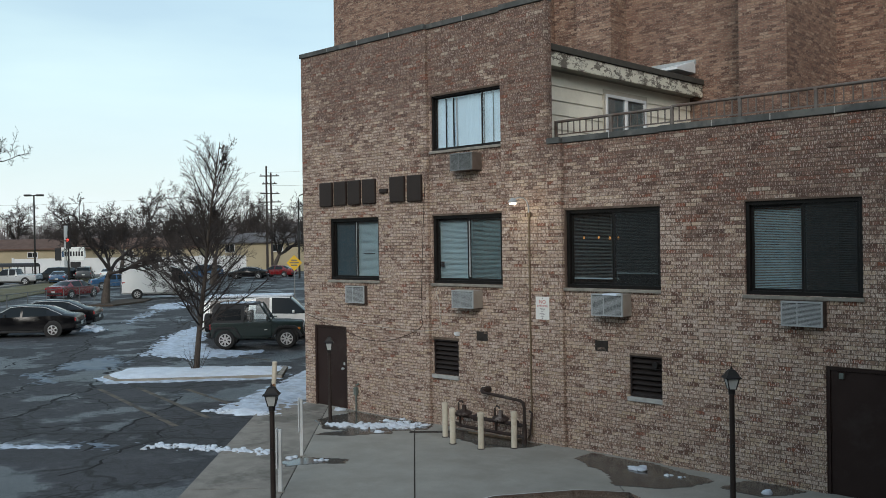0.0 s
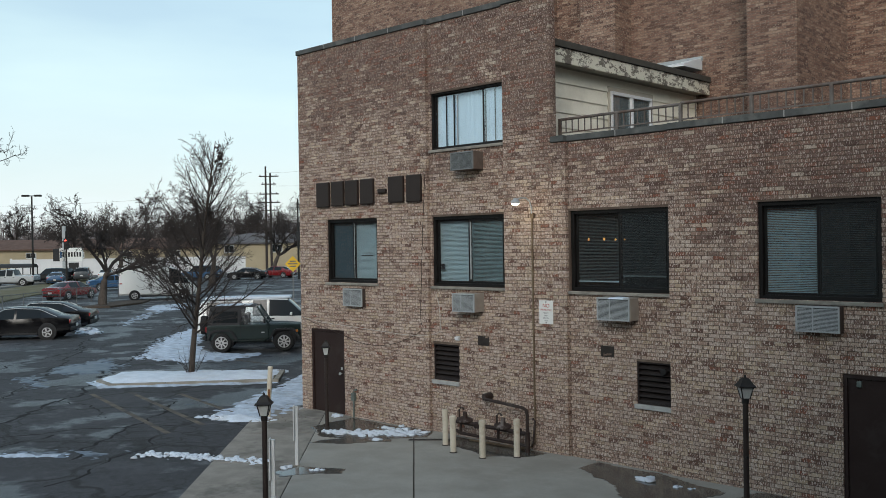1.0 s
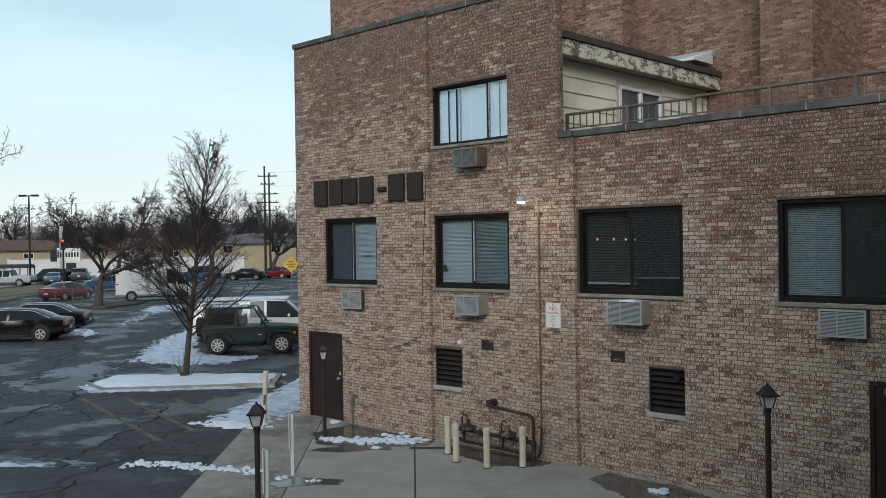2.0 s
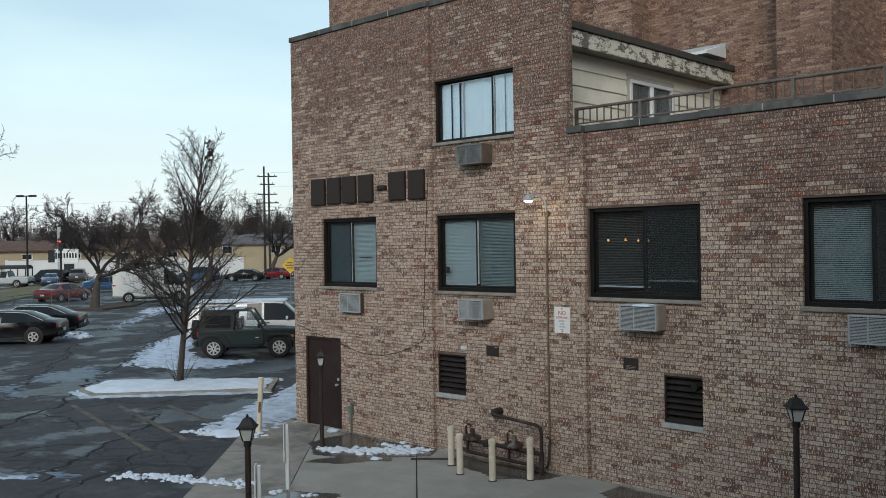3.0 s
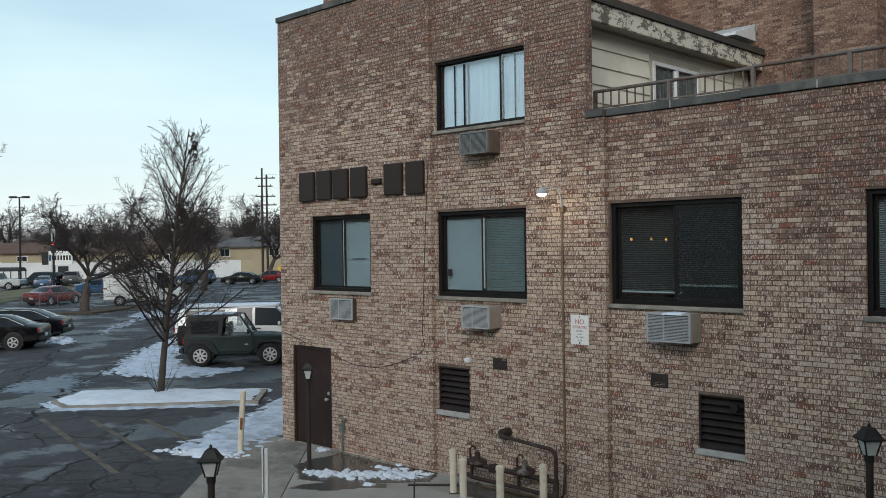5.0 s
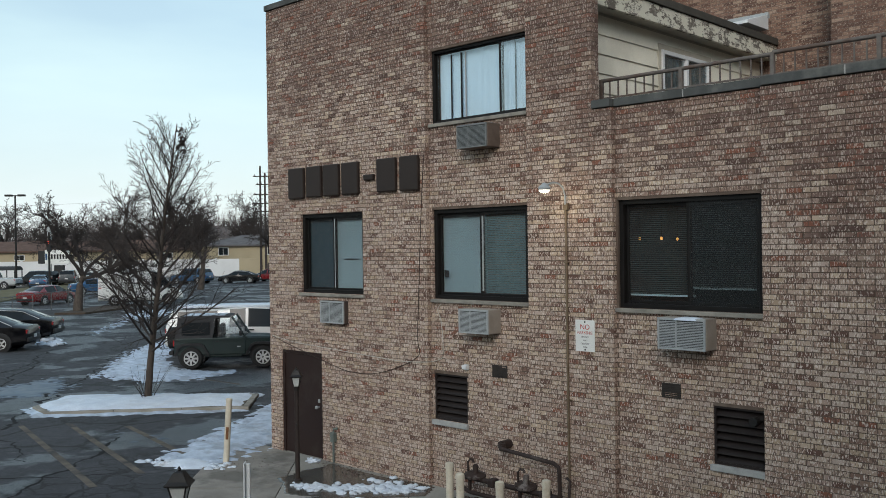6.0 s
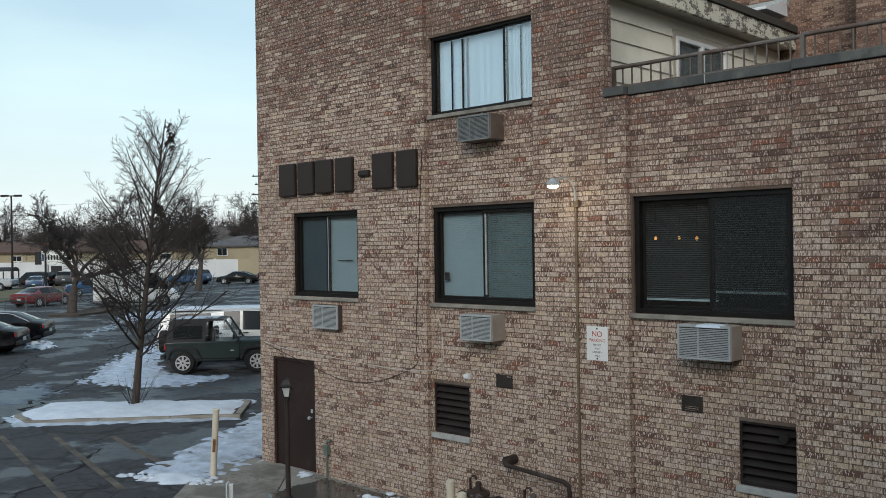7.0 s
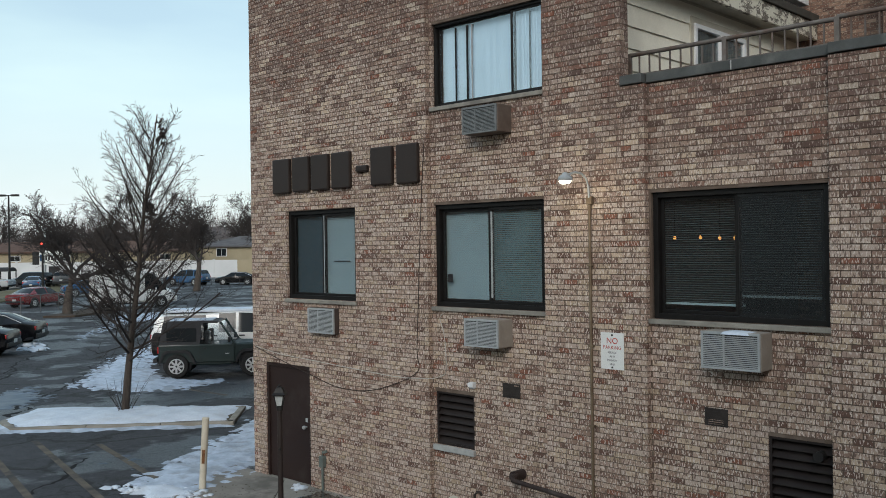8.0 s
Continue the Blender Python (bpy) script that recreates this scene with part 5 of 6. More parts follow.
# ---- vehicles ----
RUBBER = surface("tyre_rubber", (0.02, 0.02, 0.02), (0.032, 0.031, 0.03), 8, 0.85, 0.2)
RIM = surface("alloy_rim", (0.6, 0.6, 0.6), (0.5, 0.5, 0.5), 5, 0.35, 0.0, metal=0.3)
TRIMBLACK = surface("black_plastic_trim", (0.022, 0.022, 0.023), (0.032, 0.032, 0.033), 6, 0.6, 0.1)
HEADLIGHT = surface("headlight_glass", (0.55, 0.57, 0.6), (0.45, 0.47, 0.5), 6, 0.15, 0.0)
TAIL, tn_, tb_ = nodes_of("tail_light_red")
tb_.inputs["Base Color"].default_value, tb_.inputs["Roughness"].default_value = (0.35, 0.02, 0.02, 1), 0.2
TINT, tn2, tb2 = nodes_of("tinted_car_glass")
tb2.inputs["Specular IOR Level"].default_value = 0.22
tb2.inputs["Base Color"].default_value, tb2.inputs["Roughness"].default_value = (0.012, 0.015, 0.017, 1), 0.06
AMBER = surface("amber_light", (0.6, 0.2, 0.03), (0.5, 0.16, 0.02), 6, 0.3, 0.0)
PLATE = surface("plate_white", (0.6, 0.6, 0.58), (0.5, 0.5, 0.5), 6, 0.4, 0.0)
PAINTS = dict(black=paint("black_car_paint", (0.0035, 0.0038, 0.005), 0.05, 0.0), white=paint("white_car_paint", (0.72, 0.72, 0.7)), green=paint("dark_green_car_paint", (0.012, 0.024, 0.022), 0.4, 0.3), red=paint("dark_red_car_paint", (0.16, 0.012, 0.014)), silver=paint("silver_car_paint", (0.36, 0.37, 0.37)), blue=paint("blue_car_paint", (0.03, 0.08, 0.16)), grey=paint("grey_car_paint", (0.06, 0.065, 0.07)))

# stations from tail to nose: x, half width, underside, belt, top, half width of top; then side glass and top glass up to the next one
SEDAN = dict(name="sedan", wheels=(-1.42, 1.40), r=0.335, st=[
    (-2.43, .70, .40, .72, .78, .62, 0, 0), (-2.36, .84, .30, .92, .99, .74, 0, 0), (-1.80, .91, .24, .99, 1.06, .77, 0, 1), (-1.10, .92, .22, .97, 1.36, .61, 1, 0), (-0.90, .92, .22, .97, 1.405, .61, 1, 0),
    (-0.08, .92, .22, .95, 1.45, .62, 0, 0), (0.02, .92, .22, .95, 1.45, .62, 1, 0), (0.50, .92, .22, .94, 1.42, .61, 1, 1), (1.22, .915, .22, .93, 1.03, .74, 0, 0), (1.30, .91, .22, .92, 1.0, .78, 0, 0), (2.05, .88, .24, .80, .87, .72, 0, 0), (2.34, .78, .28, .64, .72, .62, 0, 0), (2.43, .62, .34, .52, .56, .5, 0, 0)])
SUV = dict(name="suv", wheels=(-1.45, 1.45), r=0.38, st=[
    (-2.45, .80, .48, .95, 1.02, .72, 0, 0), (-2.38, .92, .38, 1.08, 1.30, .74, 0, 1), (-2.12, .95, .32, 1.08, 1.70, .70, 1, 0), (-1.35, .96, .30, 1.07, 1.76, .72, 0, 0), (-1.22, .96, .30, 1.07, 1.77, .72, 1, 0), (-0.35, .96, .28, 1.06, 1.78, .72, 0, 0), (-0.25, .96, .28, 1.06, 1.78, .72, 1, 0),
    (0.55, .96, .28, 1.05, 1.74, .71, 1, 1), (1.22, .95, .28, 1.05, 1.16, .80, 0, 0), (1.3, .95, .28, 1.04, 1.12, .84, 0, 0), (2.15, .92, .32, .98, 1.05, .8, 0, 0), (2.4, .84, .36, .86, .9, .7, 0, 0), (2.48, .72, .42, .66, .7, .6, 0, 0)])
CAPPED = dict(name="pickup_truck", wheels=(-1.75, 1.85), r=0.40, st=[
    (-2.95, .86, .5, 1.02, 1.1, .8, 0, 0), (-2.9, .97, .42, 1.14, 1.3, .82, 0, 1), (-2.75, .99, .4, 1.14, 1.72, .76, 0, 0), (-2.5, .99, .4, 1.14, 1.75, .76, 1, 0), (-1.05, .99, .38, 1.14, 1.78, .76, 0, 0), (-0.72, .99, .36, 1.14, 1.80, .74, 0, 0), (-0.6, .99, .36, 1.13, 1.82, .74, 1, 0), (-0.02, .99, .36, 1.12, 1.84, .74, 0, 0), (0.08, .99, .36, 1.12, 1.84, .74, 1, 0),
    (0.85, .99, .36, 1.10, 1.8, .73, 1, 1), (1.5, .98, .36, 1.10, 1.2, .84, 0, 0), (1.6, .98, .36, 1.09, 1.16, .88, 0, 0), (2.6, .96, .4, 1.05, 1.1, .86, 0, 0), (2.85, .9, .42, .96, 1.0, .8, 0, 0), (2.93, .82, .46, .8, .84, .72, 0, 0)])
PICKUP = dict(name="pickup_truck", wheels=(-1.75, 1.85), r=0.40, st=[
    (-2.95, .9, .5, 1.0, 1.08, .86, 0, 0), (-2.85, .98, .42, 1.1, 1.16, .92, 0, 0), (-1.0, .99, .38, 1.1, 1.16, .92, 0, 0), (-0.85, .99, .36, 1.1, 1.2, .9, 0, 1), (-0.62, .99, .36, 1.1, 1.82, .74, 1, 0), (0.08, .99, .36, 1.1, 1.86, .74, 0, 0), (0.18, .99, .36, 1.1, 1.86, .74, 1, 0), (0.85, .99, .36, 1.1, 1.8, .73, 1, 1), (1.5, .98, .36, 1.10, 1.2, .84, 0, 0), (2.6, .96, .4, 1.05, 1.1, .86, 0, 0), (2.85, .9, .42, .96, 1.0, .8, 0, 0), (2.93, .82, .46, .8, .84, .72, 0, 0)])
VAN = dict(name="delivery_van", wheels=(-1.85, 1.85), r=0.36, st=[
    (-2.98, .98, .45, 1.3, 2.45, .88, 0, 0), (-2.9, 1.02, .38, 1.4, 2.52, .9, 0, 0), (0.55, 1.02, .34, 1.35, 2.54, .9, 0, 0), (0.75, 1.02, .34, 1.3, 2.52, .88, 1, 0), (1.35, 1.02, .34, 1.25, 2.36, .84, 1, 1), (2.2, 1.0, .34, 1.18, 1.42, .84, 0, 0), (2.3, .98, .34, 1.12, 1.32, .82, 0, 0), (2.75, .92, .36, .95, 1.05, .78, 0, 0), (2.95, .78, .4, .7, .76, .6, 0, 0)])


def wheel(parent, x, y, r, side, spokes=5, wide=0.22):
    w = part("wheel", lathe([(r * 0.62, -wide / 2), (r * 0.92, -wide / 2), (r, -wide / 2 + 0.03), (r, wide / 2 - 0.03), (r * 0.92, wide / 2), (r * 0.62, wide / 2)], 26), RUBBER, parent, "black rubber tyre", smooth=40)
    w.matrix_local = pose(x, y, r, 90, 0, 0)
    o = wide / 2 * (-side)
    part("rim_dish", lathe([(r * 0.62, o - 0.01 * side * -1), (r * 0.60, o), (r * 0.52, o + 0.04 * side)] if side > 0 else [(r * 0.52, o + 0.04 * side), (r * 0.60, o), (r * 0.62, o + 0.01 * side * -1)], 22), TRIMBLACK, w, "dark wheel well of the rim")
    part("rim_ring", tube([(r * 0.6 * math.cos(2 * math.pi * k / 20), r * 0.6 * math.sin(2 * math.pi * k / 20), o) for k in range(21)], r * 0.055, 6), RIM, w, "bright rim edge")
    bm = bmesh.new()
    for k in range(spokes):
        a = 2 * math.pi * k / spokes
        rr = box(bmesh.new(), 0.03, r * 0.56, -0.03, 0.03, o - 0.012 * side - 0.012, o - 0.012 * side + 0.012)
        bmesh.ops.transform(rr, matrix=Matrix.Rotation(a, 4, "Z"), verts=rr.verts)
        me = bpy.data.meshes.new("tmp")
        rr.to_mesh(me)
        rr.free()
        bm.from_mesh(me)
        bpy.data.meshes.remove(me)
    part("spokes", bm, RIM, w)


def vehicle(spec, colour, x, y, heading, label, snowy=False):
    v = empty(spec["name"], label=label, category="car", group="parked vehicles")
    body, panes = bmesh.new(), {}
    st = spec["st"]

    def ring(s):
        px, w, zb, zs, zt, wt = s[:6]
        half = [(0, zb), (w * 0.86, zb), (w, zb + 0.13), (w * 1.005, (zb + zs) / 2 + 0.05), (w * 0.97, zs), (wt, zt - 0.045), (wt * 0.84, zt), (0, zt + 0.025)]
        return [(px, yy, z) for yy, z in half] + [(px, -yy, z) for yy, z in half[-2:0:-1]]
    rings = [ring(s) for s in st]
    n = len(rings[0])
    bv = [[body.verts.new(p) for p in r] for r in rings]
    for i in range(len(st) - 1):
        sg_, tg = st[i][6], st[i][7]
        for k in range(n):
            a, b = k, (k + 1) % n
            side = k in (4, 9)
            top = k in (5, 6, 7, 8)
            if (side and sg_) or (top and tg):
                q = [Vector(rings[i][a]), Vector(rings[i][b]), Vector(rings[i + 1][b]), Vector(rings[i + 1][a])]
                first = i
                while first and st[first - 1][6 if side else 7]:
                    first -= 1
                panes.setdefault((k if side else 5, first), []).append(q)
            else:
                body.faces.new((bv[i][a], bv[i][b], bv[i + 1][b], bv[i + 1][a]))
    body.faces.new(bv[0])
    body.faces.new(bv[-1][::-1])
    part("body", body, PAINTS[colour], v, smooth=32)
    for (k, first), quads in panes.items():
        glass = bmesh.new()
        for q in quads:
            glass.faces.new([glass.verts.new(p) for p in q])
        bmesh.ops.remove_doubles(glass, verts=glass.verts, dist=0.001)
        part("side_window" if k != 5 else "windshield" if first > len(st) // 2 else "rear_window", glass, TINT, v, smooth=25)
    if spec["name"] == "sedan" and colour == "black":
        for side in (1, -1):
            part("window_trim", tube([(q[0], side * (q[5] + 0.012), q[4] - 0.04) for q in st[2:9]], 0.014, 6), RIM, v, "bright strip over the side windows")
    r = spec["r"]
    wmax = max(s[1] for s in st)
    for wx in spec["wheels"]:
        for side in (1, -1):
            # black disc on the body side in place of a shaded wheel well
            part("arch_shade", lathe([(r + 0.075, -0.14), (r + 0.075, 0.0), (r + 0.04, 0.012)], 22), TRIMBLACK, v).matrix_local = pose(wx, side * (wmax - 0.005), r + 0.02, -90 * side, 0, 0)
            wheel(v, wx, side * (wmax - 0.09), r, side)
    tail, nose = st[1], st[-2]
    for side in (1, -1):
        part("tail_light", boxes((tail[0] - 0.04, tail[0] + 0.16, side * tail[1] * 0.98, side * tail[1] * 0.66, tail[3] - 0.2, tail[3] - 0.04), bevel=0.02), TAIL, v, "red tail light")
        part("headlight", boxes((nose[0] - 0.22, nose[0] + 0.05, side * nose[1] * 0.99, side * nose[1] * 0.62, nose[3] - 0.16, nose[3] - 0.03), bevel=0.02), HEADLIGHT, v, "clear headlight")
        mx = next(s[0] for s in st[::-1] if s[6])
        part("mirror", boxes((mx + 0.1, mx + 0.2, side * (wmax + 0.01), side * (wmax + 0.17), st[len(st) // 2][3] + 0.02, st[len(st) // 2][3] + 0.15), bevel=0.03), TRIMBLACK if colour != "white" else PAINTS[colour], v)
        for hx in (-0.75, 0.2):
            part("door_handle", boxes((hx - 0.1, hx + 0.1, side * (wmax - 0.01), side * (wmax + 0.02), st[4][3] - 0.15, st[4][3] - 0.11), bevel=0.008), TRIMBLACK, v)
        part("sill_trim", boxes((spec["wheels"][0] + r + 0.1, spec["wheels"][1] - r - 0.1, side * (wmax - 0.06), side * (wmax + 0.008), 0.24, 0.33), bevel=0.01), TRIMBLACK, v)
    part("bumper_rear", boxes((st[0][0] - 0.03, st[0][0] + 0.2, -tail[1] * 0.92, tail[1] * 0.92, st[0][2] - 0.02, st[0][2] + 0.16), bevel=0.04), TRIMBLACK if colour != "white" else RIM, v)
    part("number_plate", boxes((st[0][0] - 0.045, st[0][0] - 0.02, -0.16, 0.16, st[0][3] - 0.2, st[0][3] - 0.06), bevel=0.004), PLATE, v, "blank pale plate")
    if snowy:
        roof = [s for s in st if s[4] > max(q[4] for q in st) - 0.1]
        part("roof_snow", boxes((roof[0][0] - 0.1, roof[-1][0] + 0.1, -roof[0][5] * 0.86, roof[0][5] * 0.86, max(s[4] for s in st) - 0.02, max(s[4] for s in st) + 0.07), bevel=0.03), SNOW, v, "thin layer of snow on the roof")
    v.matrix_world = pose(x, y, 0, 0, 0, heading)
    return v


def off_roader(x, y, heading):
    v = empty("off_roader", label="dark green boxy off-roader with black soft top", category="car", group="parked vehicles")
    g = PAINTS["green"]
    part("tub", boxes((-1.75, 0.62, -0.74, 0.74, 0.46, 1.04), (-1.55, 0.5, -0.7, 0.7, 0.38, 0.5), bevel=0.035), g, v)
    bm = bmesh.new()
    lo, hi = [], []
    for px, w, z in ((0.6, 0.72, 1.06), (1.2, 0.64, 1.05), (1.78, 0.52, 1.0)):
        lo.append([bm.verts.new((px, s * w, 0.55)) for s in (-1, 1)])
        hi.append([bm.verts.new((px, s * w * q, z + e)) for s, q, e in ((-1, 1, -0.05), (-1, 0.9, 0), (1, 0.9, 0), (1, 1, -0.05))])
    for i in range(2):
        for k in range(3):
            bm.faces.new((hi[i][k], hi[i][k + 1], hi[i + 1][k + 1], hi[i + 1][k]))
        bm.faces.new((lo[i][0], hi[i][0], hi[i + 1][0], lo[i + 1][0]))
        bm.faces.new((lo[i][1], lo[i + 1][1], hi[i + 1][3], hi[i][3]))
    bm.faces.new((lo[2][0], hi[2][0], hi[2][1], hi[2][2], hi[2][3], lo[2][1]))
    part("hood", bm, g, v, "dark green hood reflecting the sky")
    part("grille", boxes((1.77, 1.81, -0.5, 0.5, 0.6, 0.97), bevel=0.02), TRIMBLACK, v)
    part("cowl", boxes((0.52, 0.66, -0.73, 0.73, 0.9, 1.07), bevel=0.02), g, v)
    soft = bmesh.new()
    pr = ((-1.74, 1.03), (-1.62, 1.72), (-1.5, 1.76), (0.02, 1.77), (0.12, 1.74), (0.1, 1.7), (-0.38, 1.7), (-0.48, 1.03))
    for s in (-1, 1):
        soft.faces.new([soft.verts.new((px, s * (0.72 - 0.08 * (pz - 1.03) / 0.7), pz)) for px, pz in pr])
    top = [(-1.62, 1.72), (-1.5, 1.76), (0.02, 1.77), (0.12, 1.74)]
    for (ax, az), (bx, bz) in zip([(-1.74, 1.03)] + top, top):
        wa, wb = 0.72 - 0.08 * (az - 1.03) / 0.7, 0.72 - 0.08 * (bz - 1.03) / 0.7
        soft.faces.new([soft.verts.new(p) for p in ((ax, -wa, az), (ax, wa, az), (bx, wb, bz), (bx, -wb, bz))])
    bmesh.ops.remove_doubles(soft, verts=soft.verts, dist=0.002)
    part("soft_top", soft, surface("black_canvas_top", (0.04, 0.04, 0.042), (0.055, 0.055, 0.057), 6, 0.85, 0.3), v, "black canvas soft top")
    part("roof_frost", boxes((-1.45, -0.1, -0.5, 0.5, 1.765, 1.79), bevel=0.01), SLUSH, v, "thin frost on the soft top")
    for s in (-1, 1):
        part("rear_window", boxes((-1.5, -0.58, s * 0.69, s * 0.712, 1.12, 1.56), bevel=0.006), TINT, v, "dark clear-plastic side window")
        part("door_window", boxes((-0.44, 0.3, s * 0.665, s * 0.69, 1.06, 1.66), bevel=0.006), GLASS, v)
        part("door_line", boxes((-0.47, -0.455, s * 0.738, s * 0.744, 0.52, 1.03)), TRIMBLACK, v)
        part("windshield_post", tube([(0.6, s * 0.69, 1.05), (0.16, s * 0.65, 1.74)], 0.035, 8), g, v)
        part("mirror", boxes((0.42, 0.5, s * 0.75, s * 0.95, 1.1, 1.27), bevel=0.02), TRIMBLACK, v)
        part("door_handle", boxes((-0.38, -0.26, s * 0.742, s * 0.76, 0.9, 0.94), bevel=0.006), TRIMBLACK, v)
        for wx, r0 in ((-1.18, 0.37), (1.19, 0.37)):
            bm = bmesh.new()
            arc = [(wx - 0.56, 0.5), (wx - 0.42, 0.8), (wx - 0.3, 0.87), (wx + 0.3, 0.87), (wx + 0.43, 0.8), (wx + 0.6, 0.48)]
            rows = [[bm.verts.new((px, s * w, pz)) for px, pz in arc] for w in (0.5, 0.84)]
            low = [bm.verts.new((px + (0.05 if px < wx else -0.05), s * 0.84, pz - 0.07)) for px, pz in arc]
            for k in range(5):
                bm.faces.new((rows[0][k], rows[0][k + 1], rows[1][k + 1], rows[1][k]))
                bm.faces.new((rows[1][k], rows[1][k + 1], low[k + 1], low[k]))
            part("fender_flare", bm, TRIMBLACK, v, "black plastic fender flare")
            # black drum that paints the shade inside the wheel well
            part("well_shade", lathe([(0.45, -0.2), (0.45, 0.0)], 18), TRIMBLACK, v).matrix_local = pose(wx, s * 0.72, 0.44, -90 * s, 0, 0)
            wheel(v, wx, s * 0.72, r0, s, 8, 0.24)
        part("head_lamp", lathe([(0.09, 0), (0.09, 0.03), (0.05, 0.05)], 14), HEADLIGHT, v).matrix_local = pose(1.8, s * 0.36, 0.86, 0, 90, 0)
        part("turn_signal", boxes((1.55, 1.72, s * 0.6, s * 0.8, 0.72, 0.8), bevel=0.02), AMBER, v, "amber turn signal")
        part("tail_light", boxes((-1.79, -1.74, s * 0.56, s * 0.72, 0.78, 0.98), bevel=0.01), TAIL, v)
    bm = bmesh.new()
    bm.faces.new([bm.verts.new(p) for p in ((0.6, -0.66, 1.08), (0.6, 0.66, 1.08), (0.17, 0.62, 1.72), (0.17, -0.62, 1.72))])
    part("windshield", bm, GLASS, v)
    for px, a in ((1.98, 0.0), (-1.85, 0.0)):
        part("bumper", boxes((px - 0.07, px + 0.07, -0.72, 0.72, 0.48, 0.62), bevel=0.02), TRIMBLACK, v)
        part("frame_rail", boxes((min(px, px * 0.8), max(px, px * 0.8), -0.4, 0.4, 0.42, 0.55)), TRIMBLACK, v)
    sp = part("spare_wheel", lathe([(0.2, -0.12), (0.34, -0.12), (0.37, -0.09), (0.37, 0.09), (0.34, 0.12), (0.2, 0.12)], 24), RUBBER, v, "black spare wheel")
    sp.matrix_local = pose(-1.93, 0.05, 1.0, 0, 90, 0)
    for s in (-0.36, 0.36):
        part("seat", boxes((-0.35, -0.2, s - 0.22, s + 0.22, 0.9, 1.45), bevel=0.05), TRIMBLACK, v)
    part("badge", boxes((0.32, 0.44, -0.748, -0.743, 0.72, 0.75)), RIM, v, "small pale badge bar")
    v.matrix_world = pose(x, y, 0, 0, 0, heading)
    return v


off_roader(-31.22, 21.18, 50)
vehicle(CAPPED, "white", -33.65, 23.6, 50, "white pickup truck with a snowy bed cap", True)
vehicle(SUV, "white", -34.5, 29.2, 50, "white sport utility car parked beyond the pickup", True)
vehicle(SEDAN, "blue", -36.4, 31.8, 50, "blue-grey sedan parked at the end of the row")
vehicle(SEDAN, "black", -43.85, 17.17, 230, "black sedan parked nose-in beside another")
vehicle(SEDAN, "black", -47.1, 19.6, 230, "black sedan with a pale window line")
vehicle(SEDAN, "black", *far(1.4, 8.93), FARTURN, "black sedan standing on the apron below the camera")
vehicle(VAN, "white", -67.2, 37.0, 62, "white high-roof delivery van parked at the kerb")
vehicle(SEDAN, "red", -74.2, 33.0, 118, "dark red sedan on the street")
vehicle(PICKUP, "silver", -107.5, 41.0, 225, "silver pickup truck across the street")
vehicle(SUV, "black", -111.5, 47.5, 215, "black sport utility car across the street")
vehicle(SUV, "grey", -111.0, 51.0, 150, "dark grey sport utility car across the street")
vehicle(SEDAN, "white", -112.0, 54.5, 150, "white sedan across the street")
vehicle(SEDAN, "blue", -106.0, 45.6, 150, "blue sedan across the street")
vehicle(SEDAN, "black", -95.3, 64.3, 222, "black sedan standing in the far lot")
vehicle(SEDAN, "red", -96.5, 69.5, 205, "dark red sedan in the far lot")
vehicle(SUV, "blue", -99.5, 60.5, 205, "dark blue car in the far lot")
vehicle(SEDAN, "blue", -86.0, 42.5, 75, "blue car beyond the street trees")


# ---- trees ----
def grow(seed, start, lean, length, radius, plan, lift, wobble, limb=0.42, least=0.0045):
    """Branch lines of a bare tree: rows of (points, radii, level)."""
    rng = random.Random(seed)
    out = []

    def go(p, d, ln, r, level):
        n = 7 if level == 0 else 6 if level < 3 else 3
        pts, rad = [p.copy()], [r]
        end = max(least * 0.6, r * (0.30 if level else (0.12 if length > 5 else 0.5)))
        for i in range(n):
            wb = wobble * (0.4 if level == 0 else 1)
            d = (d + Vector((rng.gauss(0, wb), rng.gauss(0, wb), rng.gauss(0, wobble * 0.6) + lift[min(level, len(lift) - 1)]))).normalized()
            p = p + d * ln / n
            pts.append(p.copy())
            rad.append(r + (end - r) * (i + 1) / n)
        out.append((pts, rad, level))
        if level + 1 < len(plan):
            count, ratio, spread, first = plan[level + 1]
            for c in range(count):
                t = first + (1 - first) * (c + rng.random() * 0.8) / count
                t = min(t, 0.98)
                i = min(int(t * n), n - 1)
                q = pts[i].lerp(pts[i + 1], t * n - i)
                dd = (pts[i + 1] - pts[i]).normalized()
                side = Vector((rng.gauss(0, 1), rng.gauss(0, 1), rng.gauss(0, 0.5)))
                side = (side - side.dot(dd) * dd).normalized()
                a = radians(spread * rng.uniform(0.65, 1.3))
                go(q, dd * math.cos(a) + side * math.sin(a), ln * ratio * rng.uniform(0.6, 1.15) * ((1.45 - 1.12 * t) if level == 0 and length > 5 else (1.15 - 0.45 * t)), max(least, (rad[i] * (0.55 if level else limb))), level + 1)
    go(Vector(start), Vector(lean).normalized(), length, radius, 0)
    return out


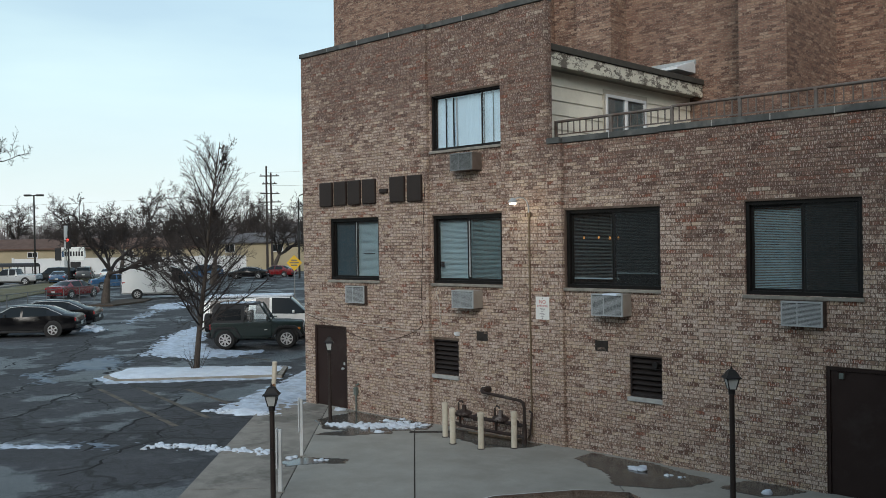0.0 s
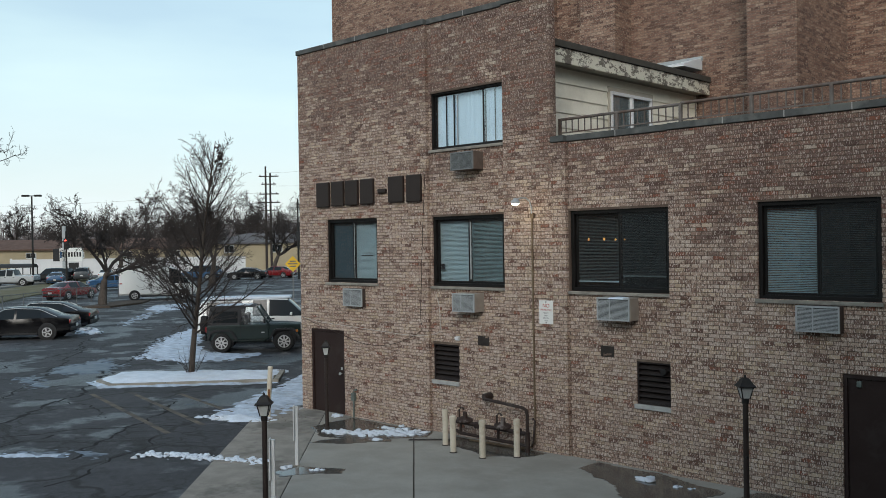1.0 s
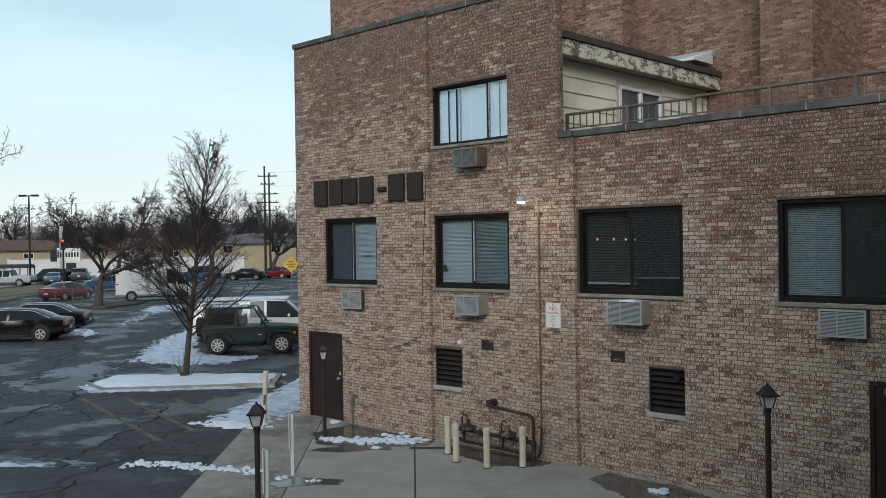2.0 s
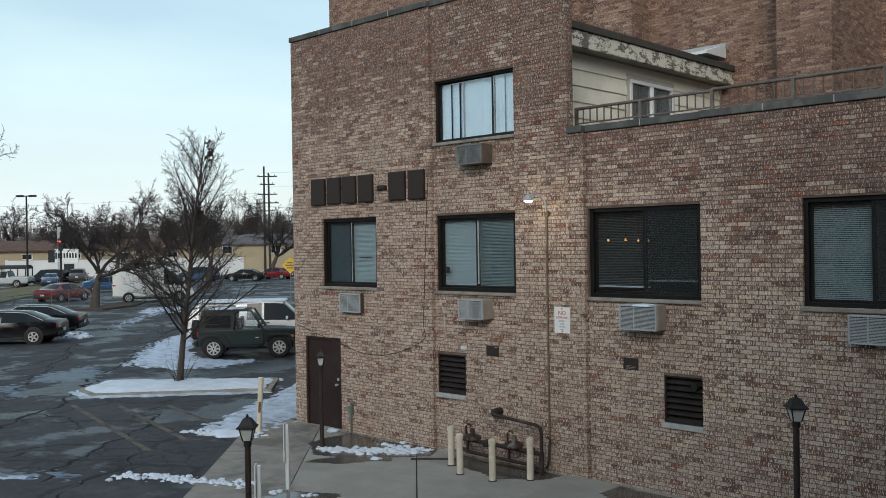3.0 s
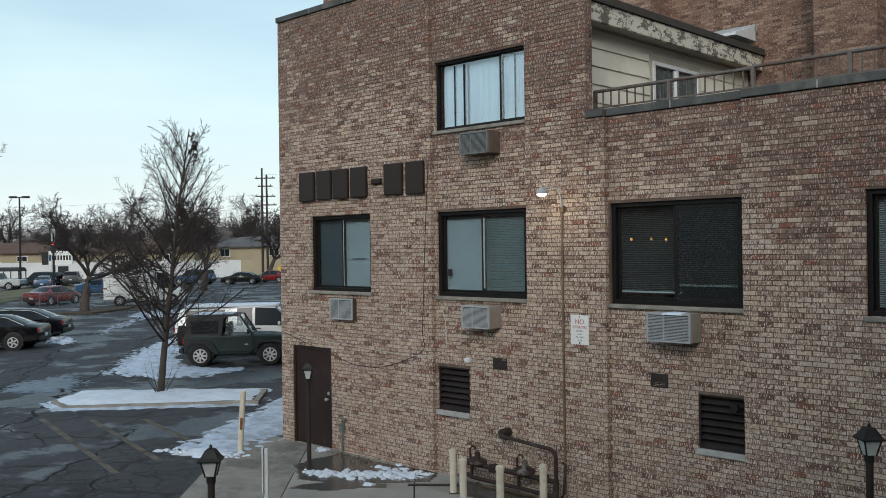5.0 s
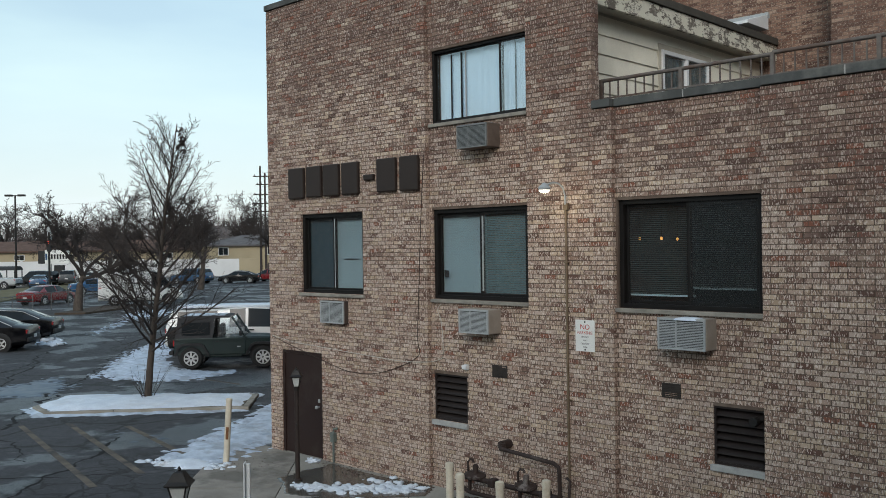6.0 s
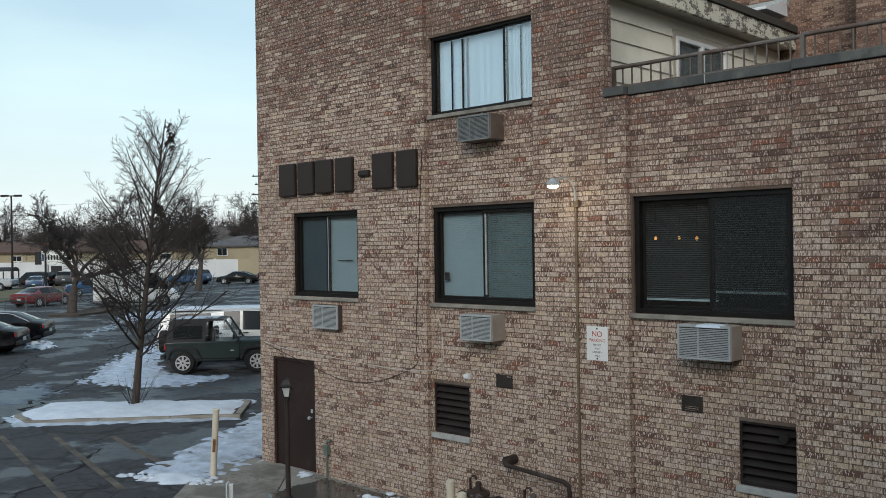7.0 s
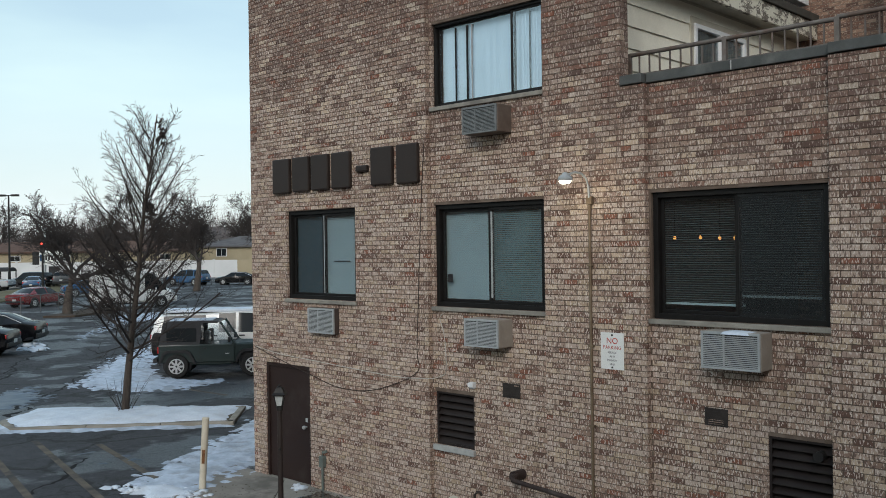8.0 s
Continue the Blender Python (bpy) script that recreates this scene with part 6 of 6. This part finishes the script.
def bare_tree(name, x, y, lines, label, trunk_levels=1):
    v = empty(name, pose(x, y, 0), label, "tree")
    trunk = bmesh.new()
    cv, cf = [], []
    for pts, rad, level in lines:
        if level < trunk_levels:
            ring_tube(trunk, pts, rad, 12)
            continue
        sides = 6 if level == trunk_levels else 4 if level == trunk_levels + 1 else 3
        base = len(cv)
        for i, p in enumerate(pts):
            d = (pts[min(i + 1, len(pts) - 1)] - pts[max(i - 1, 0)]).normalized()
            a = d.cross(Vector((0, 0, 1)) if abs(d.z) < 0.95 else Vector((1, 0, 0))).normalized()
            b = d.cross(a)
            for k in range(sides):
                cv.append(p + rad[i] * (math.cos(6.2832 * k / sides) * a + math.sin(6.2832 * k / sides) * b))
        for i in range(len(pts) - 1):
            for k in range(sides):
                o, q = base + i * sides, (k + 1) % sides
                cf.append((o + k, o + q, o + sides + q, o + sides + k))
    part("trunk", trunk, BARK, v, "grey-brown bark", smooth=60)
    me = bpy.data.meshes.new("crown")
    me.from_pydata([tuple(c) for c in cv], [], cf)
    me.materials.append(TWIG)
    ob = new("crown", me)
    ob.parent = v
    ob["label"] = "bare winter branches and twigs"
    return v


def pear_tree():
    """Oval crown: wide low limbs, steep slim limbs above, a thin leader."""
    q = random.Random(8)
    lines = grow(8, (0, 0, 0), (0.035, 0.03, 1), 7.45, 0.098, [None], (0.0,), 0.05)
    spine = lines[0][0]
    for k in range(50):
        u = k / 49
        h = 0.18 + 0.72 * u ** 1.12
        i = min(int(h * 7), 6)
        p = spine[i].lerp(spine[i + 1], h * 7 - i)
        a = 2.4 * k + q.uniform(-0.5, 0.5)
        tilt = radians(72 - 40 * u + q.uniform(-10, 10))
        ln = (2.85 - 1.75 * u) * q.uniform(0.75, 1.15)
        d = (math.sin(tilt) * math.cos(a), math.sin(tilt) * math.sin(a), math.cos(tilt))
        for pts, rad, level in grow(100 + k, p, d, ln, 0.034 - 0.02 * u, [None, (9, 0.44, 36, 0.14), (5, 0.46, 38, 0.12), (3, 0.5, 36, 0.2)], (0.075 - 0.03 * u, 0.04, 0.01), 0.09, 0.45, 0.0042):
            lines.append((pts, rad, level + 1))
    v = bare_tree("tree", -26.6, 15.6, lines, "bare upright young tree standing in the snowy island")
    bm = bmesh.new()
    rng = random.Random(3)
    home = min((p for pts, rad, level in lines for p in pts), key=lambda p: (p - Vector((0.74, 0.71, 6.9))).length)
    for k in range(20):
        c = home + Vector((rng.gauss(0, 0.05), rng.gauss(0, 0.05), rng.gauss(0, 0.13)))
        ring_tube(bm, [c - Vector((0.08, 0.02, 0.05)), c, c + Vector((rng.uniform(-0.1, 0.1), 0.05, rng.uniform(-0.1, 0.1)))], [0.01, 0.038, 0.008], 5)
    home = spine[4].lerp(spine[5], 0.8) + Vector((0.1, 0.1, 0))
    for k in range(24):
        c = home + Vector((rng.gauss(0, 0.06), rng.gauss(0, 0.06), rng.gauss(0, 0.17)))
        ring_tube(bm, [c - Vector((0.07, 0.03, 0.04)), c, c + Vector((rng.uniform(-0.1, 0.1), 0.05, rng.uniform(-0.1, 0.1)))], [0.01, 0.045, 0.008], 5)
    tagged(part("dead_leaves", bm, TWIG, v, "dark clump of dead leaves in the twigs"), kind="stuff")
    bm = bmesh.new()
    for k in range(26):
        a, b = rng.uniform(0, 6.28), rng.uniform(0.1, 0.5)
        h = rng.uniform(0.4, 1.1)
        ring_tube(bm, [(0.35 * b * math.cos(a), 0.35 * b * math.sin(a), 0.05), (b * math.cos(a), b * math.sin(a), h * 0.6), (1.5 * b * math.cos(a + 0.2), 1.5 * b * math.sin(a + 0.2), h)], [0.006, 0.005, 0.002], 3)
    tagged(link("shrub_stems", bm, TWIG), "dry brown shoots around the foot of the tree", "shrub", kind="stuff").location = (-26.6, 15.6, 0.05)


def spreading_tree(x, y, seed, tall, label, name="tree"):
    s = tall / 8.4
    lines = grow(seed, (0, 0, 0), (0.03, 0.02, 1), 2.1 * s, 0.30 * s, [None, (5, 3.0, 52, 0.88), (9, 0.55, 44, 0.18), (8, 0.5, 44, 0.12), (6, 0.5, 42, 0.1), (3, 0.55, 42, 0.2)], (0.0, 0.05, 0.05, 0.03, 0.02), 0.23, 0.66, 0.014)
    k = tall / max(p.z for pts, rad, level in lines for p in pts)
    lines = [([Vector((p.x, p.y, p.z * k)) for p in pts], rad, level) for pts, rad, level in lines]
    return bare_tree(name, x, y, lines, label)


pear_tree()
TREE_A = spreading_tree(-62.4, 30.0, 12, 9.3, "bare wide-spreading tree by the street fence")
TREE_B = spreading_tree(-84.5, 52.5, 21, 10.4, "bare spreading tree on a far lot island")
spreading_tree(*far(-34.2, 60), 33, 15.0, "bare spreading tree beside the lot")
spreading_tree(-104.0, 74.5, 40, 11.5, "bare tree beside the far building")

# ---- far side of the street ----
def strip(name, pts, z, material, label, category):
    return tagged(link(name, prism(pts, -0.05, z), material), label, category, kind="structure")


for k, (l, d, s, a) in enumerate(((-84, 150, 1.3, 20), (-72, 128, 1.05, 80), (-60, 150, 1.25, 140), (-52, 170, 1.4, 200), (-44, 146, 1.15, 260), (-30, 172, 1.5, 30), (-95, 170, 1.5, 170), (-66, 190, 1.6, 300), (-40, 195, 1.6, 10), (-78, 134, 1.1, 45), (-48, 136, 1.1, 15), (-88, 190, 1.7, 60), (-53, 205, 1.8, 110), (-25, 200, 1.7, 170))):
    px, py = far(l, d)
    t = copy_thing(TREE_A if k % 2 else TREE_B, pose(px, py, 0, 0, 0, a) @ Matrix.Scale(s, 4))
    tagged(t, "bare tree in the row beyond the street", "tree", "street trees")

GRASS = surface("winter_grass", (0.14, 0.12, 0.065), (0.1, 0.09, 0.05), 0.8, 0.95, 0.6, stain=(0.2, 0.19, 0.16), amount=0.5)
strip("verge", [(-56, 9), (-73.1, 26.8), (-81.6, 32.8), (-96.9, 45.7), (-112, 58), (-122, 66), (-124.5, 62), (-110.2, 47.0), (-96.6, 35.5), (-80, 21), (-66, 6)], 0.1, GRASS, "dry winter grass verge along the street", "grass")
strip("sidewalk", [(-69, 4), (-82, 19.4), (-97.2, 34.2), (-110.8, 46.0), (-124, 59), (-125, 57.5), (-111.6, 44.7), (-98, 33), (-83, 18), (-70, 3)], 0.12, WALKWAY, "pale sidewalk beyond the verge", "sidewalk")
strip("island_far", [(-60.5, 29.6), (-61.8, 28.2), (-66.0, 33.0), (-65, 35.0), (-62.5, 33)], 0.12, surface("mulch", (0.06, 0.045, 0.035), (0.085, 0.065, 0.05), 3, 0.95, 0.6), "mulched kerb island at the lot corner", "island")

fn = empty("chain_fence", label="low grey chain-link fence along the street", category="fence")
FA, FB = Vector((-50.5, 12.3)), Vector((-73.9, 38.0))
FL = (FB - FA).length
ft = (FB - FA).normalized()
FENCE = surface("galvanised_fence", (0.2, 0.2, 0.2), (0.14, 0.14, 0.14), 5, 0.6, 0.0, metal=0.4)
n = int(FL / 2.6)
for i in range(n + 1):
    p = FA + ft * (FL * i / n)
    part("fence_post", tube([(p.x, p.y, 0), (p.x, p.y, 1.25)], 0.035, 8), FENCE, fn)
part("top_rail", tube([(FA.x, FA.y, 1.22), (FB.x, FB.y, 1.22)], 0.022, 6), FENCE, fn)
bm = bmesh.new()
for i in range(int(FL / 0.22)):
    for s in (1.1, -1.1):
        a, b = FA + ft * (0.22 * i), FA + ft * min(FL, max(0, 0.22 * i + s))
        ring_tube(bm, [(a.x, a.y, 0.05), (b.x, b.y, 1.2)], 0.0035, 3, False)
tagged(part("wire_mesh", bm, FENCE, fn, "thin wire mesh"), kind="stuff")

TAN = surface("tan_stucco", (0.40, 0.335, 0.225), (0.34, 0.285, 0.19), 0.3, 0.9, 0.1, stain=(0.36, 0.3, 0.2))
WHITEWALL = surface("white_wall", (0.66, 0.66, 0.66), (0.58, 0.58, 0.58), 0.3, 0.85, 0.1, stain=(0.5, 0.5, 0.5))
BROWNROOF = surface("brown_shingles", (0.13, 0.08, 0.06), (0.1, 0.062, 0.05), 0.8, 0.9, 0.3)
GREYROOF = surface("grey_shingles", (0.13, 0.12, 0.12), (0.1, 0.095, 0.095), 0.8, 0.9, 0.3)


def far_building(l, d, wide, deep, eave, ridge, wall_m, roof_m, label, n_win, win_z=(1.2, 2.4), turn=0.0):
    b = empty("far_building", label=label, category="building", group="buildings across the street")
    part("wall", boxes((0, wide, 0, deep, 0, eave)), wall_m, b)
    bm = bmesh.new()
    e = 0.6
    vs = [bm.verts.new(p) for p in ((-e, -e, eave), (wide + e, -e, eave), (wide + e, deep + e, eave), (-e, deep + e, eave), (deep / 2, deep / 2, ridge), (wide - deep / 2, deep / 2, ridge), (-e, -e, eave - 0.25), (wide + e, -e, eave - 0.25), (wide + e, deep + e, eave - 0.25), (-e, deep + e, eave - 0.25))]
    for f in ((0, 1, 5, 4), (1, 2, 5), (2, 3, 4, 5), (3, 0, 4), (6, 7, 1, 0), (7, 8, 2, 1), (8, 9, 3, 2), (9, 6, 0, 3), (9, 8, 7, 6)):
        bm.faces.new([vs[i] for i in f])
    part("roof", bm, roof_m, b)
    for i in range(n_win):
        x = wide * (i + 0.5) / n_win
        w = part("window", boxes((x - 0.9, x + 0.9, -0.06, 0.05, win_z[0], win_z[1]), bevel=0.01), VINYL, b)
        for k in range(2):
            part("pane", boxes((x - 0.8 + 0.82 * k, x - 0.04 + 0.82 * k, -0.09, -0.07, win_z[0] + 0.1, win_z[1] - 0.1)), TINT, w)
    px, py = far(l, d)
    b.matrix_world = pose(px, py, 0, 0, 0, FARTURN + turn)


far_building(-100, 158, 58, 12, 4.1, 5.8, TAN, BROWNROOF, "long low tan building with a brown hipped roof", 7, (2.5, 3.5))
far_building(-42, 162, 34, 12, 4.7, 6.4, TAN, GREYROOF, "tan two-storey building with white windows", 4, (2.9, 4.3))
far_building(-72, 235, 60, 14, 7.0, 10.0, WHITEWALL, GREYROOF, "pale low building in the distance", 10, (3.0, 5.0))
wf = empty("white_wall", label="long white boundary wall beyond the street", category="wall")
for i in range(14):
    px, py = far(-66 + i * 3.6, 140)
    q = part("panel", boxes((0.02, 3.58, 0, 0.18, 0, 2.55), bevel=0.01), WHITEWALL if i < 10 else TAN, wf)
    q.matrix_world = pose(px, py, 0, 0, 0, FARTURN)
    q = part("pier", boxes((-0.14, 0.14, -0.05, 0.23, 0, 2.7), bevel=0.01), WHITEWALL if i < 10 else TAN, wf)
    q.matrix_world = pose(px, py, 0, 0, 0, FARTURN)

px, py = far(-47.9, 118)
fs = empty("pylon_sign", label="white and blue roadside sign board on a dark pedestal", category="sign")
part("pedestal", boxes((-0.2, 1.0, -0.2, 0.2, 0, 2.3), bevel=0.03), TRIMBLACK, fs)
part("pole", boxes((-1.0, -0.6, -0.15, 0.15, 0, 7.0), bevel=0.03), ACGRILLE, fs)
part("board", boxes((-1.35, 1.6, -0.15, 0.15, 2.5, 4.2), bevel=0.03), SIGNWHITE, fs)
part("side_panel", boxes((-2.2, -1.4, -0.12, 0.12, 2.5, 4.1), bevel=0.02), TRIMBLACK, fs)
for i in range(7):
    part("logo_bar", boxes((-0.95 + i * 0.36, -0.95 + i * 0.36 + 0.22, -0.17, -0.152, 3.05, 3.65)), TRIMBLACK, fs)
part("logo_mark", boxes((-1.28, -1.03, -0.17, -0.152, 2.95, 3.75)), PAINTS["blue"], fs)
fs.matrix_world = pose(px, py, 0, 0, 0, FARTURN)

px, py = far(-10.1, 62)
ys = empty("warning_sign", label="yellow diamond warning sign on a thin post", category="sign")
YEL = surface("yellow_sign_face", (0.75, 0.46, 0.03), (0.66, 0.4, 0.03), 3, 0.5, 0.0)
part("post", boxes((-0.03, 0.03, 0.01, 0.05, 0, 2.9)), FENCE, ys)
q = part("plate", boxes((-0.38, 0.38, -0.01, 0.005, -0.38, 0.38), bevel=0.003), YEL, ys)
q.matrix_local = pose(0, 0, 2.82, 0, 45, 0)
for z, w in ((3.0, 0.2), (2.83, 0.32), (2.66, 0.22)):
    part("text_bar", boxes((-w, w, -0.018, -0.012, z - 0.04, z + 0.04)), SIGNBLACK, ys)
ys.matrix_world = pose(px, py, 0, 0, 0, FARTURN)

px, py = far(-49.6, 111)
sl = empty("street_lamp", label="tall dark lot lamp with two flat heads", category="street lamp", group="street lamps")
part("pole", tube([(0, 0, 0), (0, 0, 10.6)], [0.13, 0.09], 10), BLACKMETAL, sl)
for s in (-1, 1):
    part("head", boxes((s * 0.35, s * 1.15, -0.25, 0.25, 10.45, 10.68), bevel=0.04), BLACKMETAL, sl)
part("crossbar", boxes((-0.4, 0.4, -0.04, 0.04, 10.5, 10.6)), BLACKMETAL, sl)
sl.matrix_world = pose(px, py, 0, 0, 0, FARTURN)
px, py = far(-17.3, 110)
sl = empty("street_lamp", label="tall dark street lamp with one short arm", category="street lamp", group="street lamps")
part("pole", tube([(0, 0, 0), (0, 0, 5.0), (0, 0, 9.6), (0.15, 0, 10.0), (0.6, 0, 10.15)], [0.13, 0.11, 0.07, 0.06, 0.05], 10), BLACKMETAL, sl)
part("head", boxes((0.5, 1.0, -0.14, 0.14, 10.08, 10.22), bevel=0.04), BLACKMETAL, sl)
part("signal_box", boxes((-0.2, 0.2, -0.2, 0.2, 4.6, 5.7), bevel=0.04), TRIMBLACK, sl)
sl.matrix_world = pose(px, py, 0, 0, 0, FARTURN)

px, py = far(-26.6, 140)
up = empty("utility_pole", label="twin wooden utility pole with several cross-arms", category="utility pole")
for x in (-0.3, 0.45):
    part("pole", tube([(x, 0, 0), (x * 0.9, 0, 16.2 if x < 0 else 15.2)], [0.2, 0.13], 8), TWIG, up)
for z, a in ((14.6, -1.3), (13.4, -0.9), (11.9, -1.3), (10.6, -1.5), (9.4, -0.9)):
    part("cross_arm", boxes((a, -a + 0.4, -0.08, 0.08, z, z + 0.16)), TWIG, up)
    for k in range(4):
        part("insulator", lathe([(0.05, z + 0.16), (0.08, z + 0.24), (0.05, z + 0.36)], 6, (a + 0.2 + k * (-2 * a) / 3.2, 0, 0)), FENCE, up)
up.matrix_world = pose(px, py, 0, 0, 0, FARTURN)
for k, (z, dz) in enumerate(((15.2, 1.0), (13.2, 0.6), (10.2, -0.5))):
    a, b = far(-26.6, 140), far(-10, 132)
    cable("overhead_wire", [(a[0], a[1], z), ((a[0] + b[0]) / 2, (a[1] + b[1]) / 2, z - 0.5 + dz / 2), (b[0], b[1], z + dz)], 0.012, CABLE, "thin overhead wire from the utility pole")
    b = far(-110, 150)
    cable("overhead_wire", [(a[0], a[1], z - 3), ((a[0] + b[0]) / 2, (a[1] + b[1]) / 2, z - 4.2), (b[0], b[1], z - 3)], 0.012, CABLE, "thin overhead wire along the street")
px, py = far(-41.0, 100)
ts = empty("traffic_signal", label="dark traffic signal on a pole with a red light", category="traffic signal")
part("pole", tube([(0, 0, 0), (0, 0, 6.0)], [0.12, 0.09], 8), BLACKMETAL, ts)
part("signal_box", boxes((-0.2, 0.2, -0.2, 0.2, 4.0, 5.2), bevel=0.04), TRIMBLACK, ts)
part("red_light", lathe([(0.14, 0), (0.12, 0.03)], 12), glow_material("red_signal", (1.0, 0.06, 0.04), 3.0), ts).matrix_local = pose(0, -0.2, 4.95, 90, 0, 0)
ts.matrix_world = pose(px, py, 0, 0, 0, FARTURN)

px, py = far(-56.5, 117)
bs = empty("bus_shelter", label="bus shelter with a dark barrel roof", category="shelter")
bm = bmesh.new()
rows = [[bm.verts.new((x, 1.0 - 1.0 * math.cos(a), 1.75 + 0.5 * math.sin(a))) for a in [math.pi * k / 8 for k in range(9)]] for x in (-4.5, 4.0)]
for k in range(8):
    bm.faces.new((rows[0][k], rows[0][k + 1], rows[1][k + 1], rows[1][k]))
bm.faces.new(rows[0])
bm.faces.new(rows[1][::-1])
part("roof", bm, TRIMBLACK, bs)
for x in (-4.4, -2.2, 0, 2.0, 3.9):
    part("post", boxes((x - 0.05, x + 0.05, -0.05, 0.05, 0, 1.8)), TRIMBLACK, bs)
    part("panel", boxes((x - 0.05, x + 0.05, 1.9, 2.0, 0, 1.8)), TRIMBLACK, bs)
bs.matrix_world = pose(px, py, 0, 0, 0, FARTURN)
px, py = far(-47.5, 104)
cb = link("concrete_block", boxes((-0.7, 0.7, -0.4, 0.4, 0, 1.2), bevel=0.05), KERBSTONE)
cb.matrix_world = pose(px, py, 0.05, 0, 0, FARTURN)
tagged(cb, "pale concrete block at the edge of the far lot", "block")

# distant bare woods along the horizon
rng = random.Random(77)
wv, wf_ = [], []
for k in range(36000):
    l, d = rng.uniform(-190, 30), rng.uniform(215, 330)
    h = (0.55 + 0.45 * noise.noise((l * 0.03, d * 0.02, 0.0))) * rng.uniform(0.3, 1.0) * 19
    px, py = far(l, d)
    a = rng.uniform(-0.5, 0.5)
    w, top = rng.uniform(0.03, 0.08), h + 2
    o = len(wv)
    sx = a * h * 0.5
    z0 = h * rng.uniform(0, 0.6)
    wv += [(px - w, py - w, z0), (px + w, py + w, z0), (px + RIGHT.x * sx, py + RIGHT.y * sx, top), (px - w, py + w, z0)]
    wf_ += [(o, o + 1, o + 2), (o + 1, o + 3, o + 2), (o + 3, o, o + 2)]
me = bpy.data.meshes.new("far_woods")
me.from_pydata(wv, [], wf_)
me.materials.append(surface("far_twigs", (0.14, 0.12, 0.12), (0.19, 0.17, 0.165), 0.2, 0.95, 0.0))
tagged(new("far_woods", me), "grey-brown bare woods along the horizon", "woods", kind="stuff")


# ---- bricks of the south wall, last ----
COURSE, STEP, JOINT = 0.0677, 0.2032, 0.0098
solo, rest_v, rest_f, starts = [], [], [], set()
rb = random.Random(7)
for x0, x1, face, top in STRETCHES:
    x1 = min(x1, -2.2)
    for k in range(int((top + 0.06) / COURSE)):
        z0 = k * COURSE
        z1 = min(z0 + COURSE - JOINT, top - 0.004)
        spans = [(x0, x1)]
        for h in HOLES:
            if h[2] < z1 - 0.012 and h[3] > z0 + 0.012:
                spans = [s for a, b in spans for s in ((a, min(b, h[0])), (max(a, h[1]), b)) if s[1] - s[0] > 0.03]
        for a, b in spans:
            n0 = math.floor((a - XL) / STEP)
            x = XL + n0 * STEP - (STEP / 2 if k % 2 else 0.0)
            while x < b:
                c, d = max(x, a), min(x + STEP - JOINT, b)
                x += STEP
                if d - c < 0.02:
                    continue
                edge = c - a < 0.004 or b - d < 0.015
                y = face + rb.uniform(-0.003, 0.0015)
                back = face + (0.10 if edge else 0.012)
                c2, d2_ = (a - 0.002 if c - a < 0.004 else c + rb.uniform(-0.001, 0.001)), (b + 0.002 if b - d < 0.015 else d + rb.uniform(-0.001, 0.001))
                za, zb = z0 + rb.uniform(-0.0012, 0.0012), z1 + rb.uniform(-0.0012, 0.0012)
                if face == PROUD and c > XR + 0.05 and d < -7.62 and 1.62 < z0 < 4.66 and len(solo) < 300:
                    solo.append((c2, d2_, y, za, zb))
                    continue
                o, q = len(rest_v), 0.003
                rest_v += [(c2, back, za), (d2_, back, za), (d2_, back, zb), (c2, back, zb), (c2, y + q, za), (d2_, y + q, za), (d2_, y + q, zb), (c2, y + q, zb), (c2 + q, y, za + q), (d2_ - q, y, za + q), (d2_ - q, y, zb - q), (c2 + q, y, zb - q)]
                starts.add(len(rest_f))
                rest_f += [(o + 8, o + 9, o + 10, o + 11)]
                for i in range(4):
                    j = (i + 1) % 4
                    rest_f += [(o + i, o + j, o + 4 + j, o + 4 + i), (o + 4 + i, o + 4 + j, o + 8 + j, o + 8 + i)]
for k in range(int(LOW / COURSE) + 1, int((TOP + 0.06) / COURSE)):
    z0, z1 = k * COURSE, min(k * COURSE + COURSE - JOINT, TOP - 0.004)
    o = len(rest_v)
    xa, xb, ya, yb = XU - 0.02, XU + rb.uniform(0.004, 0.007), PROUD + 0.103, 14.538
    rest_v += [(x, y, z) for x in (xa, xb) for y in (ya, yb) for z in (z0, z1)]
    starts.add(len(rest_f))
    rest_f += [(o + 4, o + 6, o + 7, o + 5), (o, o + 4, o + 5, o + 1), (o + 2, o + 3, o + 7, o + 6), (o + 1, o + 5, o + 7, o + 3), (o, o + 2, o + 6, o + 4)]
me = bpy.data.meshes.new("brickwork")
me.from_pydata(rest_v, [], rest_f)
me.materials.append(BRICK)
tone, here = me.attributes.new("tone", "FLOAT", "FACE"), 0.0
for i in range(len(rest_f)):
    if i in starts:
        here = rb.random()
    tone.data[i].value = here
ob = new("brickwork", me)
ob.parent = wall_south
tagged(ob, "tumbled tan, brown and dark red bricks", kind="stuff")
shared = {}
for c, d, y, za, zb in solo:
    key = round(d - c, 2)
    if key not in shared:
        bm = box(bmesh.new(), -key / 2 + 0.001, key / 2 - 0.001, 0, 0.02, 0, COURSE - JOINT, bevel=0.0)
        m2 = bpy.data.meshes.new("brick")
        bmesh.ops.bevel(bm, geom=[e for e in bm.edges if all(v.co.y < 0.01 for v in e.verts)], offset=0.003, segments=1, affect="EDGES")
        bmesh.ops.recalc_face_normals(bm, faces=bm.faces)
        bm.to_mesh(m2)
        bm.free()
        m2.materials.append(BRICK)
        shared[key] = m2
    ob = new("brick", shared[key])
    ob.location = ((c + d) / 2, y, za)
    ob.parent = wall_south
